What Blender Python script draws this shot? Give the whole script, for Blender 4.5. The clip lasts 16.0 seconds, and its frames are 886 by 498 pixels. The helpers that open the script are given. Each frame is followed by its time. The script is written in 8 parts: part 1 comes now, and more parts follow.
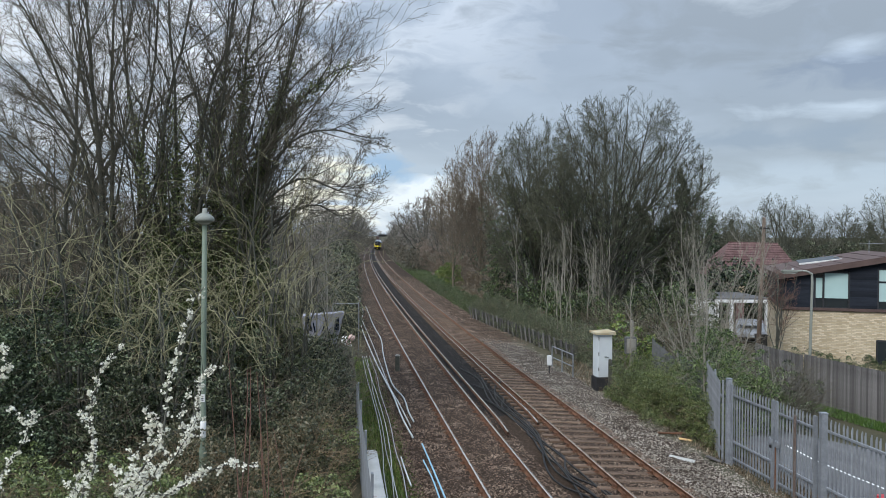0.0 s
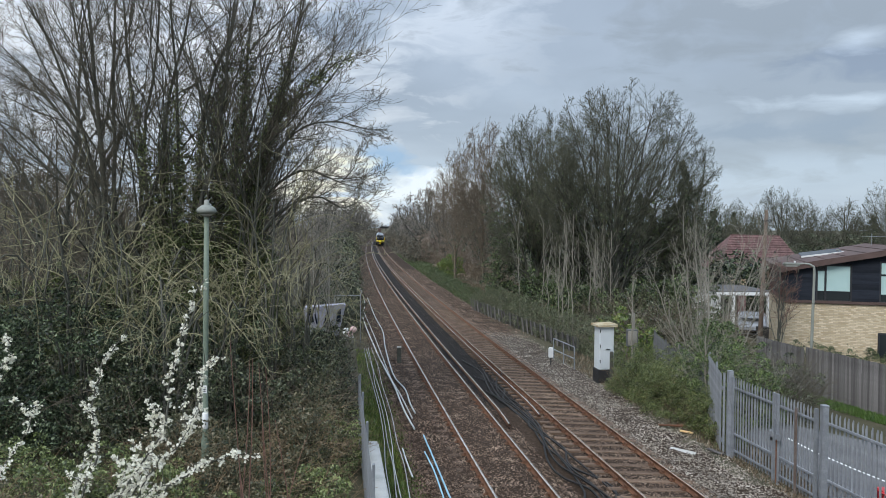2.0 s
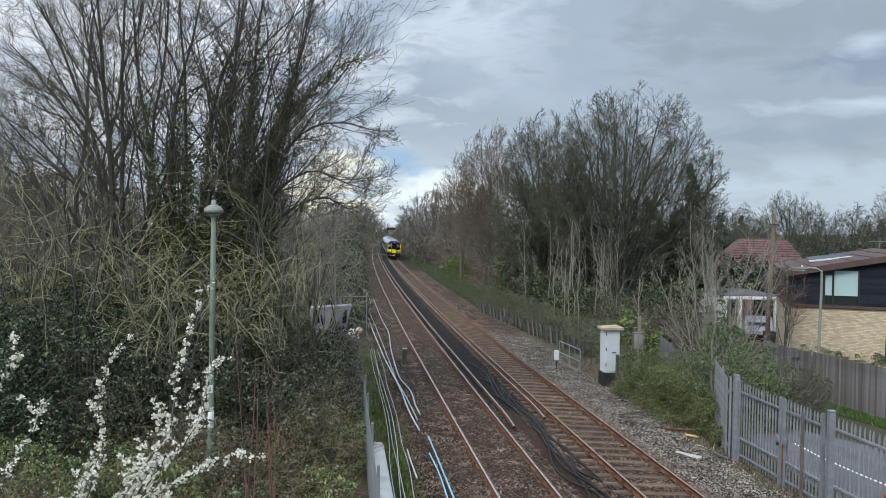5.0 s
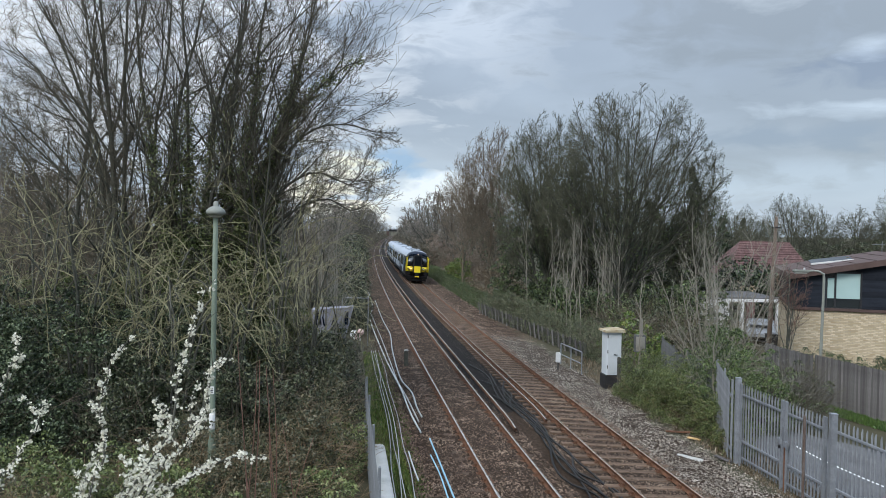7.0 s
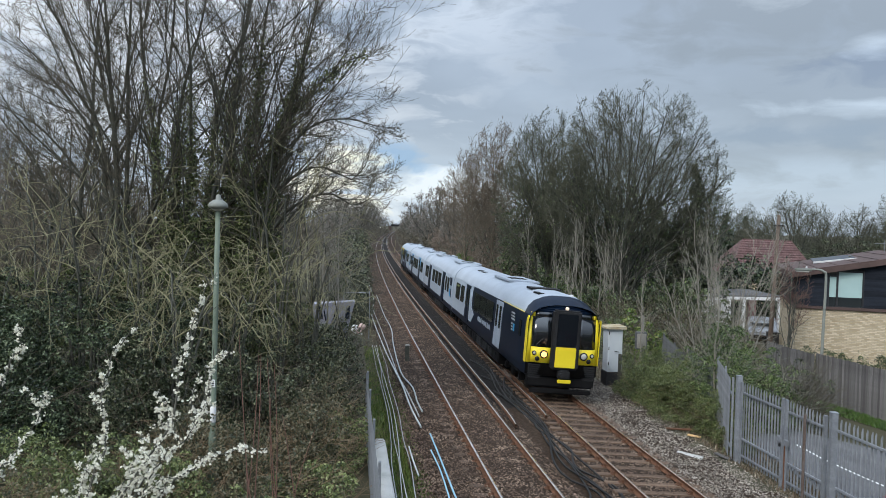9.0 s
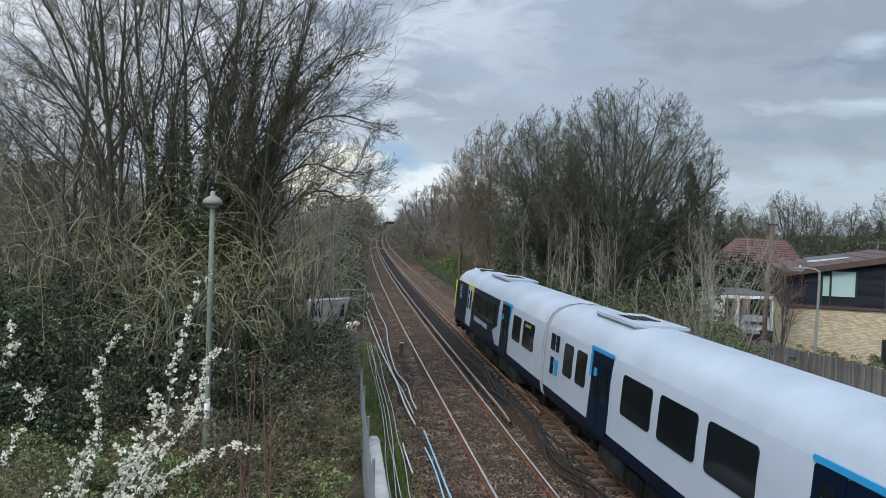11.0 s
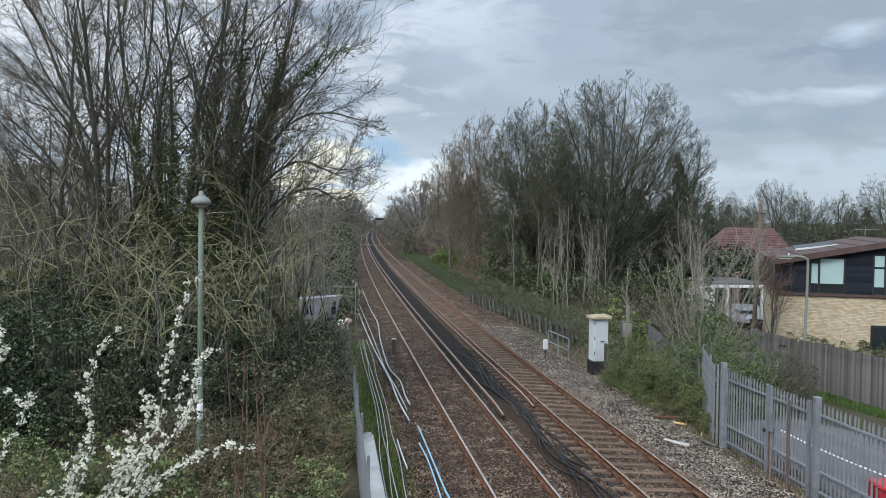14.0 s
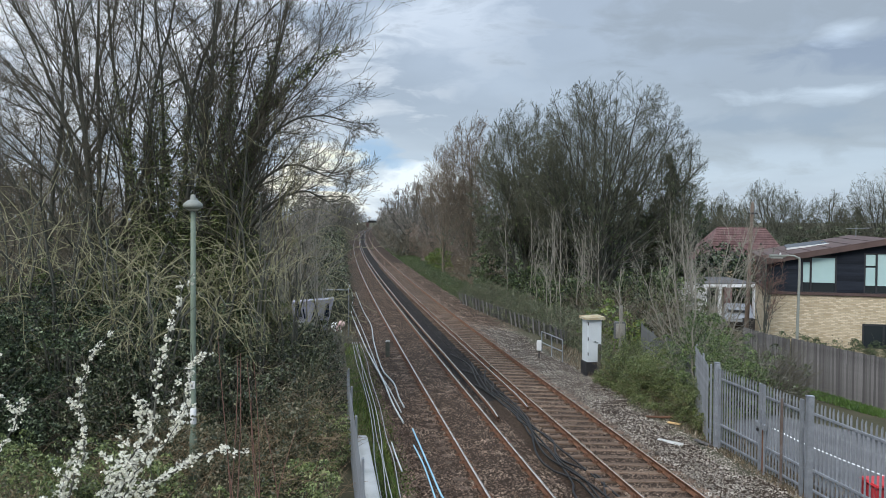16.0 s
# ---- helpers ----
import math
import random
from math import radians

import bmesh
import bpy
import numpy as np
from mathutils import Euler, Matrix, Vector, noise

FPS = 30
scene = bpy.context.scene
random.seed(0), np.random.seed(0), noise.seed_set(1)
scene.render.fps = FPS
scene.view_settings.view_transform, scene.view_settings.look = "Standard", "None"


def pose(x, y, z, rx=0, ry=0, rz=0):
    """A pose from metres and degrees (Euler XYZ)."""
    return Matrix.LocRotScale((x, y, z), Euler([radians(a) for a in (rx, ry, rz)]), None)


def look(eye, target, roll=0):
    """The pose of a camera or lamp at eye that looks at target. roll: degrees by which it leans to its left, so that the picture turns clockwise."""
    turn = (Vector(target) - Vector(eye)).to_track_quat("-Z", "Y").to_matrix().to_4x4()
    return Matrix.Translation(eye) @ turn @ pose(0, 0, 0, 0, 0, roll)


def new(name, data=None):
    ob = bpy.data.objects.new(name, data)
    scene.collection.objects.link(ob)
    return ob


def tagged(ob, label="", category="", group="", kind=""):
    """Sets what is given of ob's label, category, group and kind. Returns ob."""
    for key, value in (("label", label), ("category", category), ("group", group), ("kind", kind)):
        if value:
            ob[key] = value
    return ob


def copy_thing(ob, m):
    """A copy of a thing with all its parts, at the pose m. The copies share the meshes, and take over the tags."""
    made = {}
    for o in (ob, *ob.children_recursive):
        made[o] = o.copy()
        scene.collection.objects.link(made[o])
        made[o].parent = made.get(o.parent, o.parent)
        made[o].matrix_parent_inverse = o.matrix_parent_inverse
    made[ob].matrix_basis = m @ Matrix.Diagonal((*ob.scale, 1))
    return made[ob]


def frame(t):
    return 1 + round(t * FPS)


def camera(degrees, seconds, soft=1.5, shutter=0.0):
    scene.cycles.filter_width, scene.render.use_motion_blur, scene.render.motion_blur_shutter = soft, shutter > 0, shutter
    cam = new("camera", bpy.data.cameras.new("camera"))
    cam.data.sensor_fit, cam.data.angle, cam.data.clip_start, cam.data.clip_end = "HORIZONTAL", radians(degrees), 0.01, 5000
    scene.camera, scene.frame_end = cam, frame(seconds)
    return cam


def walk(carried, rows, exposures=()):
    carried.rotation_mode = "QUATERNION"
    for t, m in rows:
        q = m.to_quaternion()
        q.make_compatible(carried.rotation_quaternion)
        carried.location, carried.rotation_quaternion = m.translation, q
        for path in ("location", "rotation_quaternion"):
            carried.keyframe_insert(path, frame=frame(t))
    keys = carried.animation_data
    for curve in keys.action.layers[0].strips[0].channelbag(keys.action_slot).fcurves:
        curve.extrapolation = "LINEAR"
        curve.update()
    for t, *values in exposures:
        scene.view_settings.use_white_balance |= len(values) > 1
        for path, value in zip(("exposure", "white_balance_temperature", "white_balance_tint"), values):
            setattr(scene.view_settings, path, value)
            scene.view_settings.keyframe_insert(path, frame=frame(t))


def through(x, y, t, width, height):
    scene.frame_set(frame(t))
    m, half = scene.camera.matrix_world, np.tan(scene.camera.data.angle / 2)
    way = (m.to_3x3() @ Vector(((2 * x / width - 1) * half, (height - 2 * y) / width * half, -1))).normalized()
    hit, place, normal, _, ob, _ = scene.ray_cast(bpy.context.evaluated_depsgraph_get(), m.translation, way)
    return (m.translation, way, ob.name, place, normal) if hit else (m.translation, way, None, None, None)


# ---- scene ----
# The camera is held by hand on a footbridge, 6.2 m over the rails: it turns but does not travel.
EYE = (0.0, 0.0, 6.2)


def aim(yaw, pitch, roll):
    return pose(*EYE, 90 + pitch, 0, yaw) @ pose(0, 0, 0, 0, 0, roll)


cam = camera(59.2, 16.0, soft=0.32, shutter=0.0)
walk(cam, [
    (0, aim(0.240, -1.019, 0.244)),
    (0.5, aim(0.206, -1.140, 0.290)),
    (1, aim(0.200, -1.375, 0.287)),
    (1.5, aim(0.211, -1.495, 0.273)),
    (2, aim(0.370, -1.603, 0.360)),
    (2.5, aim(0.502, -1.505, 0.273)),
    (3, aim(0.600, -1.363, 0.335)),
    (3.5, aim(0.751, -1.392, 0.544)),
    (4, aim(0.827, -1.495, 0.774)),
    (6.5, aim(0.848, -1.401, 0.760)),
    (7, aim(0.968, -1.352, 0.904)),
    (7.5, aim(1.050, -1.353, 1.051)),
    (8, aim(1.081, -1.422, 1.122)),
    (8.5, aim(1.090, -1.610, 1.321)),
    (9, aim(1.103, -1.696, 1.392)),
    (11.5, aim(0.623, -1.966, 1.606)),
    (12, aim(0.575, -2.125, 1.546)),
    (12.5, aim(0.505, -2.265, 1.641)),
    (13, aim(0.420, -2.237, 1.335)),
    (13.5, aim(0.136, -2.120, 0.685)),
    (14, aim(-0.000, -2.200, 0.500)),
    (14.5, aim(0.054, -2.293, 0.375)),
    (15, aim(0.051, -2.199, 0.337)),
    (15.5, aim(-0.101, -2.046, 0.187)),
    (16, aim(-0.515, -2.054, 0.081)),
], exposures=[(0, -0.05), (8, -0.05), (9, -0.08), (10.4, -0.13), (11.5, -0.13), (12.2, -0.1), (13, -0.03), (16, 0.0)])

# ---- light: a bright overcast sky with broken cloud ----
world = bpy.data.worlds.new("overcast_sky")
scene.world = world
world.use_nodes = True
wn, wl = world.node_tree.nodes, world.node_tree.links
wn.clear()
w_out = wn.new("ShaderNodeOutputWorld")
w_bg = wn.new("ShaderNodeBackground")
w_sky = wn.new("ShaderNodeTexSky")
w_sky.sky_type = 'NISHITA'
w_sky.sun_disc = False
w_sky.sun_elevation = radians(42)
w_sky.sun_rotation = radians(-147)
w_sky.altitude = 50
w_geo = wn.new("ShaderNodeTexCoord")
w_sep = wn.new("ShaderNodeSeparateXYZ")
wl.new(w_geo.outputs["Generated"], w_sep.inputs[0])


def w_math(op, a, b=None, c=None):
    n = wn.new("ShaderNodeMath")
    n.operation = op
    for i, v in enumerate((a, b, c)):
        if v is None:
            continue
        if isinstance(v, (int, float)):
            n.inputs[i].default_value = v
        else:
            wl.new(v, n.inputs[i])
    return n.outputs[0]


def w_noise(vec, scale, detail, rough, distort=0.0):
    n = wn.new("ShaderNodeTexNoise")
    n.inputs["Scale"].default_value = scale
    n.inputs["Detail"].default_value = detail
    n.inputs["Roughness"].default_value = rough
    n.inputs["Distortion"].default_value = distort
    wl.new(vec, n.inputs["Vector"])
    return n.outputs["Fac"]


def w_ramp(fac, stops):
    n = wn.new("ShaderNodeValToRGB")
    r = n.color_ramp
    r.interpolation = 'B_SPLINE'
    while len(r.elements) < len(stops):
        r.elements.new(0.5)
    for e, (p, c) in zip(r.elements, stops):
        e.position, e.color = p, (*c, 1)
    wl.new(fac, n.inputs[0])
    return n.outputs[0]


def w_mix(fac, a, b):
    n = wn.new("ShaderNodeMix")
    n.data_type = 'RGBA'
    wl.new(fac, n.inputs[0])
    wl.new(a, n.inputs[6])
    wl.new(b, n.inputs[7])
    return n.outputs[2]


# a flat cloud deck: directions are spread onto a plane overhead
w_up = w_math('ADD', w_math('MAXIMUM', w_sep.outputs[2], 0.0), 0.11)
w_comb = wn.new("ShaderNodeCombineXYZ")
wl.new(w_math('DIVIDE', w_sep.outputs[0], w_up), w_comb.inputs[0])
wl.new(w_math('DIVIDE', w_sep.outputs[1], w_up), w_comb.inputs[1])
w_comb.inputs[2].default_value = 5.2
deck = w_comb.outputs[0]
big = w_noise(deck, 0.42, 4, 0.5, 0.5)
fine = w_noise(deck, 0.9, 6, 0.55, 0.3)
cloud = w_math('ADD', w_math('MULTIPLY', big, 0.62), w_math('MULTIPLY', fine, 0.38))
cloud_colour = w_ramp(cloud, [(0.36, (0.29, 0.315, 0.355)), (0.5, (0.37, 0.40, 0.45)), (0.64, (0.50, 0.535, 0.585))])
w_side = w_math('DIVIDE', w_sep.outputs[0], w_math('MAXIMUM', w_sep.outputs[1], 0.01))
w_ahead = w_math('GREATER_THAN', w_sep.outputs[1], 0.0)
w_flat = wn.new("ShaderNodeCombineXYZ")
wl.new(w_math('MULTIPLY', w_side, 5.5), w_flat.inputs[0])
wl.new(w_math('MULTIPLY', w_sep.outputs[2], 17.0), w_flat.inputs[1])
w_fray = w_math('MULTIPLY', w_math('ADD', w_noise(w_flat.outputs[0], 1.7, 6, 0.55, 0.5), -0.5), 3.4)


def w_form(side, high, half_side, half_high, gain=1.6):
    """How deep a direction lies in one frayed cloud form over the line: 0 outside, 1 in its middle."""
    dx = w_math('MULTIPLY', w_math('ADD', w_side, -side), 1 / half_side)
    dz = w_math('MULTIPLY', w_math('ADD', w_sep.outputs[2], -high), 1 / half_high)
    d = w_math('SQRT', w_math('ADD', w_math('MULTIPLY', dx, dx), w_math('MULTIPLY', dz, dz)))
    v = w_math('MULTIPLY', w_math('ADD', w_math('SUBTRACT', 1.0, d), w_fray), gain)
    return w_math('MULTIPLY', w_ahead, w_math('MINIMUM', w_math('MAXIMUM', v, 0.0), 1.0))


def w_tint(base, fac, colour, amount):
    n = wn.new("ShaderNodeMix")
    n.data_type = 'RGBA'
    wl.new(w_math('MULTIPLY', fac, amount), n.inputs[0])
    wl.new(base, n.inputs[6])
    n.inputs[7].default_value = (*colour, 1)
    return n.outputs[2]


# the deck thins towards the horizon, where pale haze shows under its edge
w_rim = w_math('ADD', w_sep.outputs[2], w_math('MULTIPLY', w_fray, 0.008))
low = w_ramp(w_rim, [(0.0, (1, 1, 1)), (0.074, (0.95, 0.95, 0.95)), (0.094, (0.0, 0.0, 0.0))])
haze = w_ramp(w_noise(deck, 0.7, 4, 0.5), [(0.36, (0.42, 0.475, 0.55)), (0.62, (0.53, 0.59, 0.66))])
w_dim = w_math('SUBTRACT', 1.0, w_math('MULTIPLY', w_math('MULTIPLY', w_ahead, w_math('MINIMUM', w_math('MAXIMUM', w_side, 0.0), 0.6)), 0.42))
w_dark = wn.new("ShaderNodeVectorMath")
w_dark.operation = 'SCALE'
wl.new(cloud_colour, w_dark.inputs[0])
wl.new(w_dim, w_dark.inputs[3])
w_col = w_mix(low, w_dark.outputs[0], haze)
# darker banks and bright rifts over the houses, a paler sheet over the line
w_col = w_tint(w_col, w_form(-0.44, 0.20, 0.40, 0.19, 1.2), (0.76, 0.735, 0.725), 0.9)
w_col = w_tint(w_col, w_form(0.02, 0.25, 0.16, 0.10, 1.0), (0.54, 0.56, 0.60), 0.8)
w_col = w_tint(w_col, w_form(0.47, 0.20, 0.40, 0.15, 1.3), (0.31, 0.335, 0.37), 0.7)
w_col = w_tint(w_col, w_form(0.46, 0.245, 0.36, 0.062, 1.5), (0.265, 0.282, 0.302), 0.9)
w_col = w_tint(w_col, w_form(0.56, 0.182, 0.15, 0.030, 1.4), (0.225, 0.255, 0.315), 0.85)
w_col = w_tint(w_col, w_form(0.42, 0.115, 0.24, 0.018, 1.4), (0.27, 0.31, 0.37), 0.8)
w_col = w_tint(w_col, w_form(0.52, 0.146, 0.13, 0.013, 1.0), (0.60, 0.65, 0.71), 0.7)
w_col = w_tint(w_col, w_form(0.525, 0.212, 0.06, 0.014, 0.9), (0.60, 0.65, 0.72), 0.6)
w_col = w_tint(w_col, w_form(0.39, 0.285, 0.06, 0.024, 0.9), (0.60, 0.62, 0.64), 0.65)
w_col = w_tint(w_col, w_form(-0.02, 0.045, 0.12, 0.036, 1.8), (0.86, 0.87, 0.87), 0.95)
w_cool = wn.new("ShaderNodeVectorMath")
w_cool.operation = 'MULTIPLY'
wl.new(w_col, w_cool.inputs[0])
w_cool.inputs[1].default_value = (1.12, 1.22, 1.31)
w_col = w_cool.outputs[0]
# a low break to the west of the line: pale blue with sunlit cloud edges
w_col = w_tint(w_col, w_form(-0.085, 0.082, 0.055, 0.022, 2.0), (0.30, 0.50, 0.76), 0.75)
w_gap = w_ramp(w_noise(deck, 2.2, 4, 0.55, 0.3), [(0.36, (0.60, 0.74, 0.92)), (0.46, (1.15, 1.08, 0.90)), (0.56, (1.25, 1.13, 0.84))])
w_col = w_mix(w_form(-0.155, 0.058, 0.075, 0.045, 1.8), w_col, w_gap)
# clear sky shows through a few breaks
w_clear = wn.new("ShaderNodeMix")
w_clear.data_type = 'RGBA'
w_clear.inputs[0].default_value = 0.02
wl.new(w_col, w_clear.inputs[6])
wl.new(w_sky.outputs[0], w_clear.inputs[7])
wl.new(w_clear.outputs[2], w_bg.inputs[0])
wl.new(w_math('MULTIPLY_ADD', w_math('POWER', w_math('MAXIMUM', w_sep.outputs[2], 0.0), 2.0), 2.9, 0.88), w_bg.inputs[1])
wl.new(w_bg.outputs[0], w_out.inputs[0])

sun = new("sun", bpy.data.lights.new("sun", 'SUN'))
sun.data.energy, sun.data.angle, sun.data.color = 2.2, radians(26), (1.0, 0.96, 0.9)
sun.matrix_world = look((-24, -22, 40), (0, 15, 0))
scene.view_settings.exposure = 0.0

# ---- materials ----


def material(name, colours, scale=3.0, rough=0.8, metal=0.0, bump=0.3, bump_scale=40.0, spread=0.12, fine=0.35, spec=0.4, island=0.0, stretch=(1, 1, 1), coords="Object"):
    """A surface whose base colour wanders between the colours given at two scales, with fine relief; spread varies it from piece to piece."""
    m = bpy.data.materials.new(name)
    m.use_nodes = True
    nt = m.node_tree
    n, l = nt.nodes, nt.links
    b = n["Principled BSDF"]
    b.inputs["Roughness"].default_value = rough
    b.inputs["Metallic"].default_value = metal
    b.inputs["Specular IOR Level"].default_value = spec
    tc = n.new("ShaderNodeTexCoord")
    mp = n.new("ShaderNodeMapping")
    mp.inputs["Scale"].default_value = stretch
    l.new(tc.outputs[coords], mp.inputs[0])
    n1 = n.new("ShaderNodeTexNoise")
    n1.inputs["Scale"].default_value, n1.inputs["Detail"].default_value = scale, 5
    n2 = n.new("ShaderNodeTexNoise")
    n2.inputs["Scale"].default_value, n2.inputs["Detail"].default_value = bump_scale, 3
    l.new(mp.outputs[0], n1.inputs["Vector"])
    l.new(mp.outputs[0], n2.inputs["Vector"])
    mix = n.new("ShaderNodeMix")
    mix.data_type = 'FLOAT'
    mix.inputs[0].default_value = fine
    l.new(n1.outputs["Fac"], mix.inputs[2])
    l.new(n2.outputs["Fac"], mix.inputs[3])
    ramp = n.new("ShaderNodeValToRGB")
    el = ramp.color_ramp.elements
    while len(el) < len(colours):
        el.new(0.5)
    for i, c in enumerate(colours):
        el[i].position = 0.3 + 0.4 * i / max(1, len(colours) - 1)
        el[i].color = (*c, 1)
    l.new(mix.outputs[0], ramp.inputs[0])
    out = ramp.outputs[0]
    if spread or island:
        hsv = n.new("ShaderNodeHueSaturation")
        rnd = n.new("ShaderNodeNewGeometry").outputs["Random Per Island"] if island else n.new("ShaderNodeObjectInfo").outputs["Random"]
        amount = island or spread
        mr = n.new("ShaderNodeMapRange")
        mr.inputs["To Min"].default_value, mr.inputs["To Max"].default_value = 1 - amount, 1 + amount
        l.new(rnd, mr.inputs[0])
        l.new(mr.outputs[0], hsv.inputs["Value"])
        l.new(out, hsv.inputs["Color"])
        out = hsv.outputs[0]
    l.new(out, b.inputs["Base Color"])
    if bump:
        bp = n.new("ShaderNodeBump")
        bp.inputs["Strength"].default_value = bump
        bp.inputs["Distance"].default_value = 0.02
        l.new(n2.outputs["Fac"], bp.inputs["Height"])
        l.new(bp.outputs[0], b.inputs["Normal"])
    return m


def plain_glass(name, tint=(0.02, 0.025, 0.03), rough=0.06, spec=0.7):
    m = bpy.data.materials.new(name)
    m.use_nodes = True
    b = m.node_tree.nodes["Principled BSDF"]
    b.inputs["Base Color"].default_value = (*tint, 1)
    b.inputs["Roughness"].default_value = rough
    b.inputs["Specular IOR Level"].default_value = spec
    return m


def leafy(name, colours, rough=0.42, through=0.10, spread=0.35):
    """Leaves: the colour changes from leaf to leaf, and some light comes through."""
    m = bpy.data.materials.new(name)
    m.use_nodes = True
    n, l = m.node_tree.nodes, m.node_tree.links
    b = n["Principled BSDF"]
    b.inputs["Roughness"].default_value = rough
    b.inputs["Specular IOR Level"].default_value = 0.5
    ramp = n.new("ShaderNodeValToRGB")
    el = ramp.color_ramp.elements
    while len(el) < len(colours):
        el.new(0.5)
    for i, c in enumerate(colours):
        el[i].position = i / max(1, len(colours) - 1)
        el[i].color = (*c, 1)
    g = n.new("ShaderNodeNewGeometry")
    tc = n.new("ShaderNodeTexCoord")
    nz = n.new("ShaderNodeTexNoise")
    nz.inputs["Scale"].default_value, nz.inputs["Detail"].default_value = 0.6, 3
    l.new(tc.outputs["Object"], nz.inputs["Vector"])
    mx = n.new("ShaderNodeMix")
    mx.inputs[0].default_value = 0.45
    l.new(g.outputs["Random Per Island"], mx.inputs[2])
    l.new(nz.outputs["Fac"], mx.inputs[3])
    mr = n.new("ShaderNodeMapRange")
    mr.inputs["From Min"].default_value, mr.inputs["From Max"].default_value = 0.24, 0.78
    l.new(mx.outputs[0], mr.inputs[0])
    l.new(mr.outputs[0], ramp.inputs[0])
    l.new(ramp.outputs[0], b.inputs["Base Color"])
    tr = n.new("ShaderNodeBsdfTranslucent")
    l.new(ramp.outputs[0], tr.inputs[0])
    ms = n.new("ShaderNodeMixShader")
    ms.inputs[0].default_value = through
    l.new(b.outputs[0], ms.inputs[1])
    l.new(tr.outputs[0], ms.inputs[2])
    l.new(ms.outputs[0], n["Material Output"].inputs[0])
    return m


def glow(name, colour, strength):
    m = bpy.data.materials.new(name)
    m.use_nodes = True
    b = m.node_tree.nodes["Principled BSDF"]
    b.inputs["Base Color"].default_value = (*colour, 1)
    b.inputs["Emission Color"].default_value = (*colour, 1)
    b.inputs["Emission Strength"].default_value = strength
    return m


M = {}
M["soil"] = material("soil", [(0.03, 0.032, 0.014), (0.055, 0.05, 0.025), (0.09, 0.075, 0.045)], 0.5, 0.95, bump=0.8, bump_scale=9, spread=0)
M["ballast"] = material("ballast", [(0.014, 0.009, 0.006), (0.036, 0.0235, 0.0155), (0.078, 0.054, 0.038)], 0.35, 0.95, bump=1.0, bump_scale=14, spread=0, fine=0.75, spec=0.15)
M["ballast_dark"] = material("ballast_dark", [(0.006, 0.005, 0.005), (0.016, 0.014, 0.013), (0.034, 0.030, 0.027)], 0.5, 0.95, bump=1.0, bump_scale=14, spread=0, fine=0.75, spec=0.15)
M["grey_stone"] = material("grey_stone", [(0.095, 0.08, 0.064), (0.23, 0.20, 0.165), (0.45, 0.41, 0.355)], 2.0, 0.9, bump=0.4, island=0.6, spread=0)
M["brown_stone"] = material("brown_stone", [(0.042, 0.027, 0.019), (0.108, 0.073, 0.052), (0.29, 0.22, 0.165)], 1.5, 0.9, bump=0.4, island=0.7, spread=0)
M["dark_stone"] = material("dark_stone", [(0.012, 0.010, 0.009), (0.030, 0.026, 0.023), (0.085, 0.075, 0.067)], 1.5, 0.9, bump=0.4, island=0.6, spread=0)
M["sleeper"] = material("sleeper", [(0.065, 0.040, 0.026), (0.13, 0.084, 0.055), (0.21, 0.145, 0.10)], 2.5, 0.9, bump=0.5, bump_scale=60, spread=0.2, stretch=(0.3, 2, 1))
M["sleeper_dirty"] = material("sleeper_dirty", [(0.05, 0.034, 0.025), (0.10, 0.069, 0.05), (0.16, 0.115, 0.088)], 2.5, 0.95, bump=0.6, bump_scale=50, spread=0.2)
M["rail_rust"] = material("rail_rust", [(0.055, 0.028, 0.017), (0.14, 0.066, 0.037), (0.23, 0.115, 0.064)], 4, 0.85, bump=0.4, bump_scale=80, spread=0.08)
M["rail_top"] = material("rail_top", [(0.50, 0.42, 0.35), (0.64, 0.57, 0.50), (0.78, 0.73, 0.68)], 3, 0.24, metal=0.75, bump=0.05, spread=0)
M["rail_top_brown"] = material("rail_top_brown", [(0.38, 0.27, 0.195), (0.52, 0.40, 0.31), (0.65, 0.55, 0.47)], 3, 0.26, metal=0.7, bump=0.05, spread=0)
M["galvanised"] = material("galvanised", [(0.185, 0.20, 0.22), (0.25, 0.268, 0.29), (0.33, 0.35, 0.375)], 5, 0.55, metal=0.3, bump=0.1, bump_scale=30, spread=0.1)
M["wood_grey"] = material("wood_grey", [(0.08, 0.076, 0.076), (0.145, 0.138, 0.136), (0.24, 0.23, 0.225)], 2, 0.9, bump=0.4, bump_scale=30, spread=0.38, stretch=(4, 4, 0.4))
M["bark"] = material("bark", [(0.04, 0.042, 0.034), (0.08, 0.082, 0.067), (0.14, 0.14, 0.115)], 3, 0.95, bump=0.6, bump_scale=25, spread=0.1, stretch=(1, 1, 0.4))
M["twig"] = material("twig", [(0.068, 0.063, 0.047), (0.12, 0.11, 0.083)], 2, 0.9, bump=0, spread=0.1)
M["twig_moss"] = material("twig_moss", [(0.12, 0.115, 0.062), (0.25, 0.24, 0.14), (0.44, 0.42, 0.28)], 0.7, 0.9, bump=0, spread=0.1)
M["twig_pale"] = material("twig_pale", [(0.19, 0.178, 0.148), (0.30, 0.28, 0.235)], 2, 0.9, bump=0, spread=0.1)
M["twig_dark"] = material("twig_dark", [(0.07, 0.075, 0.05), (0.135, 0.138, 0.094)], 2, 0.9, bump=0, spread=0.1)
M["rust_steel"] = material("rust_steel", [(0.09, 0.055, 0.04), (0.17, 0.13, 0.11), (0.24, 0.235, 0.235)], 2.5, 0.7, metal=0.2, bump=0.2, stretch=(1, 1, 0.4))
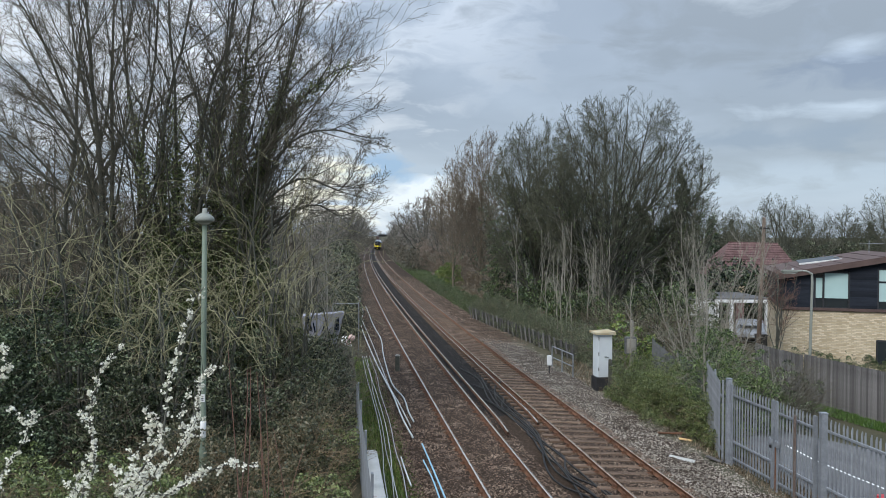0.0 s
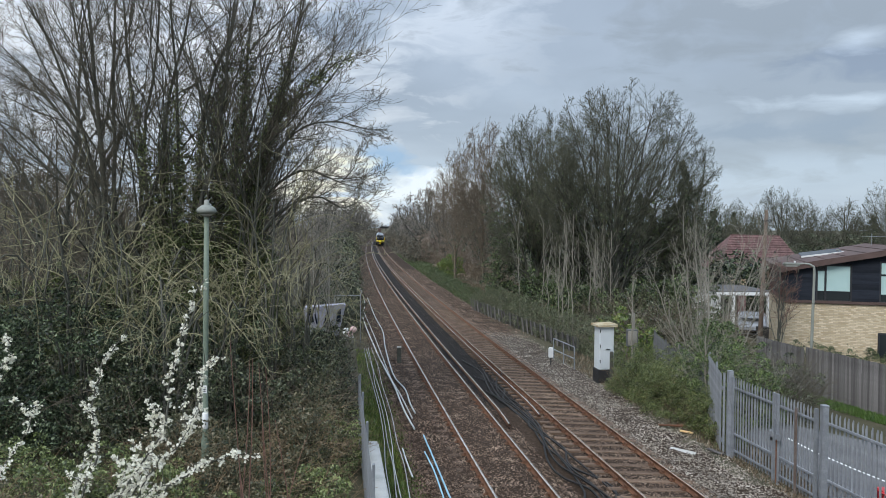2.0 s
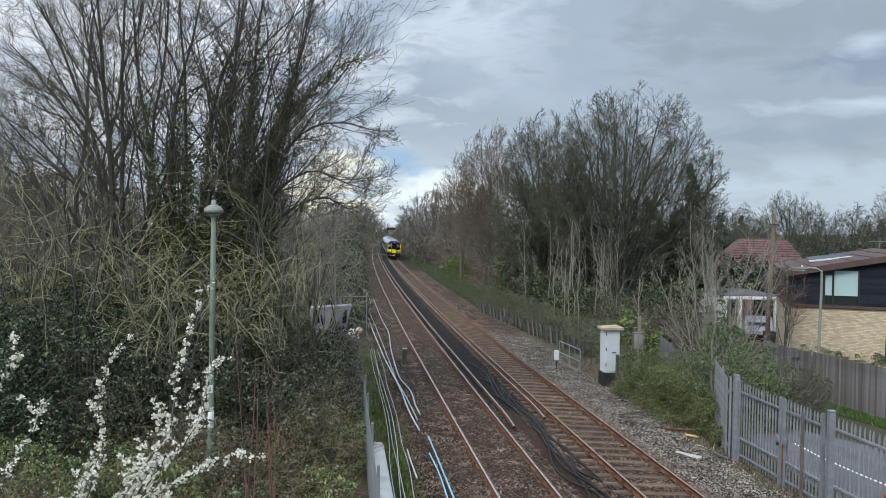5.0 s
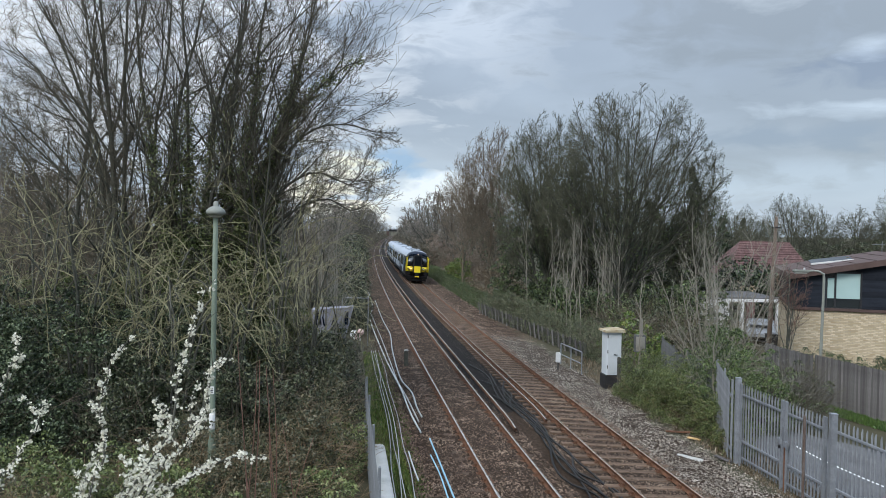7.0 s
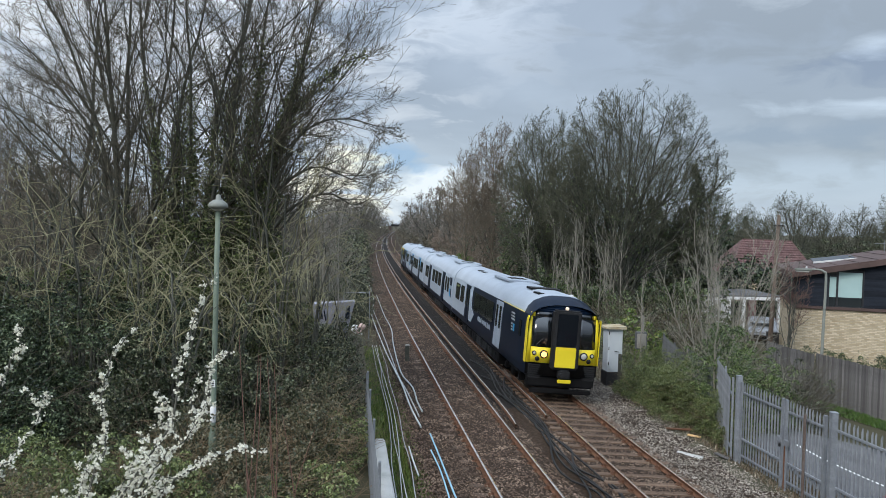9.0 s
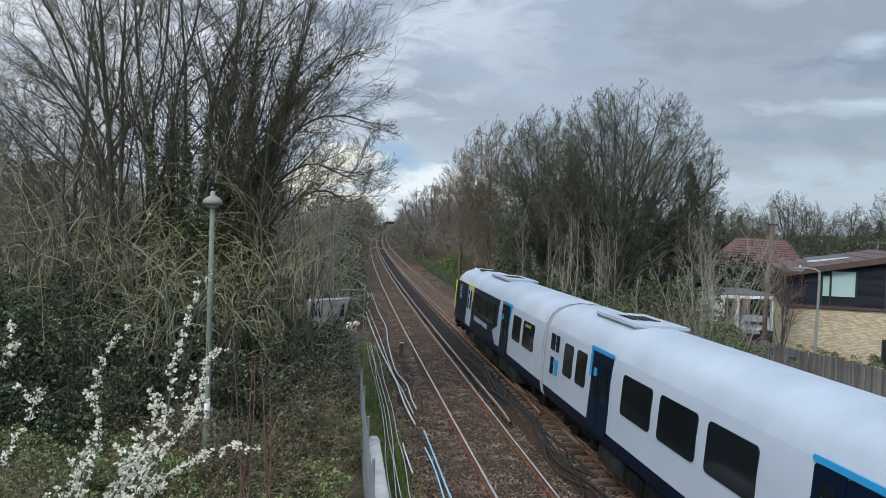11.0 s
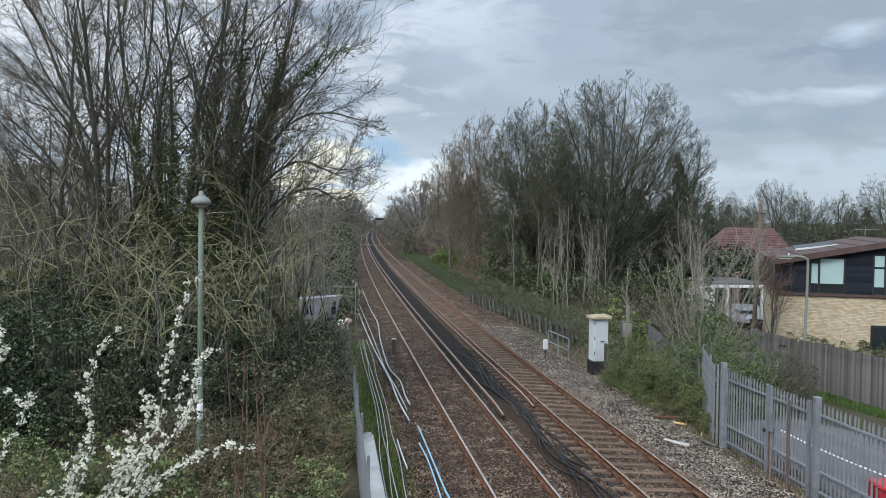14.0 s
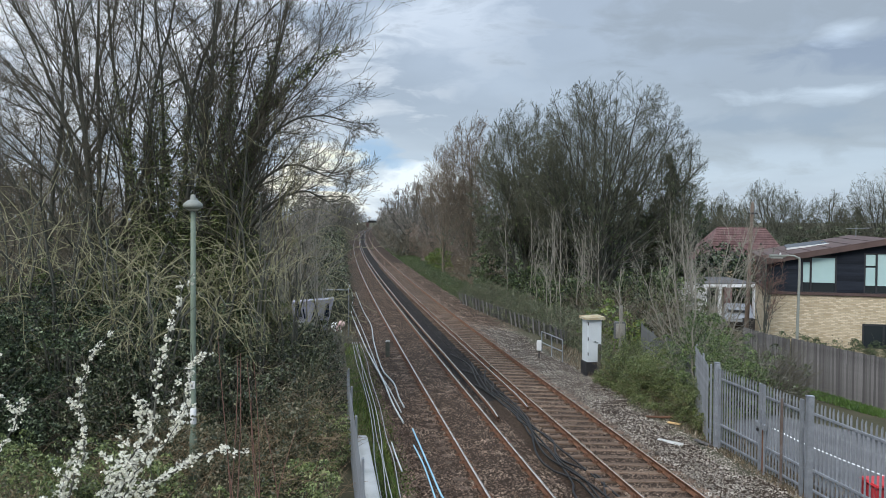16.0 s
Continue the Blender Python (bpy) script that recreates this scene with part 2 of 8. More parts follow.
M["galv_dull"] = material("galv_dull", [(0.10, 0.105, 0.11), (0.17, 0.175, 0.18)], 5, 0.7, metal=0.2, bump=0.1)
M["twig_brown"] = material("twig_brown", [(0.11, 0.09, 0.066), (0.20, 0.165, 0.122)], 2, 0.9, bump=0, spread=0.1)
M["twig_red"] = material("twig_red", [(0.13, 0.075, 0.055), (0.24, 0.13, 0.10)], 2, 0.8, bump=0, spread=0.1)
# near-black and pale leaf tones paint in shaded gaps and lit highlights
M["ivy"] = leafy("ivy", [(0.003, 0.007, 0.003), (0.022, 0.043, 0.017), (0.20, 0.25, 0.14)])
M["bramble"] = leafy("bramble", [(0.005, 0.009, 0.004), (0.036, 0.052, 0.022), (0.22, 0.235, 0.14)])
M["grass"] = leafy("grass", [(0.03, 0.07, 0.012), (0.07, 0.14, 0.025), (0.14, 0.20, 0.06)])
M["litter"] = leafy("litter", [(0.09, 0.065, 0.04), (0.17, 0.13, 0.085), (0.28, 0.23, 0.16)])
M["bright_leaf"] = leafy("bright_leaf", [(0.06, 0.11, 0.02), (0.13, 0.19, 0.045), (0.26, 0.28, 0.08)])
M["conifer"] = leafy("conifer", [(0.010, 0.02, 0.011), (0.03, 0.05, 0.027), (0.07, 0.095, 0.05)])
M["blossom"] = leafy("blossom", [(0.68, 0.66, 0.53), (0.82, 0.81, 0.70), (0.88, 0.87, 0.80)], through=0.3)
# paler than near twigs: distance haze is mixed into this colour
M["hazed_twig"] = leafy("hazed_twig", [(0.09, 0.08, 0.067), (0.155, 0.136, 0.113), (0.23, 0.20, 0.165)], through=0.1)
M["concrete"] = material("concrete", [(0.32, 0.32, 0.30), (0.44, 0.44, 0.42), (0.52, 0.52, 0.50)], 1.5, 0.9, bump=0.3)
M["concrete_old"] = material("concrete_old", [(0.14, 0.135, 0.115), (0.25, 0.24, 0.21), (0.34, 0.33, 0.29)], 1.5, 0.95, bump=0.5)
M["cable_black"] = material("cable_black", [(0.006, 0.006, 0.006), (0.018, 0.017, 0.017)], 2, 0.6, bump=0.1)
M["cable_grey"] = material("cable_grey", [(0.26, 0.27, 0.27), (0.42, 0.43, 0.43)], 1.2, 0.6, bump=0.1)
M["pipe_blue"] = material("pipe_blue", [(0.20, 0.42, 0.58), (0.34, 0.56, 0.68)], 1.2, 0.45, bump=0.05)
M["pipe_pale"] = material("pipe_pale", [(0.34, 0.38, 0.39), (0.52, 0.55, 0.55)], 0.8, 0.5, bump=0.05)
M["cabinet_white"] = material("cabinet_white", [(0.52, 0.57, 0.60), (0.64, 0.68, 0.70)], 1.5, 0.6, bump=0.08)
M["dark_steel"] = material("dark_steel", [(0.02, 0.02, 0.022), (0.05, 0.05, 0.052)], 2, 0.6, metal=0.3, bump=0.2)
M["lamp_green"] = material("lamp_green", [(0.085, 0.115, 0.085), (0.13, 0.165, 0.125), (0.17, 0.205, 0.16)], 2, 0.6, bump=0.15)
M["lamp_grey"] = material("lamp_grey", [(0.17, 0.185, 0.165), (0.26, 0.275, 0.245)], 2, 0.6, bump=0.1)
M["train_white"] = material("train_white", [(0.37, 0.43, 0.50), (0.44, 0.50, 0.575)], 0.8, 0.3, bump=0.02, spread=0, spec=0.5)
M["train_roof"] = material("train_roof", [(0.29, 0.335, 0.39), (0.36, 0.41, 0.47), (0.42, 0.47, 0.53)], 0.7, 0.45, bump=0.06, spread=0)
M["train_navy"] = material("train_navy", [(0.002, 0.007, 0.02), (0.0032, 0.011, 0.028)], 0.8, 0.35, bump=0.02, spread=0, spec=0.1)
M["train_blue"] = material("train_blue", [(0.02, 0.25, 0.52), (0.03, 0.30, 0.58)], 0.8, 0.35, bump=0.02, spread=0)
M["train_mark"] = material("train_mark", [(0.30, 0.33, 0.35), (0.42, 0.45, 0.47)], 1.0, 0.4, bump=0.02, spread=0)
M["train_yellow"] = material("train_yellow", [(0.74, 0.58, 0.02), (0.86, 0.70, 0.035)], 1.0, 0.4, bump=0.03, spread=0)
M["train_black"] = material("train_black", [(0.003, 0.003, 0.0035), (0.009, 0.009, 0.0095)], 2.0, 0.7, bump=0.1, spread=0.05, spec=0.2)
M["train_grey"] = material("train_grey", [(0.010, 0.0105, 0.0115), (0.028, 0.0285, 0.03)], 2.0, 0.7, bump=0.1, spread=0.05, spec=0.25)
M["bellows_grey"] = material("bellows_grey", [(0.24, 0.235, 0.22), (0.36, 0.35, 0.33)], 1.5, 0.8, bump=0.1)
M["screen_glass"] = plain_glass("screen_glass", (0.012, 0.015, 0.018), 0.05, 1.0)
M["train_glass"] = plain_glass("train_glass", (0.006, 0.008, 0.011), 0.08, 0.35)
M["head_lamp"] = glow("head_lamp", (1.0, 0.50, 0.13), 2.6)
M["marker_lamp"] = glow("marker_lamp", (1.0, 0.8, 0.6), 0.3)
M["lamp_glass"] = plain_glass("lamp_glass", (0.45, 0.45, 0.42), 0.15)
M["tile_red"] = material("tile_red", [(0.06, 0.036, 0.035), (0.14, 0.078, 0.075), (0.30, 0.20, 0.19)], 1.2, 0.8, bump=0.4, bump_scale=12, fine=0.6)
M["roof_brown"] = material("roof_brown", [(0.05, 0.032, 0.029), (0.08, 0.052, 0.046), (0.105, 0.07, 0.063)], 1.5, 0.75, bump=0.15)
M["cladding"] = material("cladding", [(0.010, 0.013, 0.019), (0.026, 0.031, 0.042)], 2.0, 0.8, bump=0.3, bump_scale=30, spread=0.25, stretch=(0.4, 1, 3), spec=0.15)
M["frame_dark"] = material("frame_dark", [(0.016, 0.018, 0.022), (0.03, 0.032, 0.036)], 2.0, 0.5, bump=0.05)
M["blind"] = material("blind", [(0.36, 0.52, 0.52), (0.44, 0.60, 0.59)], 1.0, 0.8, bump=0.05, spread=0.05)
M["window_glass"] = plain_glass("window_glass", (0.02, 0.026, 0.03), 0.04)
M["white_paint"] = material("white_paint", [(0.66, 0.67, 0.67), (0.78, 0.79, 0.79)], 1.5, 0.6, bump=0.05)
M["red_plastic"] = material("red_plastic", [(0.50, 0.03, 0.04), (0.62, 0.06, 0.07)], 1.5, 0.45, bump=0.03)
M["tarmac"] = material("tarmac", [(0.07, 0.07, 0.073), (0.115, 0.115, 0.119), (0.16, 0.16, 0.164)], 0.8, 0.9, bump=0.5, bump_scale=60, spread=0)
M["tyre"] = material("tyre", [(0.012, 0.012, 0.012), (0.025, 0.025, 0.025)], 3, 0.8, bump=0.1)


def brick_material(name, colours, mortar):
    """Courses of thin stock brick, 215 by 65 mm with pale joints, on upright walls."""
    m = material(name, colours, 1.2, 0.9, bump=0.2, bump_scale=50, spread=0)
    n, l = m.node_tree.nodes, m.node_tree.links
    b = n["Principled BSDF"]
    tc = n.new("ShaderNodeTexCoord")
    sep = n.new("ShaderNodeSeparateXYZ")
    l.new(tc.outputs["Object"], sep.inputs[0])
    comb = n.new("ShaderNodeCombineXYZ")
    add = n.new("ShaderNodeMath")
    l.new(sep.outputs[0], add.inputs[0])
    l.new(sep.outputs[1], add.inputs[1])
    l.new(add.outputs[0], comb.inputs[0])
    l.new(sep.outputs[2], comb.inputs[1])
    br = n.new("ShaderNodeTexBrick")
    br.inputs["Scale"].default_value = 1.0
    br.inputs["Brick Width"].default_value = 0.225
    br.inputs["Row Height"].default_value = 0.075
    br.inputs["Mortar Size"].default_value = 0.010
    br.inputs["Mortar Smooth"].default_value = 0.2
    br.inputs["Color1"].default_value = (*colours[0], 1)
    br.inputs["Color2"].default_value = (*colours[-1], 1)
    br.inputs["Mortar"].default_value = (*mortar, 1)
    l.new(comb.outputs[0], br.inputs["Vector"])
    old = b.inputs["Base Color"].links[0].from_socket
    mx = n.new("ShaderNodeMix")
    mx.data_type = 'RGBA'
    mx.inputs[0].default_value = 0.75
    l.new(old, mx.inputs[6])
    l.new(br.outputs["Color"], mx.inputs[7])
    l.new(mx.outputs[2], b.inputs["Base Color"])
    bp = n.new("ShaderNodeBump")
    bp.inputs["Strength"].default_value, bp.inputs["Distance"].default_value = 0.5, 0.01
    bp.invert = True
    l.new(br.outputs["Fac"], bp.inputs["Height"])
    l.new(bp.outputs[0], b.inputs["Normal"])
    return m


M["brick"] = brick_material("brick", [(0.38, 0.295, 0.18), (0.52, 0.425, 0.285), (0.70, 0.60, 0.44)], (0.33, 0.295, 0.23))
M["bright_bramble"] = leafy("bright_bramble", [(0.024, 0.036, 0.012), (0.115, 0.155, 0.05), (0.29, 0.33, 0.14)])
M["brown_haze"] = leafy("brown_haze", [(0.12, 0.088, 0.064), (0.21, 0.16, 0.122), (0.31, 0.245, 0.19)], through=0.05)
M["far_scrub"] = leafy("far_scrub", [(0.025, 0.03, 0.016), (0.07, 0.065, 0.042), (0.13, 0.11, 0.08)])
M["dead_mix"] = leafy("dead_mix", [(0.020, 0.032, 0.012), (0.082, 0.084, 0.044), (0.22, 0.19, 0.12)])
M["dead_stalk"] = material("dead_stalk", [(0.16, 0.11, 0.065), (0.28, 0.21, 0.13)], 2, 0.9, bump=0, spread=0.1)
M["mound_leaf"] = leafy("mound_leaf", [(0.018, 0.028, 0.008), (0.088, 0.118, 0.034), (0.23, 0.26, 0.095)])
M["pole_wood"] = material("pole_wood", [(0.09, 0.065, 0.048), (0.16, 0.12, 0.095), (0.22, 0.18, 0.145)], 3, 0.9, bump=0.4, stretch=(1, 1, 0.15))
M["stem_ivy"] = leafy("stem_ivy", [(0.020, 0.032, 0.010), (0.082, 0.112, 0.036), (0.24, 0.28, 0.105)])
M["bush_leaf"] = leafy("bush_leaf", [(0.014, 0.026, 0.009), (0.07, 0.115, 0.035), (0.22, 0.28, 0.10)])
M["hedge_leaf"] = leafy("hedge_leaf", [(0.032, 0.040, 0.020), (0.108, 0.124, 0.066), (0.24, 0.25, 0.15)])
M["verge_grass"] = leafy("verge_grass", [(0.025, 0.042, 0.014), (0.065, 0.095, 0.032), (0.13, 0.165, 0.065)])
M["slab_grey"] = material("slab_grey", [(0.25, 0.26, 0.33), (0.40, 0.41, 0.48)], 1.5, 0.85, bump=0.2)
M["lid_stained"] = material("lid_stained", [(0.20, 0.12, 0.05), (0.36, 0.30, 0.19), (0.46, 0.43, 0.34)], 3, 0.9, bump=0.4)
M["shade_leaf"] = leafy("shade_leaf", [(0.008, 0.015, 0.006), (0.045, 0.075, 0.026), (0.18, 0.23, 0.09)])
M["display_glow"] = glow("display_glow", (0.10, 0.12, 0.045), 0.8)

# ---- building tools ----


def mesh_of(name, verts, quads=None, tris=None, mats=(), index=None, smooth=False):
    """A mesh from arrays of corners, four-sided and three-sided faces."""
    me = bpy.data.meshes.new(name)
    verts = np.asarray(verts, dtype=np.float32).reshape(-1, 3)
    q = np.asarray(quads if quads is not None else [], dtype=np.int32).reshape(-1, 4)
    t = np.asarray(tris if tris is not None else [], dtype=np.int32).reshape(-1, 3)
    me.vertices.add(len(verts))
    me.vertices.foreach_set("co", verts.ravel())
    me.loops.add(q.size + t.size)
    me.loops.foreach_set("vertex_index", np.concatenate([q.ravel(), t.ravel()]))
    me.polygons.add(len(q) + len(t))
    starts = np.concatenate([np.arange(len(q)) * 4, q.size + np.arange(len(t)) * 3]).astype(np.int32)
    me.polygons.foreach_set("loop_start", starts)
    for m in mats:
        me.materials.append(m)
    if index is not None:
        me.polygons.foreach_set("material_index", np.asarray(index, dtype=np.int32))
    if smooth:
        me.polygons.foreach_set("use_smooth", np.ones(len(q) + len(t), dtype=bool))
    me.update(calc_edges=True)
    return me


def place(name, data, parent=None, label="", at=None):
    ob = new(name, data)
    if parent is not None:
        ob.parent = parent
    if at is not None:
        ob.matrix_basis = at
    return tagged(ob, label)


def thing(name, label, category, at=(0, 0, 0), group="", kind=""):
    ob = new(name)
    ob.empty_display_size = 0.2
    ob.location = at
    return tagged(ob, label, category, group, kind)


def part(name, bm, mat, parent, label="", at=None):
    """Links a bmesh as one mesh object under a thing or a part."""
    me = bpy.data.meshes.new(name)
    bm.to_mesh(me)
    bm.free()
    for m in (mat if isinstance(mat, (list, tuple)) else [mat]):
        me.materials.append(m)
    return place(name, me, parent, label, at)


def box(sx, sy, sz, x=0, y=0, z=0, bevel=0.0, bm=None, m=None):
    """A block whose base centre is at x, y, z, with its edges rounded."""
    bm = bm or bmesh.new()
    got = bmesh.ops.create_cube(bm, size=1.0)["verts"]
    mat = Matrix.Translation((x, y, z + sz / 2)) @ Matrix.Diagonal((sx, sy, sz, 1))
    if m is not None:
        mat = m @ mat
    bmesh.ops.transform(bm, matrix=mat, verts=got)
    if bevel:
        edges = list({e for v in got for e in v.link_edges})
        bmesh.ops.bevel(bm, geom=edges, offset=bevel, segments=2, affect='EDGES', clamp_overlap=True)
    return bm


def rod(p, q, r0, r1=None, sides=8, bm=None):
    """A round bar from p to q."""
    bm = bm or bmesh.new()
    p, q = Vector(p), Vector(q)
    d = q - p
    turn = d.to_track_quat('Z', 'Y').to_matrix().to_4x4()
    m = Matrix.Translation((p + q) / 2) @ turn
    bmesh.ops.create_cone(bm, cap_ends=True, segments=sides, radius1=r0, radius2=r0 if r1 is None else r1, depth=d.length, matrix=m)
    return bm


def lathe(profile, sides=20, bm=None, m=None):
    """A turned body from (radius, height) pairs."""
    bm = bm or bmesh.new()
    rings = []
    for r, z in profile:
        ring = []
        for i in range(sides):
            a = 2 * math.pi * i / sides
            v = Vector((r * math.cos(a), r * math.sin(a), z))
            ring.append(bm.verts.new(m @ v if m is not None else v))
        rings.append(ring)
    for a, b in zip(rings, rings[1:]):
        for i in range(sides):
            f = bm.faces.new((a[i], a[(i + 1) % sides], b[(i + 1) % sides], b[i]))
            f.smooth = True
    bm.faces.new(rings[0][::-1])
    bm.faces.new(rings[-1])
    return bm


def prism(outline, depth, bm=None, m=None):
    """A flat outline of (x, z) pairs given a thickness along y."""
    bm = bm or bmesh.new()
    a = [Vector((x, 0, z)) for x, z in outline]
    b = [Vector((x, depth, z)) for x, z in outline]
    if m is not None:
        a, b = [m @ v for v in a], [m @ v for v in b]
    va, vb = [bm.verts.new(v) for v in a], [bm.verts.new(v) for v in b]
    bm.faces.new(va)
    bm.faces.new(vb[::-1])
    n = len(va)
    for i in range(n):
        bm.faces.new((va[i], vb[i], vb[(i + 1) % n], va[(i + 1) % n]))
    bmesh.ops.recalc_face_normals(bm, faces=bm.faces)
    return bm


def tubes(strands, sides):
    """Corners and faces of tapered tubes along strands: a list of (points (k, 3), radii (k,))."""
    V, Q, base = [], [], 0
    groups = {}
    for p, r in strands:
        groups.setdefault(len(p), []).append((p, r))
    ang = np.arange(sides) * 2 * np.pi / sides
    ca, sa = np.cos(ang), np.sin(ang)
    for k, items in groups.items():
        P = np.array([i[0] for i in items])
        R = np.array([i[1] for i in items])
        T = np.gradient(P, axis=1)
        T /= np.linalg.norm(T, axis=2, keepdims=True) + 1e-9
        ref = np.where(np.abs(T[:, :1, 2:3]) > 0.8, np.array([1.0, 0, 0]), np.array([0, 0, 1.0]))
        A = np.cross(T, np.broadcast_to(ref, T.shape))
        A /= np.linalg.norm(A, axis=2, keepdims=True) + 1e-9
        B = np.cross(T, A)
        ring = P[:, :, None, :] + R[:, :, None, None] * (A[:, :, None, :] * ca[None, None, :, None] + B[:, :, None, :] * sa[None, None, :, None])
        n = len(items)
        idx = base + np.arange(n * k * sides).reshape(n, k, sides)
        nx = np.roll(idx, -1, axis=2)
        Q.append(np.stack([idx[:, :-1], nx[:, :-1], nx[:, 1:], idx[:, 1:]], axis=-1).reshape(-1, 4))
        V.append(ring.reshape(-1, 3))
        base += n * k * sides
    return np.concatenate(V), np.concatenate(Q)


def smooth_path(points, n=40):
    """A Catmull-Rom line through a few points."""
    p = np.asarray(points, float)
    p = np.vstack([2 * p[0] - p[1], p, 2 * p[-1] - p[-2]])
    out = []
    m = len(p) - 3
    for i in range(m):
        t = np.linspace(0, 1, max(2, n // m), endpoint=(i == m - 1))[:, None]
        a, b, c, d = p[i:i + 4]
        out.append(0.5 * (2 * b + (c - a) * t + (2 * a - 5 * b + 4 * c - d) * t ** 2 + (3 * b - a - 3 * c + d) * t ** 3))
    return np.vstack(out)


def leaves(points, size, rng, up=0.35, long=1.5):
    """Corners and faces of small folded leaves at the points."""
    n = len(points)
    s = size * rng.uniform(0.6, 1.35, (n, 1))
    d = rng.normal(size=(n, 3))
    d /= np.linalg.norm(d, axis=1, keepdims=True)
    nrm = rng.normal(size=(n, 3)) + np.array([0, 0, up])
    side = np.cross(d, nrm)
    side /= np.linalg.norm(side, axis=1, keepdims=True) + 1e-9
    lift = np.cross(side, d)
    a = points - d * s * 0.5 * long
    b = points + side * s * 0.42 + lift * s * 0.12
    c = points + d * s * 0.5 * long
    e = points - side * s * 0.42 + lift * s * 0.12
    V = np.stack([a, b, c, e], axis=1).reshape(-1, 3)
    i = np.arange(n)[:, None] * 4
    T = np.concatenate([i + np.array([[0, 1, 2]]), i + np.array([[0, 2, 3]])])
    return V, T


def blob_points(n, centre, size, rng, shell=0.75):
    """Points in an uneven heap: thick at its skin, with hollows."""
    d = rng.normal(size=(n, 3))
    d /= np.linalg.norm(d, axis=1, keepdims=True)
    ph = rng.uniform(0, 6.28, 6)
    lump = 1 + 0.16 * np.sin(3 * d[:, 0] + 2 * d[:, 2] * 3 + ph[0]) + 0.14 * np.sin(5 * d[:, 1] + 4 * d[:, 2] + ph[1]) + 0.10 * np.sin(9 * d[:, 0] - 7 * d[:, 1] + ph[2]) + 0.07 * np.sin(15 * d[:, 1] + 13 * d[:, 2] + ph[3])
    r = rng.uniform(shell ** 3, 1, n) ** (1 / 3) * lump
    p = d * r[:, None]
    p[:, 2] = np.where(p[:, 2] < 0, p[:, 2] * 0.6, p[:, 2])
    return np.asarray(centre) + p * np.asarray(size)


# ---- the line of the railway: its middle, between the two tracks ----
def line_x(y):
    return -22.813 - 0.05355 * y + 29.0376 * np.exp(-y / 300)


def line_slope(y):
    return -0.05355 - 29.0376 / 300 * np.exp(-y / 300)


_ly = np.linspace(-420, 1200, 16201)
_ls = np.concatenate([[0], np.cumsum(np.hypot(1, line_slope(_ly[1:])) * np.diff(_ly))])
_ls -= np.interp(0, _ly, _ls)


def along(s):
    """The y at a distance s along the line."""
    return np.interp(s, _ls, _ly)


def at_line(y, off, z=0.0):
    """The place beside the line's middle at y, off metres to its right."""
    y = np.asarray(y, float)
    k = line_slope(y)
    n = np.sqrt(1 + k * k)
    return np.stack([line_x(y) + off / n, y - off * k / n, np.broadcast_to(z, y.shape) + 0 * y], axis=-1)


CANT = 0.06
SIXFOOT = 1.70          # from the line's middle to each track's middle
GAUGE = 0.7525          # from a track's middle to each rail


def ground_z(x, y):
    """The lie of the land: a low bank on the left of the line, a yard a little lower on its right."""
    o = x - line_x(y)
    left = 0.75 * np.clip((-o - 4.8) / 4.0, 0, 1)
    right = -0.35 * np.clip((o - 7.5) / 5.0, 0, 1)
    return -0.42 + left * np.clip(1.2 - np.abs(y - 30) / 400, 0.2, 1) + right

# ---- ground and railway ----


def build_ground():
    ys = np.concatenate([np.linspace(-3000, -440, 8), np.arange(-420, -20, 25), np.arange(-20, 90, 1.5), np.arange(90, 300, 8), np.arange(300, 700, 40), np.linspace(700, 4000, 9)])
    os_ = np.concatenate([np.linspace(-3000, -160, 7), np.linspace(-130, -40, 6), np.arange(-36, 36, 1.2), np.linspace(40, 130, 6), np.linspace(160, 3000, 7)])
    Y, O = np.meshgrid(ys, os_, indexing="ij")
    X = line_x(np.clip(Y, -420, 900)) + O
    Z = ground_z(X, np.clip(Y, -420, 900))
    rough = np.array([noise.noise((x * 0.35, y * 0.35, 0)) for x, y in zip(X.ravel(), Y.ravel())]).reshape(X.shape)
    Z = Z + np.where(np.abs(O) > 6.5, 0.13, 0.02) * rough
    i = np.arange(X.size).reshape(X.shape)
    q = np.stack([i[:-1, :-1], i[:-1, 1:], i[1:, 1:], i[1:, :-1]], -1).reshape(-1, 4)[:, ::-1]
    me = mesh_of("ground", np.stack([X, Y, Z], -1), q, mats=[M["soil"]], smooth=True)
    return tagged(place("ground", me), "rough dark soil with leaf litter and moss", "ground", kind="structure")


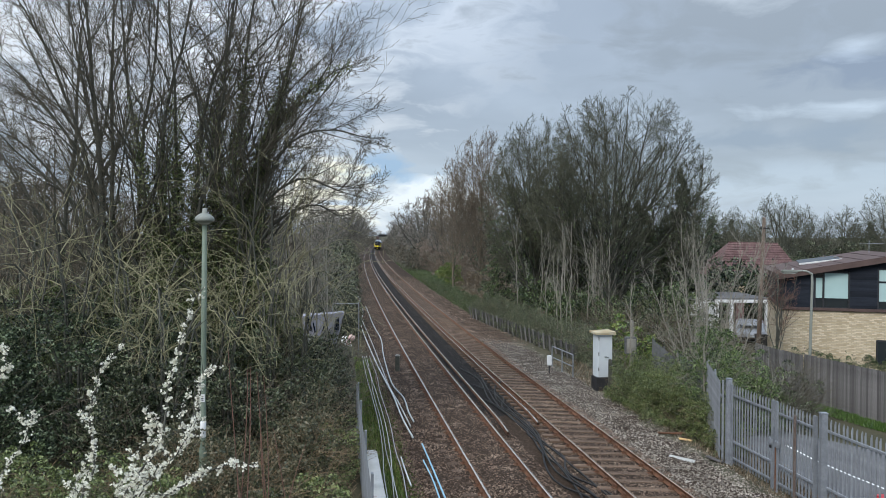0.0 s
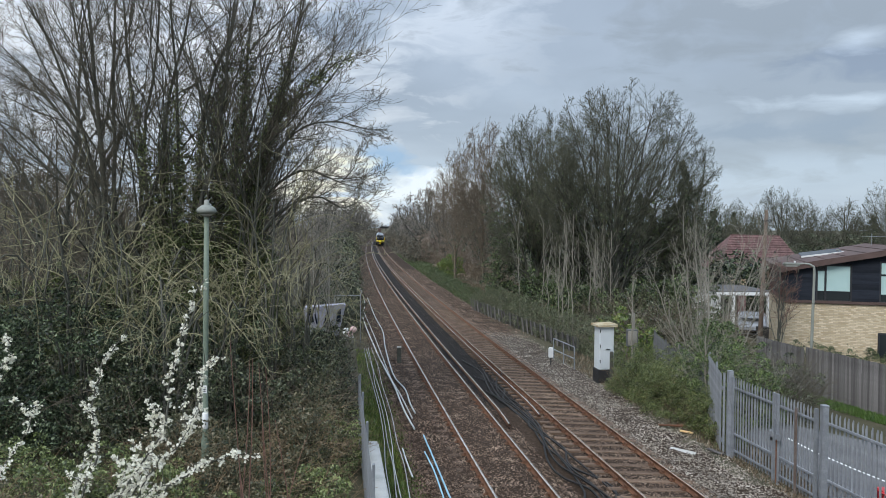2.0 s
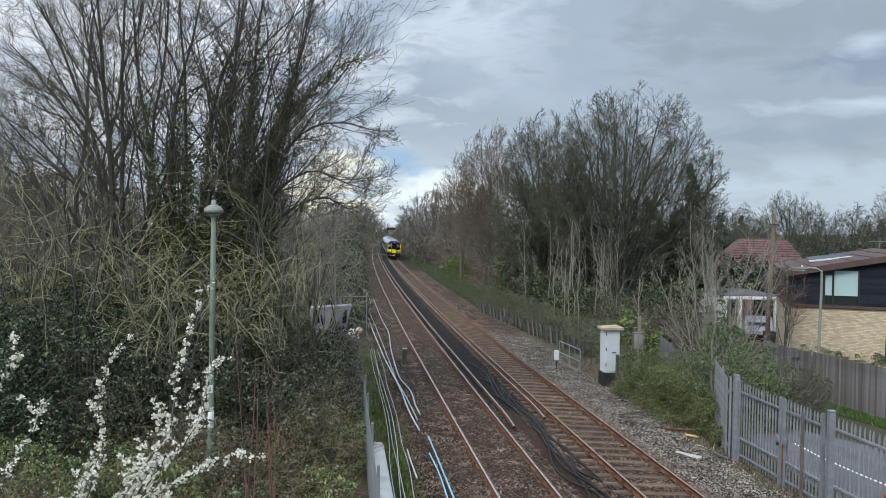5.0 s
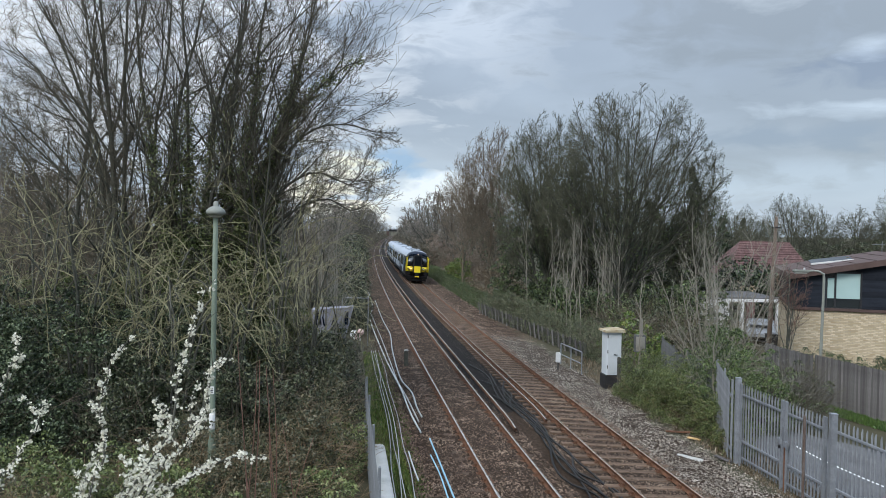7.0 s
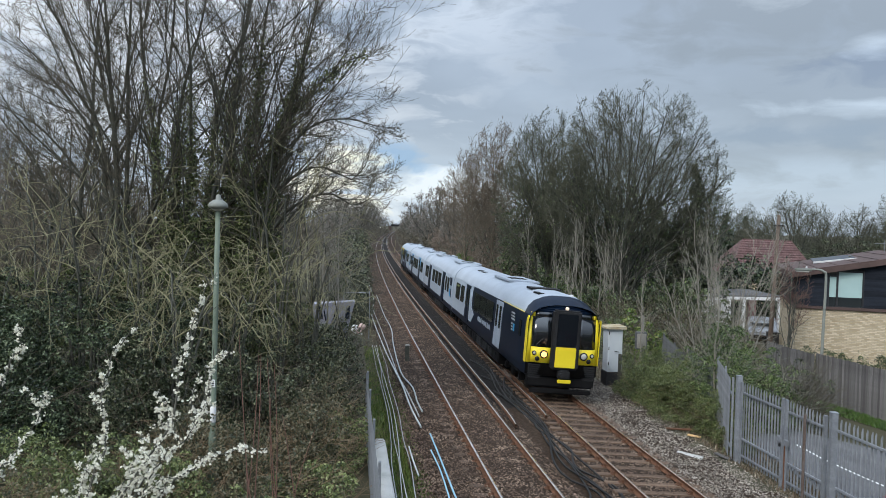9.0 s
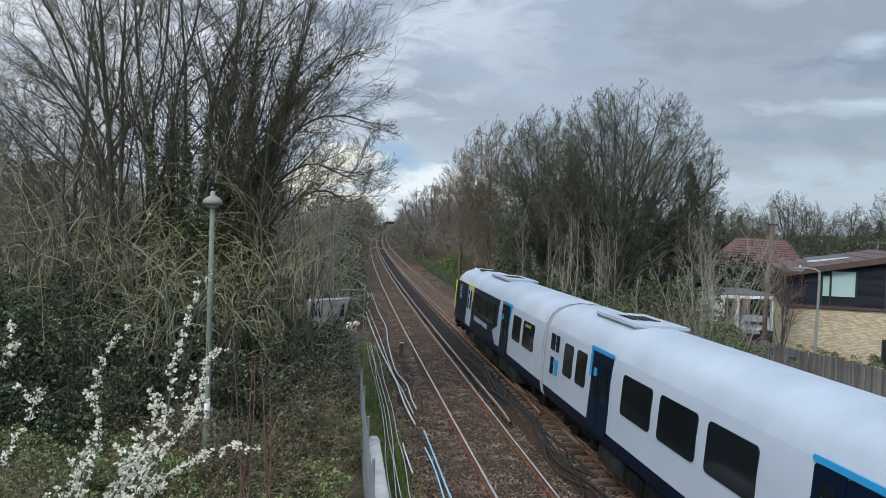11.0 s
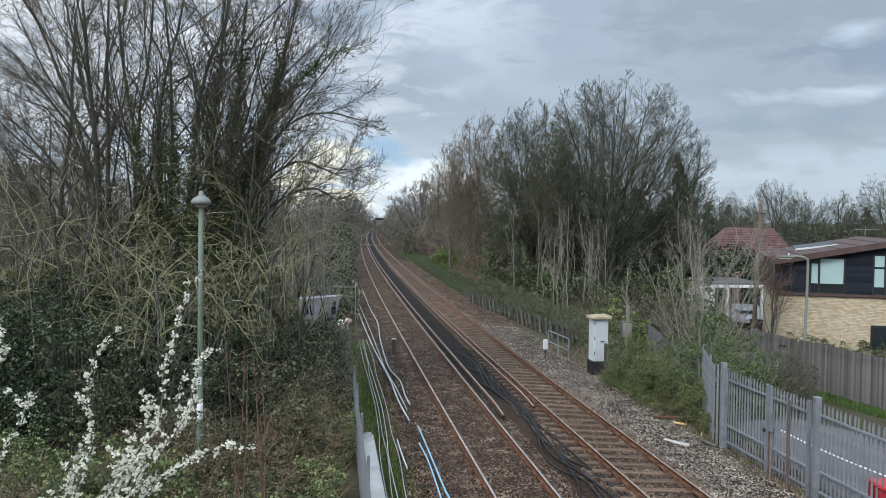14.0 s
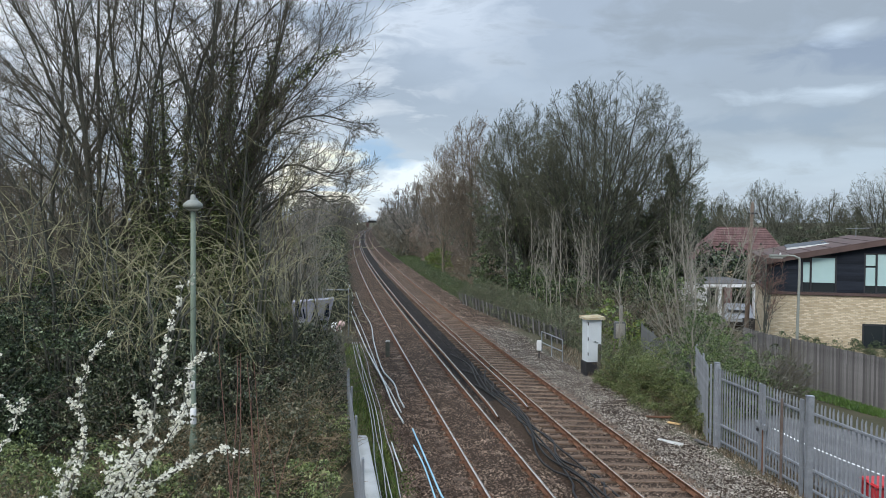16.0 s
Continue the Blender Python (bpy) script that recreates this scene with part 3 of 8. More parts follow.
def build_ballast():
    """The bed of crushed stone: level under both tracks, with sloping shoulders."""
    ys = np.concatenate([np.arange(-400, 0, 12), np.arange(0, 70, 0.6), np.arange(70, 200, 3), np.arange(200, 900, 14)])
    prof = [(-4.5, -0.5), (-4.0, -0.4), (-3.5, -0.22), (-2.9, -0.17), (-2.45, -0.17), (-1.7, -0.16), (-0.95, -0.19), (-0.4, -0.2), (0.0, -0.22), (0.4, -0.2), (0.95, -0.18), (1.7, -0.18), (2.45, -0.2), (2.95, -0.2), (3.6, -0.26), (4.6, -0.36), (5.6, -0.4), (6.4, -0.46)]
    V = []
    for o, z in prof:
        p = at_line(ys, o, z)
        c = np.where(o < 0, -SIXFOOT, SIXFOOT)
        p[:, 2] += -CANT * np.clip(o - c, -0.9, 0.9) * 0.9
        p[:, 2] += np.array([0.035 * noise.noise((x * 2.1, y * 2.1, 4)) for x, y in p[:, :2]]) if abs(o) < 6 else 0
        V.append(p)
    V = np.stack(V, 1)
    i = np.arange(V.shape[0] * V.shape[1]).reshape(V.shape[:2])
    q = np.stack([i[:-1, :-1], i[:-1, 1:], i[1:, 1:], i[1:, :-1]], -1).reshape(-1, 4)
    # brake dust has blackened the space between the tracks further out
    oc = np.array([(a[0] + b[0]) / 2 for a, b in zip(prof, prof[1:])])
    dark = ((np.abs(oc)[None, :] < 0.75) & (ys[:-1, None] > 27)).astype(int)
    me = mesh_of("ballast", V, q, mats=[M["ballast"], M["ballast_dark"]], index=dark.ravel(), smooth=True)
    return tagged(place("ballast_bed", me), "brown stained crushed stone bed under two tracks", "track bed", kind="structure")


def stones(name, n, y0, y1, o0, o1, mat, size, seed, label, middle=False):
    """Loose stones, each a small rough lump, lying on the bed."""
    rng = np.random.default_rng(seed)
    u = rng.uniform(0, 1, n)
    y = y0 * (y1 / y0) ** u
    o = rng.uniform(o0, o1, n)
    prof_o = np.array([-4.9, -4.3, -3.5, -2.9, -2.45, -1.7, -0.95, -0.4, 0.0, 0.4, 0.95, 1.7, 2.45, 2.95, 3.6, 4.6, 5.6, 6.4, 9])
    prof_z = np.array([-0.47, -0.36, -0.2, -0.17, -0.17, -0.16, -0.19, -0.2, -0.22, -0.2, -0.18, -0.18, -0.2, -0.2, -0.26, -0.36, -0.4, -0.44, -0.46])
    keep = np.ones(n, bool)
    for r in (-SIXFOOT - GAUGE, -SIXFOOT + GAUGE, SIXFOOT - GAUGE, SIXFOOT + GAUGE):
        keep &= np.abs(o - r) > 0.085
    if not middle:
        keep &= (np.abs(o) > 0.7) | (y < 27 + rng.uniform(0, 4, n))
    y, o = y[keep], o[keep]
    n = len(y)
    c = at_line(y, o)
    t = np.where(o < 0, -SIXFOOT, SIXFOOT)
    c[:, 2] = np.interp(o, prof_o, prof_z) - CANT * np.clip(o - t, -0.9, 0.9) * 0.9 + rng.uniform(-0.01, 0.022, n)
    octa = np.array([[1, 0, 0], [0, 1, 0], [-1, 0, 0], [0, -1, 0], [0, 0, 1], [0, 0, -1]], float)
    s = size * rng.uniform(0.55, 1.4, (n, 1, 1)) * rng.uniform(0.65, 1.2, (n, 6, 1))
    a = rng.uniform(0, 6.28, n)
    R = np.zeros((n, 3, 3))
    R[:, 0, 0], R[:, 0, 1], R[:, 1, 0], R[:, 1, 1], R[:, 2, 2] = np.cos(a), -np.sin(a), np.sin(a), np.cos(a), 1
    tilt = rng.normal(0, 0.4, (n, 3))
    V = np.einsum("nij,nkj->nki", R, octa[None] * s * np.array([1, 0.8, 0.6]))
    V[:, :, 2] += V[:, :, 0] * tilt[:, :1] + V[:, :, 1] * tilt[:, 1:2]
    V += c[:, None, :]
    f = np.array([[0, 1, 4], [1, 2, 4], [2, 3, 4], [3, 0, 4]])
    T = (np.arange(n)[:, None, None] * 6 + f[None]).reshape(-1, 3)
    me = mesh_of(name, V, tris=T, mats=[mat])
    return tagged(place(name, me), label, "stones", kind="stuff")


RAIL = [(-0.07, -0.159), (0.07, -0.159), (0.07, -0.147), (0.012, -0.128), (0.01, -0.045), (0.035, -0.036), (0.036, -0.006), (0.028, 0.0), (-0.028, 0.0), (-0.036, -0.006), (-0.035, -0.036), (-0.01, -0.045), (-0.012, -0.128), (-0.07, -0.147)]
CONDUCTOR = [(-0.045, -0.11), (0.045, -0.11), (0.045, -0.09), (0.035, -0.02), (0.03, 0.0), (-0.03, 0.0), (-0.035, -0.02), (-0.045, -0.09)]


def rail(name, off, centre, y0, y1, profile, tops, top_mat, label, rise=0.0, ramp=False):
    ys = np.concatenate([np.arange(y0, 0, 10), np.arange(max(y0, 0), 80, 2.0), np.arange(80, 250, 5), np.arange(250, y1, 14)]) if y0 < 0 else np.concatenate([[y0, y0 + 0.6, y0 + 1.8], np.arange(y0 + 3, 80, 2.0), np.arange(80, 250, 5), np.arange(250, y1, 14)])
    tilt = -CANT * (off - centre)
    V = []
    for dx, dz in profile:
        p = at_line(ys, off + dx, dz + tilt + rise - CANT * dx)
        if ramp:
            p[0, 2] -= 0.09
            p[1, 2] -= 0.04
        V.append(p)
    V = np.stack(V, 1)
    k = len(profile)
    i = np.arange(V.shape[0] * k).reshape(-1, k)
    nx = np.roll(i, -1, 1)
    q = np.stack([i[:-1], nx[:-1], nx[1:], i[1:]], -1)
    ind = np.zeros(q.shape[:2], int)
    for t in tops:
        ind[:, t] = 1
    me = mesh_of(name, V, q.reshape(-1, 4), mats=[M["rail_rust"], top_mat], index=ind.ravel())
    ob = tagged(place(name, me), label, "rail", kind="structure")
    return ob


def sleeper_mesh(name, mat):
    bm = box(2.55, 0.25, 0.13, 0, 0, -0.13, 0.012)
    me = bpy.data.meshes.new(name)
    bm.to_mesh(me)
    bm.free()
    me.materials.append(mat)
    return me


def chair_mesh():
    """The cast iron chair that holds a rail on its sleeper, with two bolts."""
    bm = box(0.34, 0.17, 0.025, 0, 0, 0, 0.008)
    for s in (-1, 1):
        box(0.05, 0.15, 0.075, s * 0.085, 0, 0.02, 0.012, bm)
        rod((s * 0.14, 0, 0.02), (s * 0.14, 0, 0.05), 0.018, sides=6, bm=bm)
    me = bpy.data.meshes.new("rail_chair")
    bm.to_mesh(me)
    bm.free()
    me.materials.append(M["rail_rust"])
    return me


def build_track(name, centre, mat, sink, top_mat, label):
    root = thing(name, label, "railway track", kind="structure")
    sm, cm = sleeper_mesh("sleeper", mat), chair_mesh()
    far_sm = sleeper_mesh("sleeper", M["sleeper_dirty"])
    rng = np.random.default_rng(int(centre * 10) + 50)
    for j in range(-70, 560):
        s = j * 0.65
        if s > 330:
            break
        y = float(along(s))
        k = float(line_slope(np.array(y)))
        p = at_line(y, centre + rng.normal(0, 0.015), -0.172 - sink)
        m = Matrix.Translation(p) @ Euler((0, 0, -math.atan(k))).to_matrix().to_4x4() @ Euler((rng.normal(0, 0.006), CANT, rng.normal(0, 0.008))).to_matrix().to_4x4()
        if 9 < y < 60 or (sink < 0.01 and 60 <= y < 110):
            ob = place("sleeper", sm if y < 60 else far_sm, root, at=m)
            if y < 42:
                for s2 in (-GAUGE, GAUGE):
                    place("rail_chair", cm, ob, at=pose(s2, 0, -0.002))
    return root


ground = build_ground()
ballast = build_ballast()
track_left = build_track("track_left", -SIXFOOT, M["sleeper_dirty"], 0.012, M["rail_top"], "dirt-covered timber sleepers sunk in brown ballast")
track_right = build_track("track_right", SIXFOOT, M["sleeper"], -0.012, M["rail_top_brown"], "brown timber sleepers with rusty iron chairs")
for o, c, tm in ((-SIXFOOT - GAUGE, -SIXFOOT, "rail_top"), (-SIXFOOT + GAUGE, -SIXFOOT, "rail_top"), (SIXFOOT - GAUGE, SIXFOOT, "rail_top_brown"), (SIXFOOT + GAUGE, SIXFOOT, "rail_top_brown")):
    rail("running_rail", o, c, -400, 900, RAIL, (6, 7, 8), M[tm], "rusty steel running rail with a worn head")
rail("conductor_rail", -SIXFOOT + GAUGE + 0.36, -SIXFOOT, 24.9, 900, CONDUCTOR, (3, 4), M["rail_top"], "grey steel conductor rail beside a track", 0.09, True)
rail("conductor_rail", SIXFOOT - GAUGE - 0.36, SIXFOOT, 25.6, 900, CONDUCTOR, (3, 4), M["rail_top"], "grey steel conductor rail beside a track", 0.05, True)
stones("brown_ballast_stones", 74000, 14, 70, -4.3, 3.0, M["brown_stone"], 0.034, 3, "loose brown ballast stones between the sleepers")
stones("brown_ballast_stones", 15000, 64, 170, -4.3, 3.0, M["brown_stone"], 0.055, 8, "loose brown ballast stones further along the line")
stones("dark_ballast_stones", 9000, 26, 90, -0.72, 0.72, M["dark_stone"], 0.038, 9, "blackened ballast stones between the two tracks", True)
stones("shoulder_stones", 9000, 46, 120, 2.6, 5.6, M["brown_stone"], 0.06, 6, "brown loose stones on the shoulder of the bed")
stones("grey_ballast_stones", 42000, 14, 48, 2.75, 7.2, M["grey_stone"], 0.029, 4, "pale grey loose ballast stones beside the track")

# ---- trees and shrubs ----


def sprout(rng, P, R, per, span, angle, ratio, k, wander, rise, thin, inside=None, taper=0.7, fall=0.4):
    """Side shoots on every strand of (n, points, 3): per of them each, bent by wander and by rise from root to tip; inside keeps them in a crown."""
    n0, K = P.shape[:2]
    seg = np.diff(P, axis=1)
    size = np.linalg.norm(seg, axis=2)
    idx = np.repeat(np.arange(n0), per)
    n = len(idx)
    f = span[0] + (span[1] - span[0]) * (np.tile(np.arange(per), n0) + rng.uniform(0, 1, n)) / per
    x = f * (K - 1)
    i = np.minimum(x.astype(int), K - 2)
    w = (x - i)[:, None]
    q = P[idx, i] * (1 - w) + P[idx, i + 1] * w
    rq = R[idx, i] * (1 - w[:, 0]) + R[idx, i + 1] * w[:, 0]
    t = seg[idx, i] / (size[idx, i][:, None] + 1e-9)
    a = rng.normal(size=(n, 3))
    a -= t * np.sum(a * t, axis=1, keepdims=True)
    a /= np.linalg.norm(a, axis=1, keepdims=True) + 1e-9
    ang = rng.normal(angle, 0.22 * angle, n)[:, None]
    d = t * np.cos(ang) + a * np.sin(ang)
    L = size.sum(1)[idx] * ratio * rng.uniform(0.55, 1.3, n) * (1.12 - fall * f)
    if inside is not None:
        for _ in range(9):
            L = np.where(inside(q + d * L[:, None]) > 1, L * 0.76, L)
        keep = L > 0.10
        q, rq, d, L = q[keep], rq[keep], d[keep], L[keep]
        n = len(q)
    pts = [q]
    up = np.linspace(rise[0], rise[1], k)
    for j in range(1, k):
        d = d + rng.normal(0, wander, (n, 3))
        d[:, 2] += up[j]
        d /= np.linalg.norm(d, axis=1, keepdims=True)
        pts.append(pts[-1] + d * (L / (k - 1))[:, None])
    r0 = np.clip(rq * rng.uniform(0.45, 0.7, n), thin, None)
    rad = np.maximum(r0[:, None] * (1 - taper * np.linspace(0, 1, k)[None]), thin * 0.55)
    return np.stack(pts, 1), rad


def branched(rng, stems, levels, inside=None):
    """Strands by level from main stems, all of one number of points; levels: per, span, angle, ratio, points, wander, rise, thin."""
    P, R = np.array([s[0] for s in stems]), np.array([s[1] for s in stems])
    out = {0: list(zip(P, R))}
    for i, one in enumerate(levels):
        P, R = sprout(rng, P, R, *one, inside=inside)
        out[i + 1] = list(zip(P, R))
    return out


def bowed(rng, a, b, r0, r1, k=9, bow=0.12, ctrl=None):
    """A stem from a to b with a bow and a slight waver."""
    a, b = np.asarray(a, float), np.asarray(b, float)
    L = np.linalg.norm(b - a)
    c = (a + b) / 2 + rng.normal(0, bow, 3) * L * 0.5 if ctrl is None else np.asarray(ctrl, float)
    t = np.linspace(0, 1, k)[:, None]
    p = (1 - t) ** 2 * a + 2 * t * (1 - t) * c + t * t * b
    p[1:-1] += rng.normal(0, 0.006, (k - 2, 3)) * L
    return p, np.linspace(r0, r1, k)


SAPLING = [(13, (0.22, 0.98), 0.55, 0.24, 6, 0.06, (0.02, 0.10), 0.0075), (5, (0.2, 0.98), 0.6, 0.42, 4, 0.08, (0.0, 0.10), 0.006), (3, (0.2, 0.95), 0.6, 0.45, 3, 0.1, (0.0, 0.08), 0.005)]
HAZEL = [(9, (0.30, 0.98), 0.45, 0.24, 6, 0.06, (0.03, 0.10), 0.0085), (5, (0.2, 0.98), 0.55, 0.42, 4, 0.08, (0.0, 0.08), 0.007)]


def tree_parts(root, strands, bark, twig, thick=2, sides=(7, 5, 3, 3, 3)):
    for nm, mat, levels, soft in (("trunk", bark, range(0, thick), True), ("crown", twig, range(thick, len(strands)), False)):
        V, Q, base = [], [], 0
        for lev in levels:
            v, q = tubes(strands[lev], sides[min(lev, 4)])
            V.append(v), Q.append(q + base)
            base += len(v)
        if not V:
            continue
        place(nm, mesh_of(nm, np.concatenate(V), np.concatenate(Q), mats=[mat], smooth=soft), root)


def ivy_on(root, strands, rng, low, high, n, size, reach, mat="ivy", levels=(0, 1)):
    """Ivy leaves round the stems between two heights."""
    pts = []
    pool = [s for l in levels for s in strands[l]]
    w = np.array([np.sum(np.linalg.norm(np.diff(s[0], axis=0), axis=1)) * (s[1][0] + 0.05) for s in pool])
    counts = rng.multinomial(n, w / w.sum())
    for (p, r), c in zip(pool, counts):
        if not c:
            continue
        f = rng.uniform(0, len(p) - 1.001, c)
        i = f.astype(int)
        q = p[i] + (p[i + 1] - p[i]) * (f - i)[:, None]
        d = rng.normal(size=(c, 3))
        d /= np.linalg.norm(d, axis=1, keepdims=True)
        q = q + d * (r[i] + reach * rng.uniform(0.1, 1, c) ** 0.7)[:, None]
        pts.append(q)
    pts = np.concatenate(pts)
    z = pts[:, 2]
    keep = (z > low) & (z < high + rng.normal(0, 0.8, len(z)))
    v, t = leaves(pts[keep], size, rng)
    place("ivy", mesh_of("ivy", v, tris=t, mats=[M[mat]]), root, "dark green ivy leaves on the stems")


def bare_tree(name, label, x, y, height, radius, levels, seed, bark="bark", twig="twig", lean=(0, 0), stems=1, group="", spread=0.5, sink=0.1, category="tree", fan=0.16):
    """A slender tree of one or more stems."""
    rng = np.random.default_rng(seed)
    z = float(ground_z(np.array(x), np.array(y)))
    root = thing(name, label, category, (x, y, z - sink), group)
    made = []
    for i in range(stems):
        a = 6.28 * i / stems + rng.uniform(0, 1)
        many = stems > 1
        off = np.array([spread * math.cos(a), spread * math.sin(a), 0]) if many else np.zeros(3)
        h = height * rng.uniform(0.7, 1.08) if many else height
        f = fan * rng.uniform(0.4, 1.2) if many else rng.normal(0, 0.02)
        top = off + np.array([lean[0] + f * math.cos(a), lean[1] + f * math.sin(a), 1.0]) * h
        made.append(bowed(rng, off, top, radius * rng.uniform(0.75, 1.1), 0.012, 10, 0.08))
    strands = branched(rng, made, levels)
    if stems > 1:
        for one in strands[0]:
            v, q = tubes([one], 7)
            place("stem", mesh_of("stem", v, q, mats=[M[bark]], smooth=True), root)
        strands = {i - 1: v for i, v in strands.items() if i}
        tree_parts(root, strands, M[bark], M[twig], thick=0)
    else:
        tree_parts(root, strands, M[bark], M[twig], thick=1)
    return root


def thicket(name, label, spots, leaf, size, per, seed, stem="twig", stems=40, stem_len=2.0, category="shrub", shell=0.7, stem_r=0.007, arch=0.5):
    """An undergrowth of heaps of leaves with stems that arch out of it. Each spot: x, y, half widths, height."""
    rng = np.random.default_rng(seed)
    P, S = [], []
    for x, y, hx, hy, h in spots:
        z = float(ground_z(np.array(x), np.array(y)))
        n = int(per * (hx * hy + hx * h + hy * h))
        if size > 0.18:
            P.append(blob_points(n, (x, y, z + h * 0.25), (hx, hy, h * 0.75), rng, shell))
        else:
            # billows of leaves with dark hollows between them
            k = 70
            c = blob_points(max(4, int(n * 0.8) // k), (x, y, z + h * 0.25), (hx, hy, h * 0.75), rng, shell)
            big = (0.10 + 2.6 * size) * rng.uniform(0.6, 1.35, len(c))
            out = c - np.array([x, y, z])
            out /= np.linalg.norm(out, axis=1, keepdims=True) + 1e-6
            d = rng.normal(size=(len(c), k, 3)) + 0.75 * out[:, None] + np.array([0, 0, 0.35])
            d /= np.linalg.norm(d, axis=2, keepdims=True)
            q = (c[:, None] + d * (big[:, None] * rng.uniform(0.75, 1.05, (len(c), k)))[:, :, None] * np.array([1, 1, 0.8])).reshape(-1, 3)
            q = np.concatenate([q, blob_points(int(n * 0.2), (x, y, z + h * 0.25), (hx * 0.85, hy * 0.85, h * 0.66), rng, shell)])
            P.append(q[q[:, 2] > z - 0.05])
        for _ in range(stems):
            a, rr = rng.uniform(0, 6.28), rng.uniform(0, 1) ** 0.5
            p = np.array([x + hx * rr * math.cos(a), y + hy * rr * math.sin(a), z + h * (0.85 * math.sqrt(max(0, 1 - rr * rr))) * rng.uniform(0.2, 1.0)])
            d = np.array([math.cos(a), math.sin(a), rng.uniform(0.5, 1.8)]) + rng.normal(0, 0.4, 3)
            d /= np.linalg.norm(d)
            L = stem_len * rng.uniform(0.4, 1.2)
            pts = [p]
            for k in range(5):
                d = d + rng.normal(0, 0.12, 3) - np.array([0, 0, arch * 0.22])
                d /= np.linalg.norm(d)
                pts.append(pts[-1] + d * L / 5)
            S.append((np.array(pts), np.linspace(stem_r, stem_r * 0.5, 6)))
    root = thing(name, label, category, kind="stuff")
    v, t = leaves(np.concatenate(P), size, rng)
    place("foliage", mesh_of("foliage", v, tris=t, mats=[M[leaf]]), root)
    if S:
        v, q = tubes(S, 3)
        place("stems", mesh_of("stems", v, q, mats=[M[stem]]), root)
    return root



def crown_tree(name, label, x, y, seed, crown, limbs=12, per=(10, 7, 5, 4), fork=(0.10, 0.42), trunk=0.2, thin=0.011, bark="bark", twig="twig", ivy=(), group="", sink=0.1, category="tree", skew=(0, 0), wide_open=0.95, rise=0.015, lumps=0.06, angle=0.62, haze=None):
    """A bare tree: limbs rise from a short trunk into a domed, uneven crown. crown: lowest and highest twigs, half width, half depth."""
    rng = np.random.default_rng(seed)
    z = float(ground_z(np.array(x), np.array(y)))
    root = thing(name, label, category, (x, y, z - sink), group)
    low, high, wide, deep = crown
    mid = low + (high - low) * 0.42
    ph = rng.uniform(0, 6.28, 6)

    def inside(p):
        u = p - np.array([skew[0], skew[1], mid])
        u = u / np.array([wide, deep, 1.0])
        u[:, 2] /= np.where(u[:, 2] > 0, high - mid, mid - low)
        r = np.linalg.norm(u, axis=1) + 1e-6
        a = np.arctan2(u[:, 1], u[:, 0])
        e = u[:, 2] / r
        return r / (1 + lumps * (np.sin(3 * a + 4 * e + ph[0]) + 0.7 * np.sin(5 * a - 7 * e + ph[1]) + 0.5 * np.sin(9 * a + 11 * e + ph[2])))

    stems = [bowed(rng, (0, 0, 0), (skew[0] * 0.6, skew[1] * 0.6, low + (high - low) * 0.75), trunk, 0.035, 10, 0.03)]
    for i in range(limbs):
        az = 6.283 * (i * 0.618 + rng.uniform(-0.08, 0.08))
        c = 1 - wide_open * ((i + rng.uniform(0.1, 0.9)) / limbs)
        s = math.sqrt(max(0, 1 - c * c))
        start = np.array([0, 0, high * rng.uniform(*fork)])
        end = np.array([skew[0] + wide * s * math.cos(az), skew[1] + deep * s * math.sin(az), mid + (high - mid) * c])
        for _ in range(12):
            if inside(end[None])[0] > 0.97:
                end = start + (end - start) * 0.95
        ctrl = start + (end - start) * np.array([0.5, 0.5, rng.uniform(0.32, 0.55)])
        stems.append(bowed(rng, start, end, trunk * rng.uniform(0.4, 0.62), thin * 1.6, 10, ctrl=ctrl))
    levels = [(per[0], (0.18, 1.0), angle, 0.60, 8, 0.06, (-0.01, rise), thin * 1.3),
              (per[1], (0.12, 1.0), angle * 1.05, 0.50, 5, 0.08, (-0.01, rise * 1.3), thin),
              (per[2], (0.10, 1.0), angle * 1.1, 0.50, 4, 0.09, (0.0, rise * 1.6), thin * 0.85),
              (per[3], (0.15, 1.0), angle * 1.1, 0.60, 2, 0.0, (0.0, rise * 2), thin * 0.75)]
    strands = branched(rng, stems, [v for v in levels if v[0]], inside)
    tree_parts(root, strands, M[bark], M[twig])
    if haze:
        n, size, long, mat = haze
        pts = np.array([p for p, r in strands[2]]).reshape(-1, 3)
        v, t = leaves(pts[rng.integers(0, len(pts), n)] + rng.normal(0, 3 * size, (n, 3)), size, rng, up=0.0, long=long)
        tagged(place("twig_haze", mesh_of("twig_haze", v, tris=t, mats=[M[mat]]), root), kind="stuff")
    for one in ivy:
        ivy_on(root, strands, rng, *one)
    return root


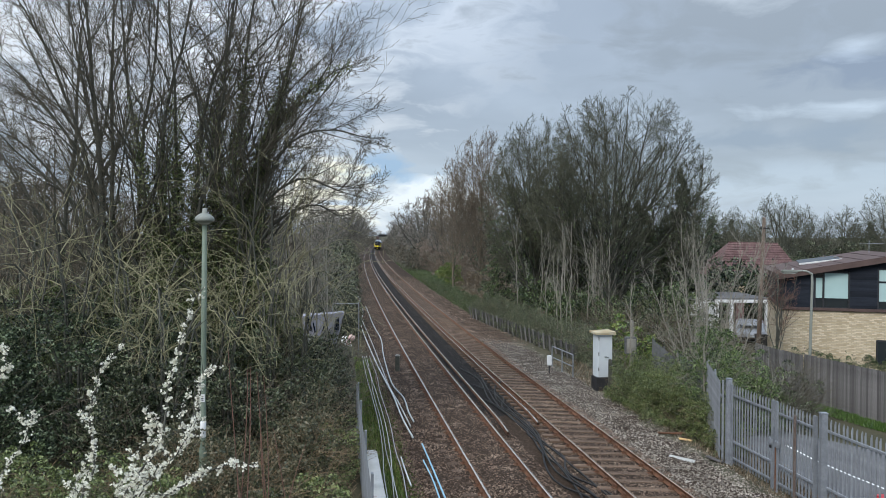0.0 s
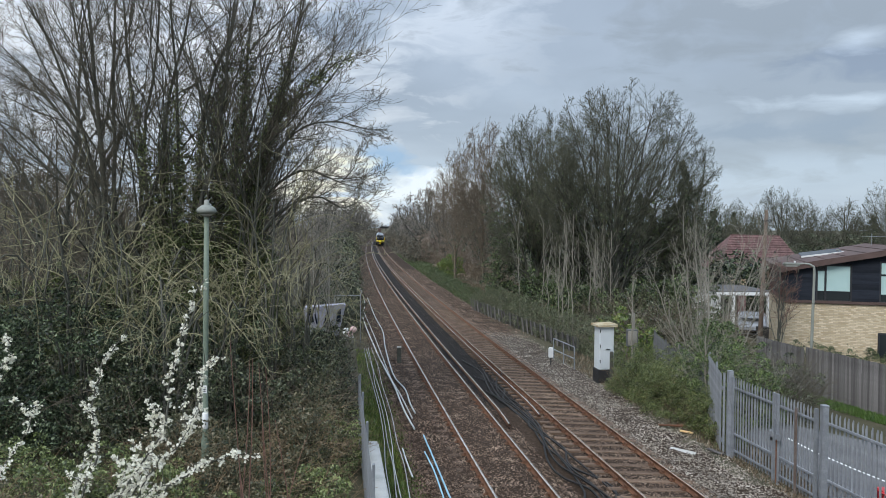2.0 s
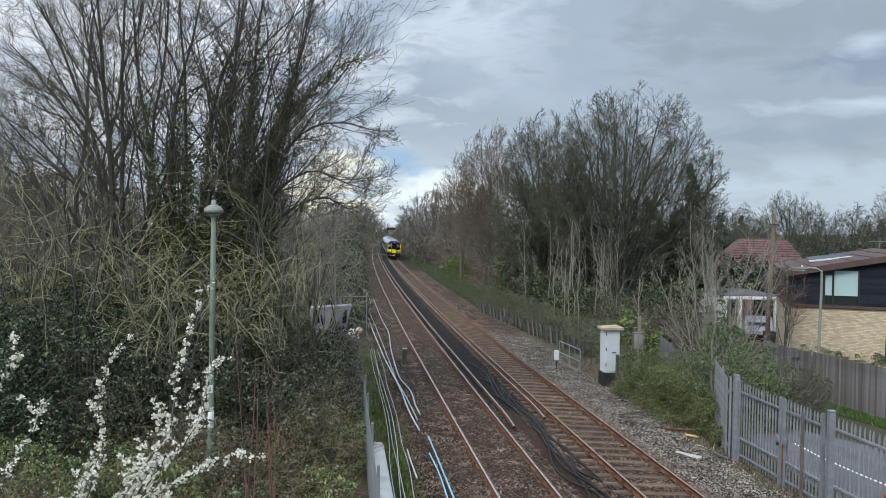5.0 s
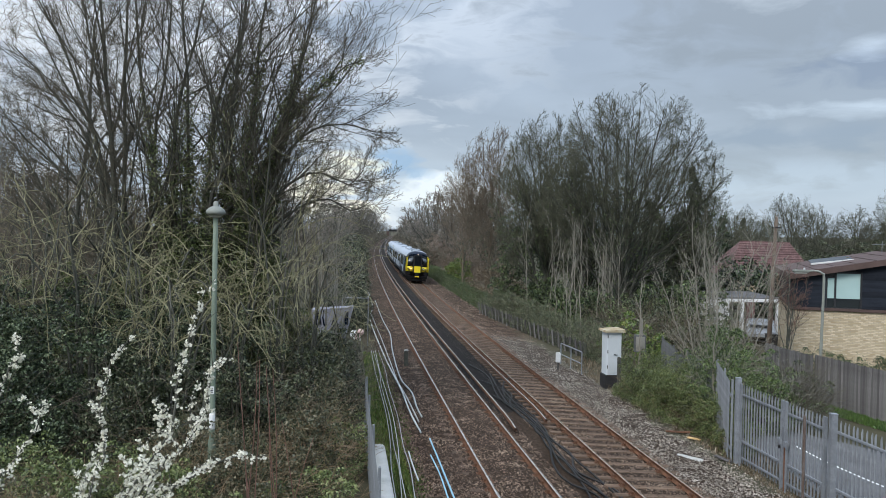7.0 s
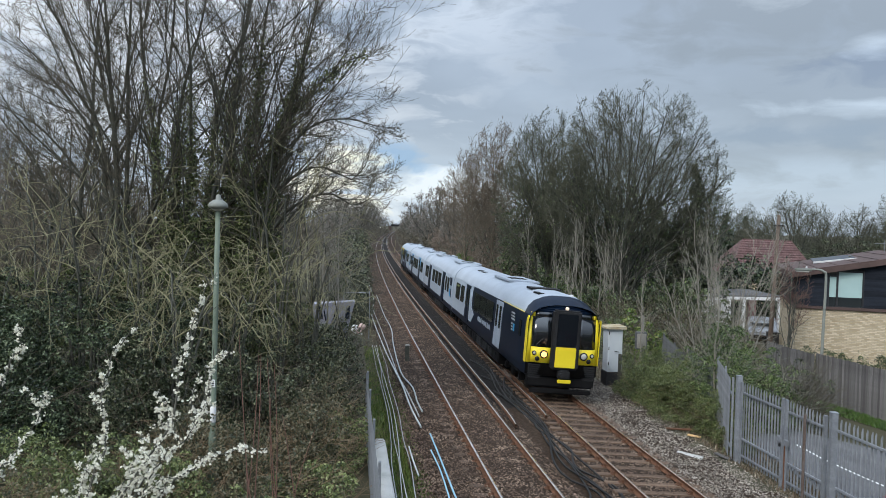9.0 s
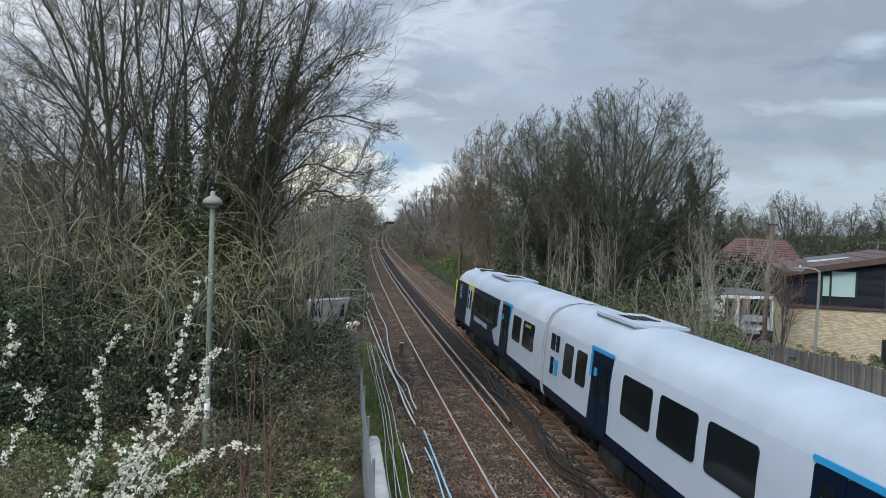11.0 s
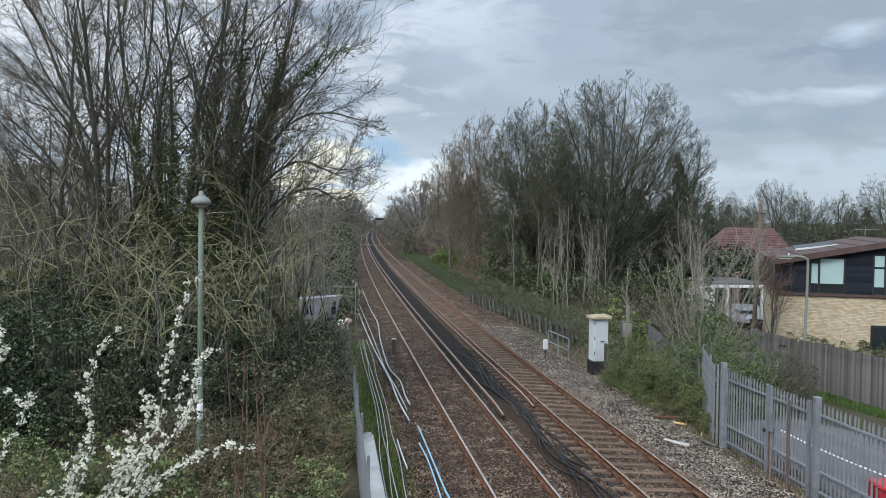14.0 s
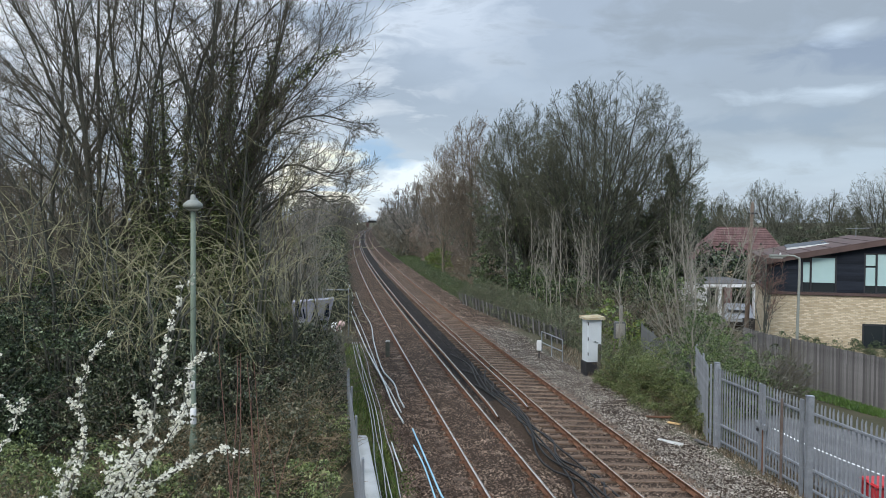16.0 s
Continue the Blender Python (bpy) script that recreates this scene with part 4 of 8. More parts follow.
def conifer(name, label, x, y, height, wide, seed, group="dark conifers"):
    """A dark evergreen: whorls of drooping sprays round a straight stem."""
    rng = np.random.default_rng(seed)
    z = float(ground_z(np.array(x), np.array(y)))
    root = thing(name, label, "tree", (x, y, z - 0.1), group)
    part("trunk", rod((0, 0, 0), (0, 0, height * 0.97), 0.18, 0.02, 8), M["bark"], root)
    pts = []
    for k in range(int(height * 7)):
        f = (k + rng.uniform(0, 1)) / (height * 7)
        zz = height * (0.08 + 0.92 * f)
        R = wide * (1 - f) ** 0.8 * rng.uniform(0.55, 1.15) + 0.1
        a = rng.uniform(0, 6.28)
        n = int(24 + R * 40)
        t = rng.uniform(0.1, 1, n)
        p = np.stack([np.cos(a) * R * t, np.sin(a) * R * t, zz + 0.25 * R * t - 0.5 * R * t * t], 1) + rng.normal(0, 0.09 + 0.05 * R, (n, 3)) * [1, 1, 0.5]
        pts.append(p)
    v, t = leaves(np.concatenate(pts), 0.14, rng, long=2.4)
    place("crown", mesh_of("crown", v, tris=t, mats=[M["conifer"]]), root)
    return root


# the tall ivy-clad ash trees on the bank: long rising stems with fine twigs that sag and turn up at their ends
ASH = [(14, (0.14, 1.0), 0.60, 0.36, 8, 0.06, (-0.02, 0.07), 0.010), (8, (0.12, 1.0), 0.64, 0.46, 6, 0.09, (-0.05, 0.08), 0.0078), (7, (0.1, 1.0), 0.7, 0.48, 4, 0.12, (-0.06, 0.14), 0.0066), (2, (0.25, 0.95), 0.7, 0.55, 2, 0.0, (0.0, 0.2), 0.0055)]


def ash_tree(x, y, seed, stems, ivy):
    """A tree of several stems, each: radius at its foot, then the places that it passes, as shifts along x and heights."""
    rng = np.random.default_rng(seed)
    z = float(ground_z(np.array(x), np.array(y)))
    root = thing("ash_tree", "tall bare multi-stemmed ash tree clad with dark ivy", "tree", (x, y, z - 0.15), "bare trees on the bank")
    made = []
    for r, *pts in stems:
        dy, bow = rng.uniform(-0.9, 0.9), rng.uniform(-1.6, 1.6)
        q = [(px_, dy * 0.3 + bow * (i / len(pts)) ** 1.5, pz_) for i, (px_, pz_) in enumerate(pts)]
        p = smooth_path(q, 60)
        s = np.concatenate([[0], np.cumsum(np.linalg.norm(np.diff(p, axis=0), axis=1))])
        p = np.stack([np.interp(np.linspace(0, s[-1], 14), s, p[:, c]) for c in range(3)], 1)
        p[1:] += rng.normal(0, 0.03, (13, 3))
        made.append((p, np.linspace(r, 0.018, 14)))
    strands = branched(rng, made, ASH)
    tree_parts(root, strands, M["bark"], M["twig"])
    for one in ivy:
        ivy_on(root, {0: strands[0][:4]}, rng, *one)


ash_tree(-10.9, 25.0, 11, [
    (0.15, (0.1, 0), (0.0, 4.5), (-0.1, 8.5), (-0.4, 11.5), (-0.7, 15.5)),
    (0.11, (0.5, 0), (0.35, 5.0), (0.3, 9.0), (0.35, 12.5), (0.6, 15.5)),
    (0.09, (0.0, 4.5), (-0.5, 8.0), (-1.2, 10.3), (-2.0, 12.2), (-3.0, 13.8)),
    (0.075, (-0.1, 5.2), (-0.9, 8.6), (-2.2, 10.3), (-3.6, 11.8)),
    (0.06, (-0.1, 4.2), (-1.2, 7.2), (-2.6, 8.9), (-4.2, 9.8)),
    (0.09, (0.9, 0), (0.95, 5.0), (1.2, 9.0), (1.6, 12.4), (1.7, 15.5)),
    (0.05, (-0.1, 8.0), (-0.8, 10.8), (-1.3, 13.5), (-1.6, 15.5))], [(0.5, 5.6, 7000, 0.07, 0.16, "ivy", (0,))])
ash_tree(-9.2, 24.4, 12, [
    (0.10, (0.0, 0), (0.2, 5.0), (0.3, 9.5), (0.9, 12.4), (1.2, 15.5)),
    (0.09, (0.4, 0), (0.6, 5.0), (0.9, 9.5), (0.7, 13.0), (0.9, 15.5)),
    (0.12, (1.2, 0), (1.35, 5.5), (1.6, 9.8), (2.4, 12.4), (2.7, 15.5)),
    (0.07, (0.3, 3.5), (-0.2, 8.0), (-0.6, 11.5), (-0.5, 15.0)),
    (0.07, (1.5, 6.5), (2.2, 9.3), (2.4, 11.5), (2.6, 13.6))], [(0.5, 9.2, 34000, 0.058, 0.22, "stem_ivy", (0,))])
ash_tree(-6.9, 24.6, 15, [
    (0.12, (-0.5, 0), (-0.35, 5.0), (-0.5, 8.5), (-0.2, 11.5), (0.3, 15.0)),
    (0.12, (0.2, 0), (0.15, 5.0), (0.3, 8.8), (0.6, 11.2), (1.0, 15.0)),
    (0.10, (0.6, 0), (0.7, 4.5), (1.1, 8.2), (1.9, 11.4), (2.6, 14.0)),
    (0.07, (0.3, 6.3), (1.2, 8.8), (2.3, 10.2), (3.3, 11.0), (3.9, 11.2)),
    (0.06, (0.5, 6.0), (1.5, 7.4), (2.6, 7.8), (3.4, 7.4), (4.0, 7.9)),
    (0.055, (0.6, 5.4), (1.9, 6.7), (2.8, 6.9), (3.5, 6.6), (3.9, 6.8)),
    (0.06, (0.3, 7.2), (1.5, 9.6), (2.0, 12.0), (2.3, 13.8)),
    (0.05, (0.8, 6.5), (1.9, 8.8), (3.1, 9.4), (4.1, 9.2))], [(0.5, 10.8, 42000, 0.06, 0.26, "stem_ivy", (0,))])
ash_tree(-13.6, 27.0, 13, [
    (0.12, (0, 0), (0.1, 5.0), (0.5, 9.5), (0.6, 13.0), (1.0, 15.5)),
    (0.06, (0.0, 4.0), (-0.9, 7.5), (-2.2, 9.2), (-3.4, 10.2))], [(0.5, 5.0, 3000, 0.075, 0.25, "ivy", (0,))])
# low arching branches under them, pale with moss
ELDER = [(6, (0.25, 1.0), 0.75, 0.38, 9, 0.14, (-0.02, -0.12), 0.012), (3, (0.15, 1.0), 0.85, 0.5, 7, 0.18, (-0.06, 0.02), 0.010), (2, (0.2, 1.0), 0.8, 0.5, 5, 0.18, (-0.06, 0.14), 0.008)]


def elder(x, y, seed, high, reach, stems, twig="twig_moss"):
    """A shrubby tree whose stems rise, lean out and hang over."""
    rng = np.random.default_rng(seed)
    z = float(ground_z(np.array(x), np.array(y)))
    root = thing("elder_tree", "mossy bare elder with drooping tangled twigs", "tree", (x, y, z - 0.1), "mossy elders")
    made = []
    for i in range(stems):
        a = 6.28 * (i + rng.uniform(0, 0.8)) / stems
        h, w = high * rng.uniform(0.65, 1.05), reach * rng.uniform(0.5, 1.15)
        q = smooth_path([(0.2 * math.cos(a), 0.2 * math.sin(a), 0), (0.25 * w * math.cos(a), 0.25 * w * math.sin(a), h * 0.62), (0.6 * w * math.cos(a + 0.2), 0.6 * w * math.sin(a + 0.2), h), (w * math.cos(a + 0.3), w * math.sin(a + 0.3), h * rng.uniform(0.6, 0.95))], 12)
        made.append((q + rng.normal(0, 0.03, q.shape), np.linspace(0.045, 0.012, len(q))))
    tree_parts(root, branched(rng, made, ELDER), M["bark"], M[twig], thick=1)


for x, y, seed, high, reach, stems in [(-8.6, 21.6, 21, 6.0, 2.4, 6), (-6.2, 21.6, 22, 5.6, 2.2, 6), (-12.2, 22.5, 23, 6.4, 2.8, 6), (-7.3, 20.4, 24, 4.9, 2.0, 5), (-4.7, 24.5, 25, 6.2, 1.7, 6), (-10.3, 21.6, 26, 6.4, 2.4, 6), (-14.2, 21.5, 27, 5.6, 2.6, 5), (-5.4, 23.2, 28, 6.6, 1.8, 5)]:
    elder(x, y, seed, high, reach, stems)
# pale saplings beside the line
for x, y, h, seed in [(-6.0, 31, 7.0, 31), (-5.2, 33, 7.5, 32), (-7.2, 33, 7.5, 33), (-5.6, 36, 7.0, 34), (-8.2, 36, 9, 35), (-7.2, 42, 9.0, 36), (-8.6, 48, 9.0, 37), (-5.0, 29.5, 6.6, 38), (-6.5, 34.5, 7.8, 39), (-5.9, 38.5, 7.4, 30)]:
    bare_tree("sapling", "slender pale bare sapling", x, y, h, 0.04, SAPLING, seed, twig="twig_pale", bark="twig_pale", group="saplings by the line")
# brown scrub trees further along and behind
for x, y, seed, crown in [(-17.2, 31, 68, (1.0, 10.2, 3.4, 2.8)), (-15.0, 25.6, 69, (0.8, 6.4, 2.4, 2.0)), (-9.6, 29.5, 70, (1.0, 9.4, 2.6, 2.0)), (-13.6, 31, 67, (1.0, 7.6, 2.6, 2.4)), (-24.0, 44, 61, (1.5, 12.2, 4.5, 3.5)), (-29.5, 48, 62, (2.0, 12.6, 5.0, 4)), (-19.5, 40, 63, (1.5, 9.5, 4.0, 3)), (-12.0, 43, 64, (1.2, 8.8, 3.8, 3)), (-16.5, 36, 65, (1.5, 8.5, 3.8, 3)), (-9.6, 52, 66, (1.0, 6.6, 3.2, 3))]:
    crown_tree("scrub_tree", "brown bare twiggy scrub tree", x, y, seed, crown, limbs=9, per=(7, 5, 4, 2), fork=(0.02, 0.2), trunk=0.10, thin=0.010, twig="twig_brown", group="scrub trees", wide_open=1.1)

# the tall dense row on the far side of the line
row_right = [(12.1, 57, 41, (1.6, 17.8, 7.0, 5.2), 22, (9, 6, 6, 4), (0.5, 0)), (17.0, 58, 42, (2.0, 13.2, 3.9, 3.5), 8, (8, 6, 5, 3), (0.7, 0)), (7.3, 63, 43, (2.0, 16.6, 4.4, 4.2), 14, (9, 7, 6, 4), (-0.2, 0)), (9.6, 60, 44, (2.0, 15.4, 3.4, 3.4), 9, (8, 6, 5, 3), (0, 0)), (3.6, 80, 45, (2.0, 18.0, 3.9, 4), 11, (8, 6, 5, 3), (-0.3, 0)), (0.9, 97, 47, (2, 16.4, 4.0, 4), 9, (9, 6, 5, 2), (0, 0))]
for x, y, seed, crown, limbs, per, skew in row_right:
    dense = x > 5
    # the farther two trees get paler bark, with distance haze in the colour
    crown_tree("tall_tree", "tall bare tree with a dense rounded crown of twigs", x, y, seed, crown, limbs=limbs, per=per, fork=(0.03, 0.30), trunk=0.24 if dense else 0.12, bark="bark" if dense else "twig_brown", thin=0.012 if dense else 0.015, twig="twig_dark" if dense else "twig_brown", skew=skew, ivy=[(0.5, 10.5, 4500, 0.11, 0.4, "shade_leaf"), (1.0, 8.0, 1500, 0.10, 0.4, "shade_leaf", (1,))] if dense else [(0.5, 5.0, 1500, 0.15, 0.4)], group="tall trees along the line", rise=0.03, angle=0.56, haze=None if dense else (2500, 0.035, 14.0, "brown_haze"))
# a thinner row behind closes the gaps between them
for x, y, seed, crown in [(9.5, 84, 51, (1.5, 13.0, 4.6, 3.5)), (17.0, 78, 52, (1.5, 11.5, 4.6, 3.5)), (4.6, 108, 53, (1.5, 14.0, 5.0, 4)), (23.0, 82, 54, (1.5, 10.0, 4.0, 3.5))]:
    crown_tree("back_tree", "bare tree behind the tall row", x, y, seed, crown, limbs=9, per=(7, 5, 4, 2), trunk=0.2, thin=0.016, twig="twig_dark", ivy=[(0.5, 7.0, 4000, 0.2, 0.7)], group="trees behind the row")
# slender pale stems in front of them
for i in range(18):
    r = np.random.default_rng(200 + i)
    y = r.uniform(46, 56)
    x = (r.uniform(905, 1110) - 784) / 1380 * y
    bare_tree("sapling", "slender pale bare sapling", x, y, r.uniform(5.0, 8.0), 0.035, HAZEL, 210 + i, twig="twig_pale", bark="twig_pale", group="pale saplings below the tall trees")
# the pale many-stemmed bush by the yard
bare_tree("coppiced_ash", "pale many-stemmed bare coppice beside a yard", 10.2, 31.0, 7.4, 0.04, SAPLING, 71, twig="twig_pale", bark="twig_pale", stems=8, spread=0.3, fan=0.36)
bare_tree("coppiced_ash", "pale many-stemmed bare coppice beside a yard", 11.8, 33.5, 6.6, 0.04, SAPLING, 72, twig="twig_pale", bark="twig_pale", stems=5, spread=0.3, fan=0.32)
bare_tree("sapling", "slender pale bare sapling", 8.75, 26.4, 5.6, 0.05, SAPLING, 73, twig="twig_pale", bark="twig_pale")
bare_tree("sapling", "slender pale bare sapling", 9.0, 38.0, 4.5, 0.05, HAZEL, 74, twig="twig_pale", bark="twig_pale")
crown_tree("garden_tree", "small red-twigged bare tree at a house corner", 16.4, 38.6, 75, (2.2, 6.2, 1.1, 1.0), limbs=7, per=(6, 5, 4, 2), fork=(0.1, 0.35), trunk=0.035, thin=0.007, twig="twig_red", bark="bark")
# conifers and background evergreens
for x, y, h, w, seed in [(18.3, 61, 12.3, 2.7, 81), (17.2, 70, 10.0, 2.4, 83), (33.5, 92, 9.0, 2.6, 84), (57, 105, 9.0, 3.0, 85), (28.5, 84, 9.2, 2.4, 86)]:
    conifer("conifer", "dark green conifer with drooping sprays", x, y, h, w, seed)

# bare garden trees on the skyline behind the house
for px_, y, h, w, seed in [(1372, 98, 12.6, 4.4, 101), (1418, 102, 11.2, 3.6, 102), (1482, 98, 11.2, 3.0, 103), (1525, 104, 9.6, 3.0, 104), (1580, 95, 14.2, 4.4, 105), (1276, 90, 10.6, 3.4, 106), (1310, 84, 9.4, 3.0, 107)]:
    crown_tree("garden_tree", "bare rounded garden tree on the skyline", (px_ - 784) / 1380 * y, y, seed, (2.0, h, w, w), limbs=12, per=(9, 6, 5, 3), fork=(0.12, 0.36), trunk=0.2, thin=0.011, twig="twig_dark", group="garden trees", angle=0.75, rise=0.0)

# far woodland: three trees, repeated
def far_wood():
    base = []
    for s, h, w in ((91, 12.0, 3.6), (92, 10.0, 3.2), (93, 13.0, 3.8)):
        base.append(crown_tree("far_tree", "bare tree in a far wood", 0, 0, s, (0.6, h, w, w), limbs=6, per=(4, 3, 2, 0), fork=(0.05, 0.35), trunk=0.2, thin=0.035, twig="hazed_twig", group="far wood", wide_open=1.1, haze=(1000, 0.085, 8.0, "hazed_twig")))
    rng = np.random.default_rng(17)
    spots = []
    for y in np.geomspace(118, 620, 18):
        spots.append((float(line_x(y)) + rng.uniform(9.5, 12.5), float(y), rng.uniform(0.95, 1.3)))
        if y < 330:
            spots.append((float(line_x(y)) + rng.uniform(15, 26), float(y) + 8, rng.uniform(0.9, 1.25)))
    for y in np.geomspace(62, 620, 22):
        near = y < 150
        spots.append((float(line_x(y)) - rng.uniform(9, 13) - (3 if y < 100 else 0), float(y), rng.uniform(0.62, 0.82) if near else 0.85 + 0.75 * min(1, (y - 150) / 250) + rng.uniform(-0.1, 0.15)))
        spots.append((float(line_x(y)) - rng.uniform(15, 24), float(y) + 6, rng.uniform(0.6, 0.8) if near else 0.8 + 0.7 * min(1, (y - 150) / 250) + rng.uniform(-0.1, 0.15)))
    for i in range(0, 22, 2):
        y = rng.uniform(105, 150)
        spots.append(((1240 + 18 * i + rng.uniform(-12, 12) - 784) / 1380 * y, y, rng.uniform(0.5, 0.72)))
    for i in range(12):
        y = rng.uniform(45, 80)
        spots.append((-(rng.uniform(560, 900)) / 1380 * y, y, rng.uniform(0.6, 0.9)))
    for px_ in np.arange(-180, -60, 7.0):
        y = rng.uniform(880, 980)
        spots.append((px_ / 1380 * y, y, rng.uniform(0.75, 1.05) + max(0.022 * (-113 - px_), 0.013 * (px_ + 107), 0.0)))
    for i, (x, y, k) in enumerate(spots):
        b = base[i % 3]
        m = Matrix.Translation((x, y, float(ground_z(np.array(x), np.array(y))) - 0.2)) @ Euler((0, 0, rng.uniform(0, 6.28))).to_matrix().to_4x4() @ Matrix.Diagonal((k * rng.uniform(0.95, 1.2), k * rng.uniform(0.95, 1.2), k, 1))
        if i < 3:
            b.matrix_basis = m
        else:
            copy_thing(b, m)


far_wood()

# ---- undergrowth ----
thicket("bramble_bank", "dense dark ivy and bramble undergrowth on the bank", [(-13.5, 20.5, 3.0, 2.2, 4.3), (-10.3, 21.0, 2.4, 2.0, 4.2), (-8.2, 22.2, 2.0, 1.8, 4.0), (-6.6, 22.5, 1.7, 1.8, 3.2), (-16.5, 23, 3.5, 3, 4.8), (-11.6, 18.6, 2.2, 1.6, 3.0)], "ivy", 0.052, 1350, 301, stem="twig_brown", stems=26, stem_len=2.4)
thicket("ivy_curtain", "thick curtain of dark ivy round the tree stems", [(-8.9, 24.6, 0.5, 0.5, 7.8), (-8.3, 24.6, 0.45, 0.5, 9.2), (-7.7, 24.7, 0.5, 0.5, 8.2), (-7.2, 24.6, 0.45, 0.5, 9.6), (-6.5, 24.8, 0.5, 0.5, 9.4), (-5.7, 24.8, 0.5, 0.5, 7.4), (-7.7, 24.2, 1.3, 0.9, 5.8), (-10.7, 25.0, 0.7, 0.7, 5.6), (-10.0, 24.2, 1.2, 0.8, 5.4), (-12.2, 24.4, 1.2, 0.8, 5.0), (-5.8, 25.4, 1.0, 0.9, 5.2), (-14.2, 24.6, 1.3, 0.8, 4.8)], "stem_ivy", 0.05, 1300, 321, stem="twig", stems=110, stem_len=1.4, shell=0.25, arch=0.3)
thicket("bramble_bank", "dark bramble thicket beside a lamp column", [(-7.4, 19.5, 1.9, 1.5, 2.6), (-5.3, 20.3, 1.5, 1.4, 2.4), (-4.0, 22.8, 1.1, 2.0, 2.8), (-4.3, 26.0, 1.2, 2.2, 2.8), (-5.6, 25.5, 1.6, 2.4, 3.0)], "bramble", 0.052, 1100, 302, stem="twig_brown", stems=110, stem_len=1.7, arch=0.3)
thicket("bramble_bank", "brown twiggy scrub along the line", [(-4.7, 29.0, 1.2, 2.0, 2.3), (-5.4, 32.5, 1.3, 2.4, 1.7), (-6.0, 36.3, 1.2, 2.2, 1.3), (-6.6, 48.5, 1.2, 2.6, 2.6), (-7.6, 55, 1.5, 4.0, 3.0)], "bramble", 0.09, 420, 303, stem="twig", stems=150, stem_len=2.0, arch=0.3)
thicket("scrub_belt", "brown scrub and ivy along the far side of the line", [(-9.4, 66, 1.8, 6, 3.4), (-11.8, 84, 2, 8, 3.8), (-14.6, 104, 2.2, 9, 4.2), (-17.6, 128, 2.4, 11, 4.6), (-20.5, 155, 2.6, 12, 5)], "bramble", 0.2, 90, 320, stem="twig", stems=300, stem_len=2.4, arch=0.1, stem_r=0.012)
thicket("low_brambles", "low green brambles with dead stalks in front of the bank", [(-9.4, 15.6, 2.4, 1.4, 1.6), (-6.6, 15.4, 2.0, 1.4, 1.3), (-12.4, 16.2, 2.2, 1.6, 1.8), (-3.0, 16.2, 0.9, 1.8, 0.9), (-2.9, 20.6, 0.7, 1.6, 1.2), (-9.0, 13.0, 3.2, 1.2, 1.0), (-5.0, 13.4, 2.2, 1.2, 0.8)], "bright_bramble", 0.044, 1400, 304, stem="dead_stalk", stems=70, stem_len=0.8, arch=0.6)
thicket("dead_brambles", "tangle of dead brown brambles and a few green leaves", [(-4.6, 16.8, 1.5, 1.5, 1.3), (-3.5, 18.8, 0.9, 1.6, 1.9), (-6.0, 17.4, 1.3, 1.2, 1.4), (-3.6, 21, 0.8, 1.6, 2.2), (-9.0, 13.6, 1.6, 1.0, 1.5), (-11.0, 15.2, 1.5, 1.0, 1.7), (-7.0, 12.0, 1.2, 0.9, 1.3)], "dead_mix", 0.045, 1100, 319, stem="dead_stalk", stems=280, stem_len=0.9, arch=0.7, stem_r=0.005)
thicket("ivy_mound", "low mound of ivy and brambles beside the ballast", [(7.4, 30.8, 0.95, 1.8, 1.5), (7.95, 28.1, 1.0, 1.8, 1.6), (8.55, 25.4, 0.75, 1.5, 1.4), (8.9, 30.3, 1.1, 2.4, 1.7), (8.65, 23.6, 0.45, 0.8, 0.9), (8.4, 33.2, 0.7, 1.2, 1.5)], "mound_leaf", 0.034, 3400, 305, stem="dead_stalk", stems=150, stem_len=0.5, stem_r=0.004)
thicket("ivy_bush", "tall ivy bush behind a steel fence", [(9.2, 26.8, 0.95, 1.2, 3.3), (9.7, 28.8, 1.2, 1.5, 2.9), (10.5, 26.6, 1.0, 1.2, 2.6), (11.2, 30.5, 1.5, 1.6, 2.2)], "bush_leaf", 0.046, 1500, 306, stem="twig_pale", stems=90, stem_len=1.2)
thicket("brown_bush", "brown twiggy bush behind a steel fence", [(11.6, 27.0, 1.1, 1.2, 2.4), (12.6, 29.0, 1.2, 1.4, 2.3)], "bramble", 0.05, 250, 307, stem="twig", stems=500, stem_len=1.2, arch=0.1)
near_hedge, far_hedge = [], []
for y in np.arange(39, 108, 1.8):
    spot = (float(line_x(y)) + 7.3 - min(1.6, (y - 40) * 0.085), float(y), 0.8, 1.5, 2.0 if y < 62 else 1.1)
    (near_hedge if y < 66 else far_hedge).append(spot)
thicket("clipped_hedge", "low trimmed olive hedge along the railway fence", near_hedge, "hedge_leaf", 0.04, 1100, 308, stem="twig_brown", stems=130, stem_len=0.4, shell=0.85, stem_r=0.005)
thicket("clipped_hedge", "low green overgrown hedge further along the line", far_hedge, "verge_grass", 0.075, 260, 323, stem="twig_brown", stems=40, stem_len=0.5, shell=0.85)
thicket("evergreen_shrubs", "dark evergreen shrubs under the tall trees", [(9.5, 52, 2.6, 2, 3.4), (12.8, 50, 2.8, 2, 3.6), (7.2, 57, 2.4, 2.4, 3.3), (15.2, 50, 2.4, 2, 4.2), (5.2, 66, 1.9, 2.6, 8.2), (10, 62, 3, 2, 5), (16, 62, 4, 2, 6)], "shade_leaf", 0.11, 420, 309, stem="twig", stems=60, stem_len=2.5)
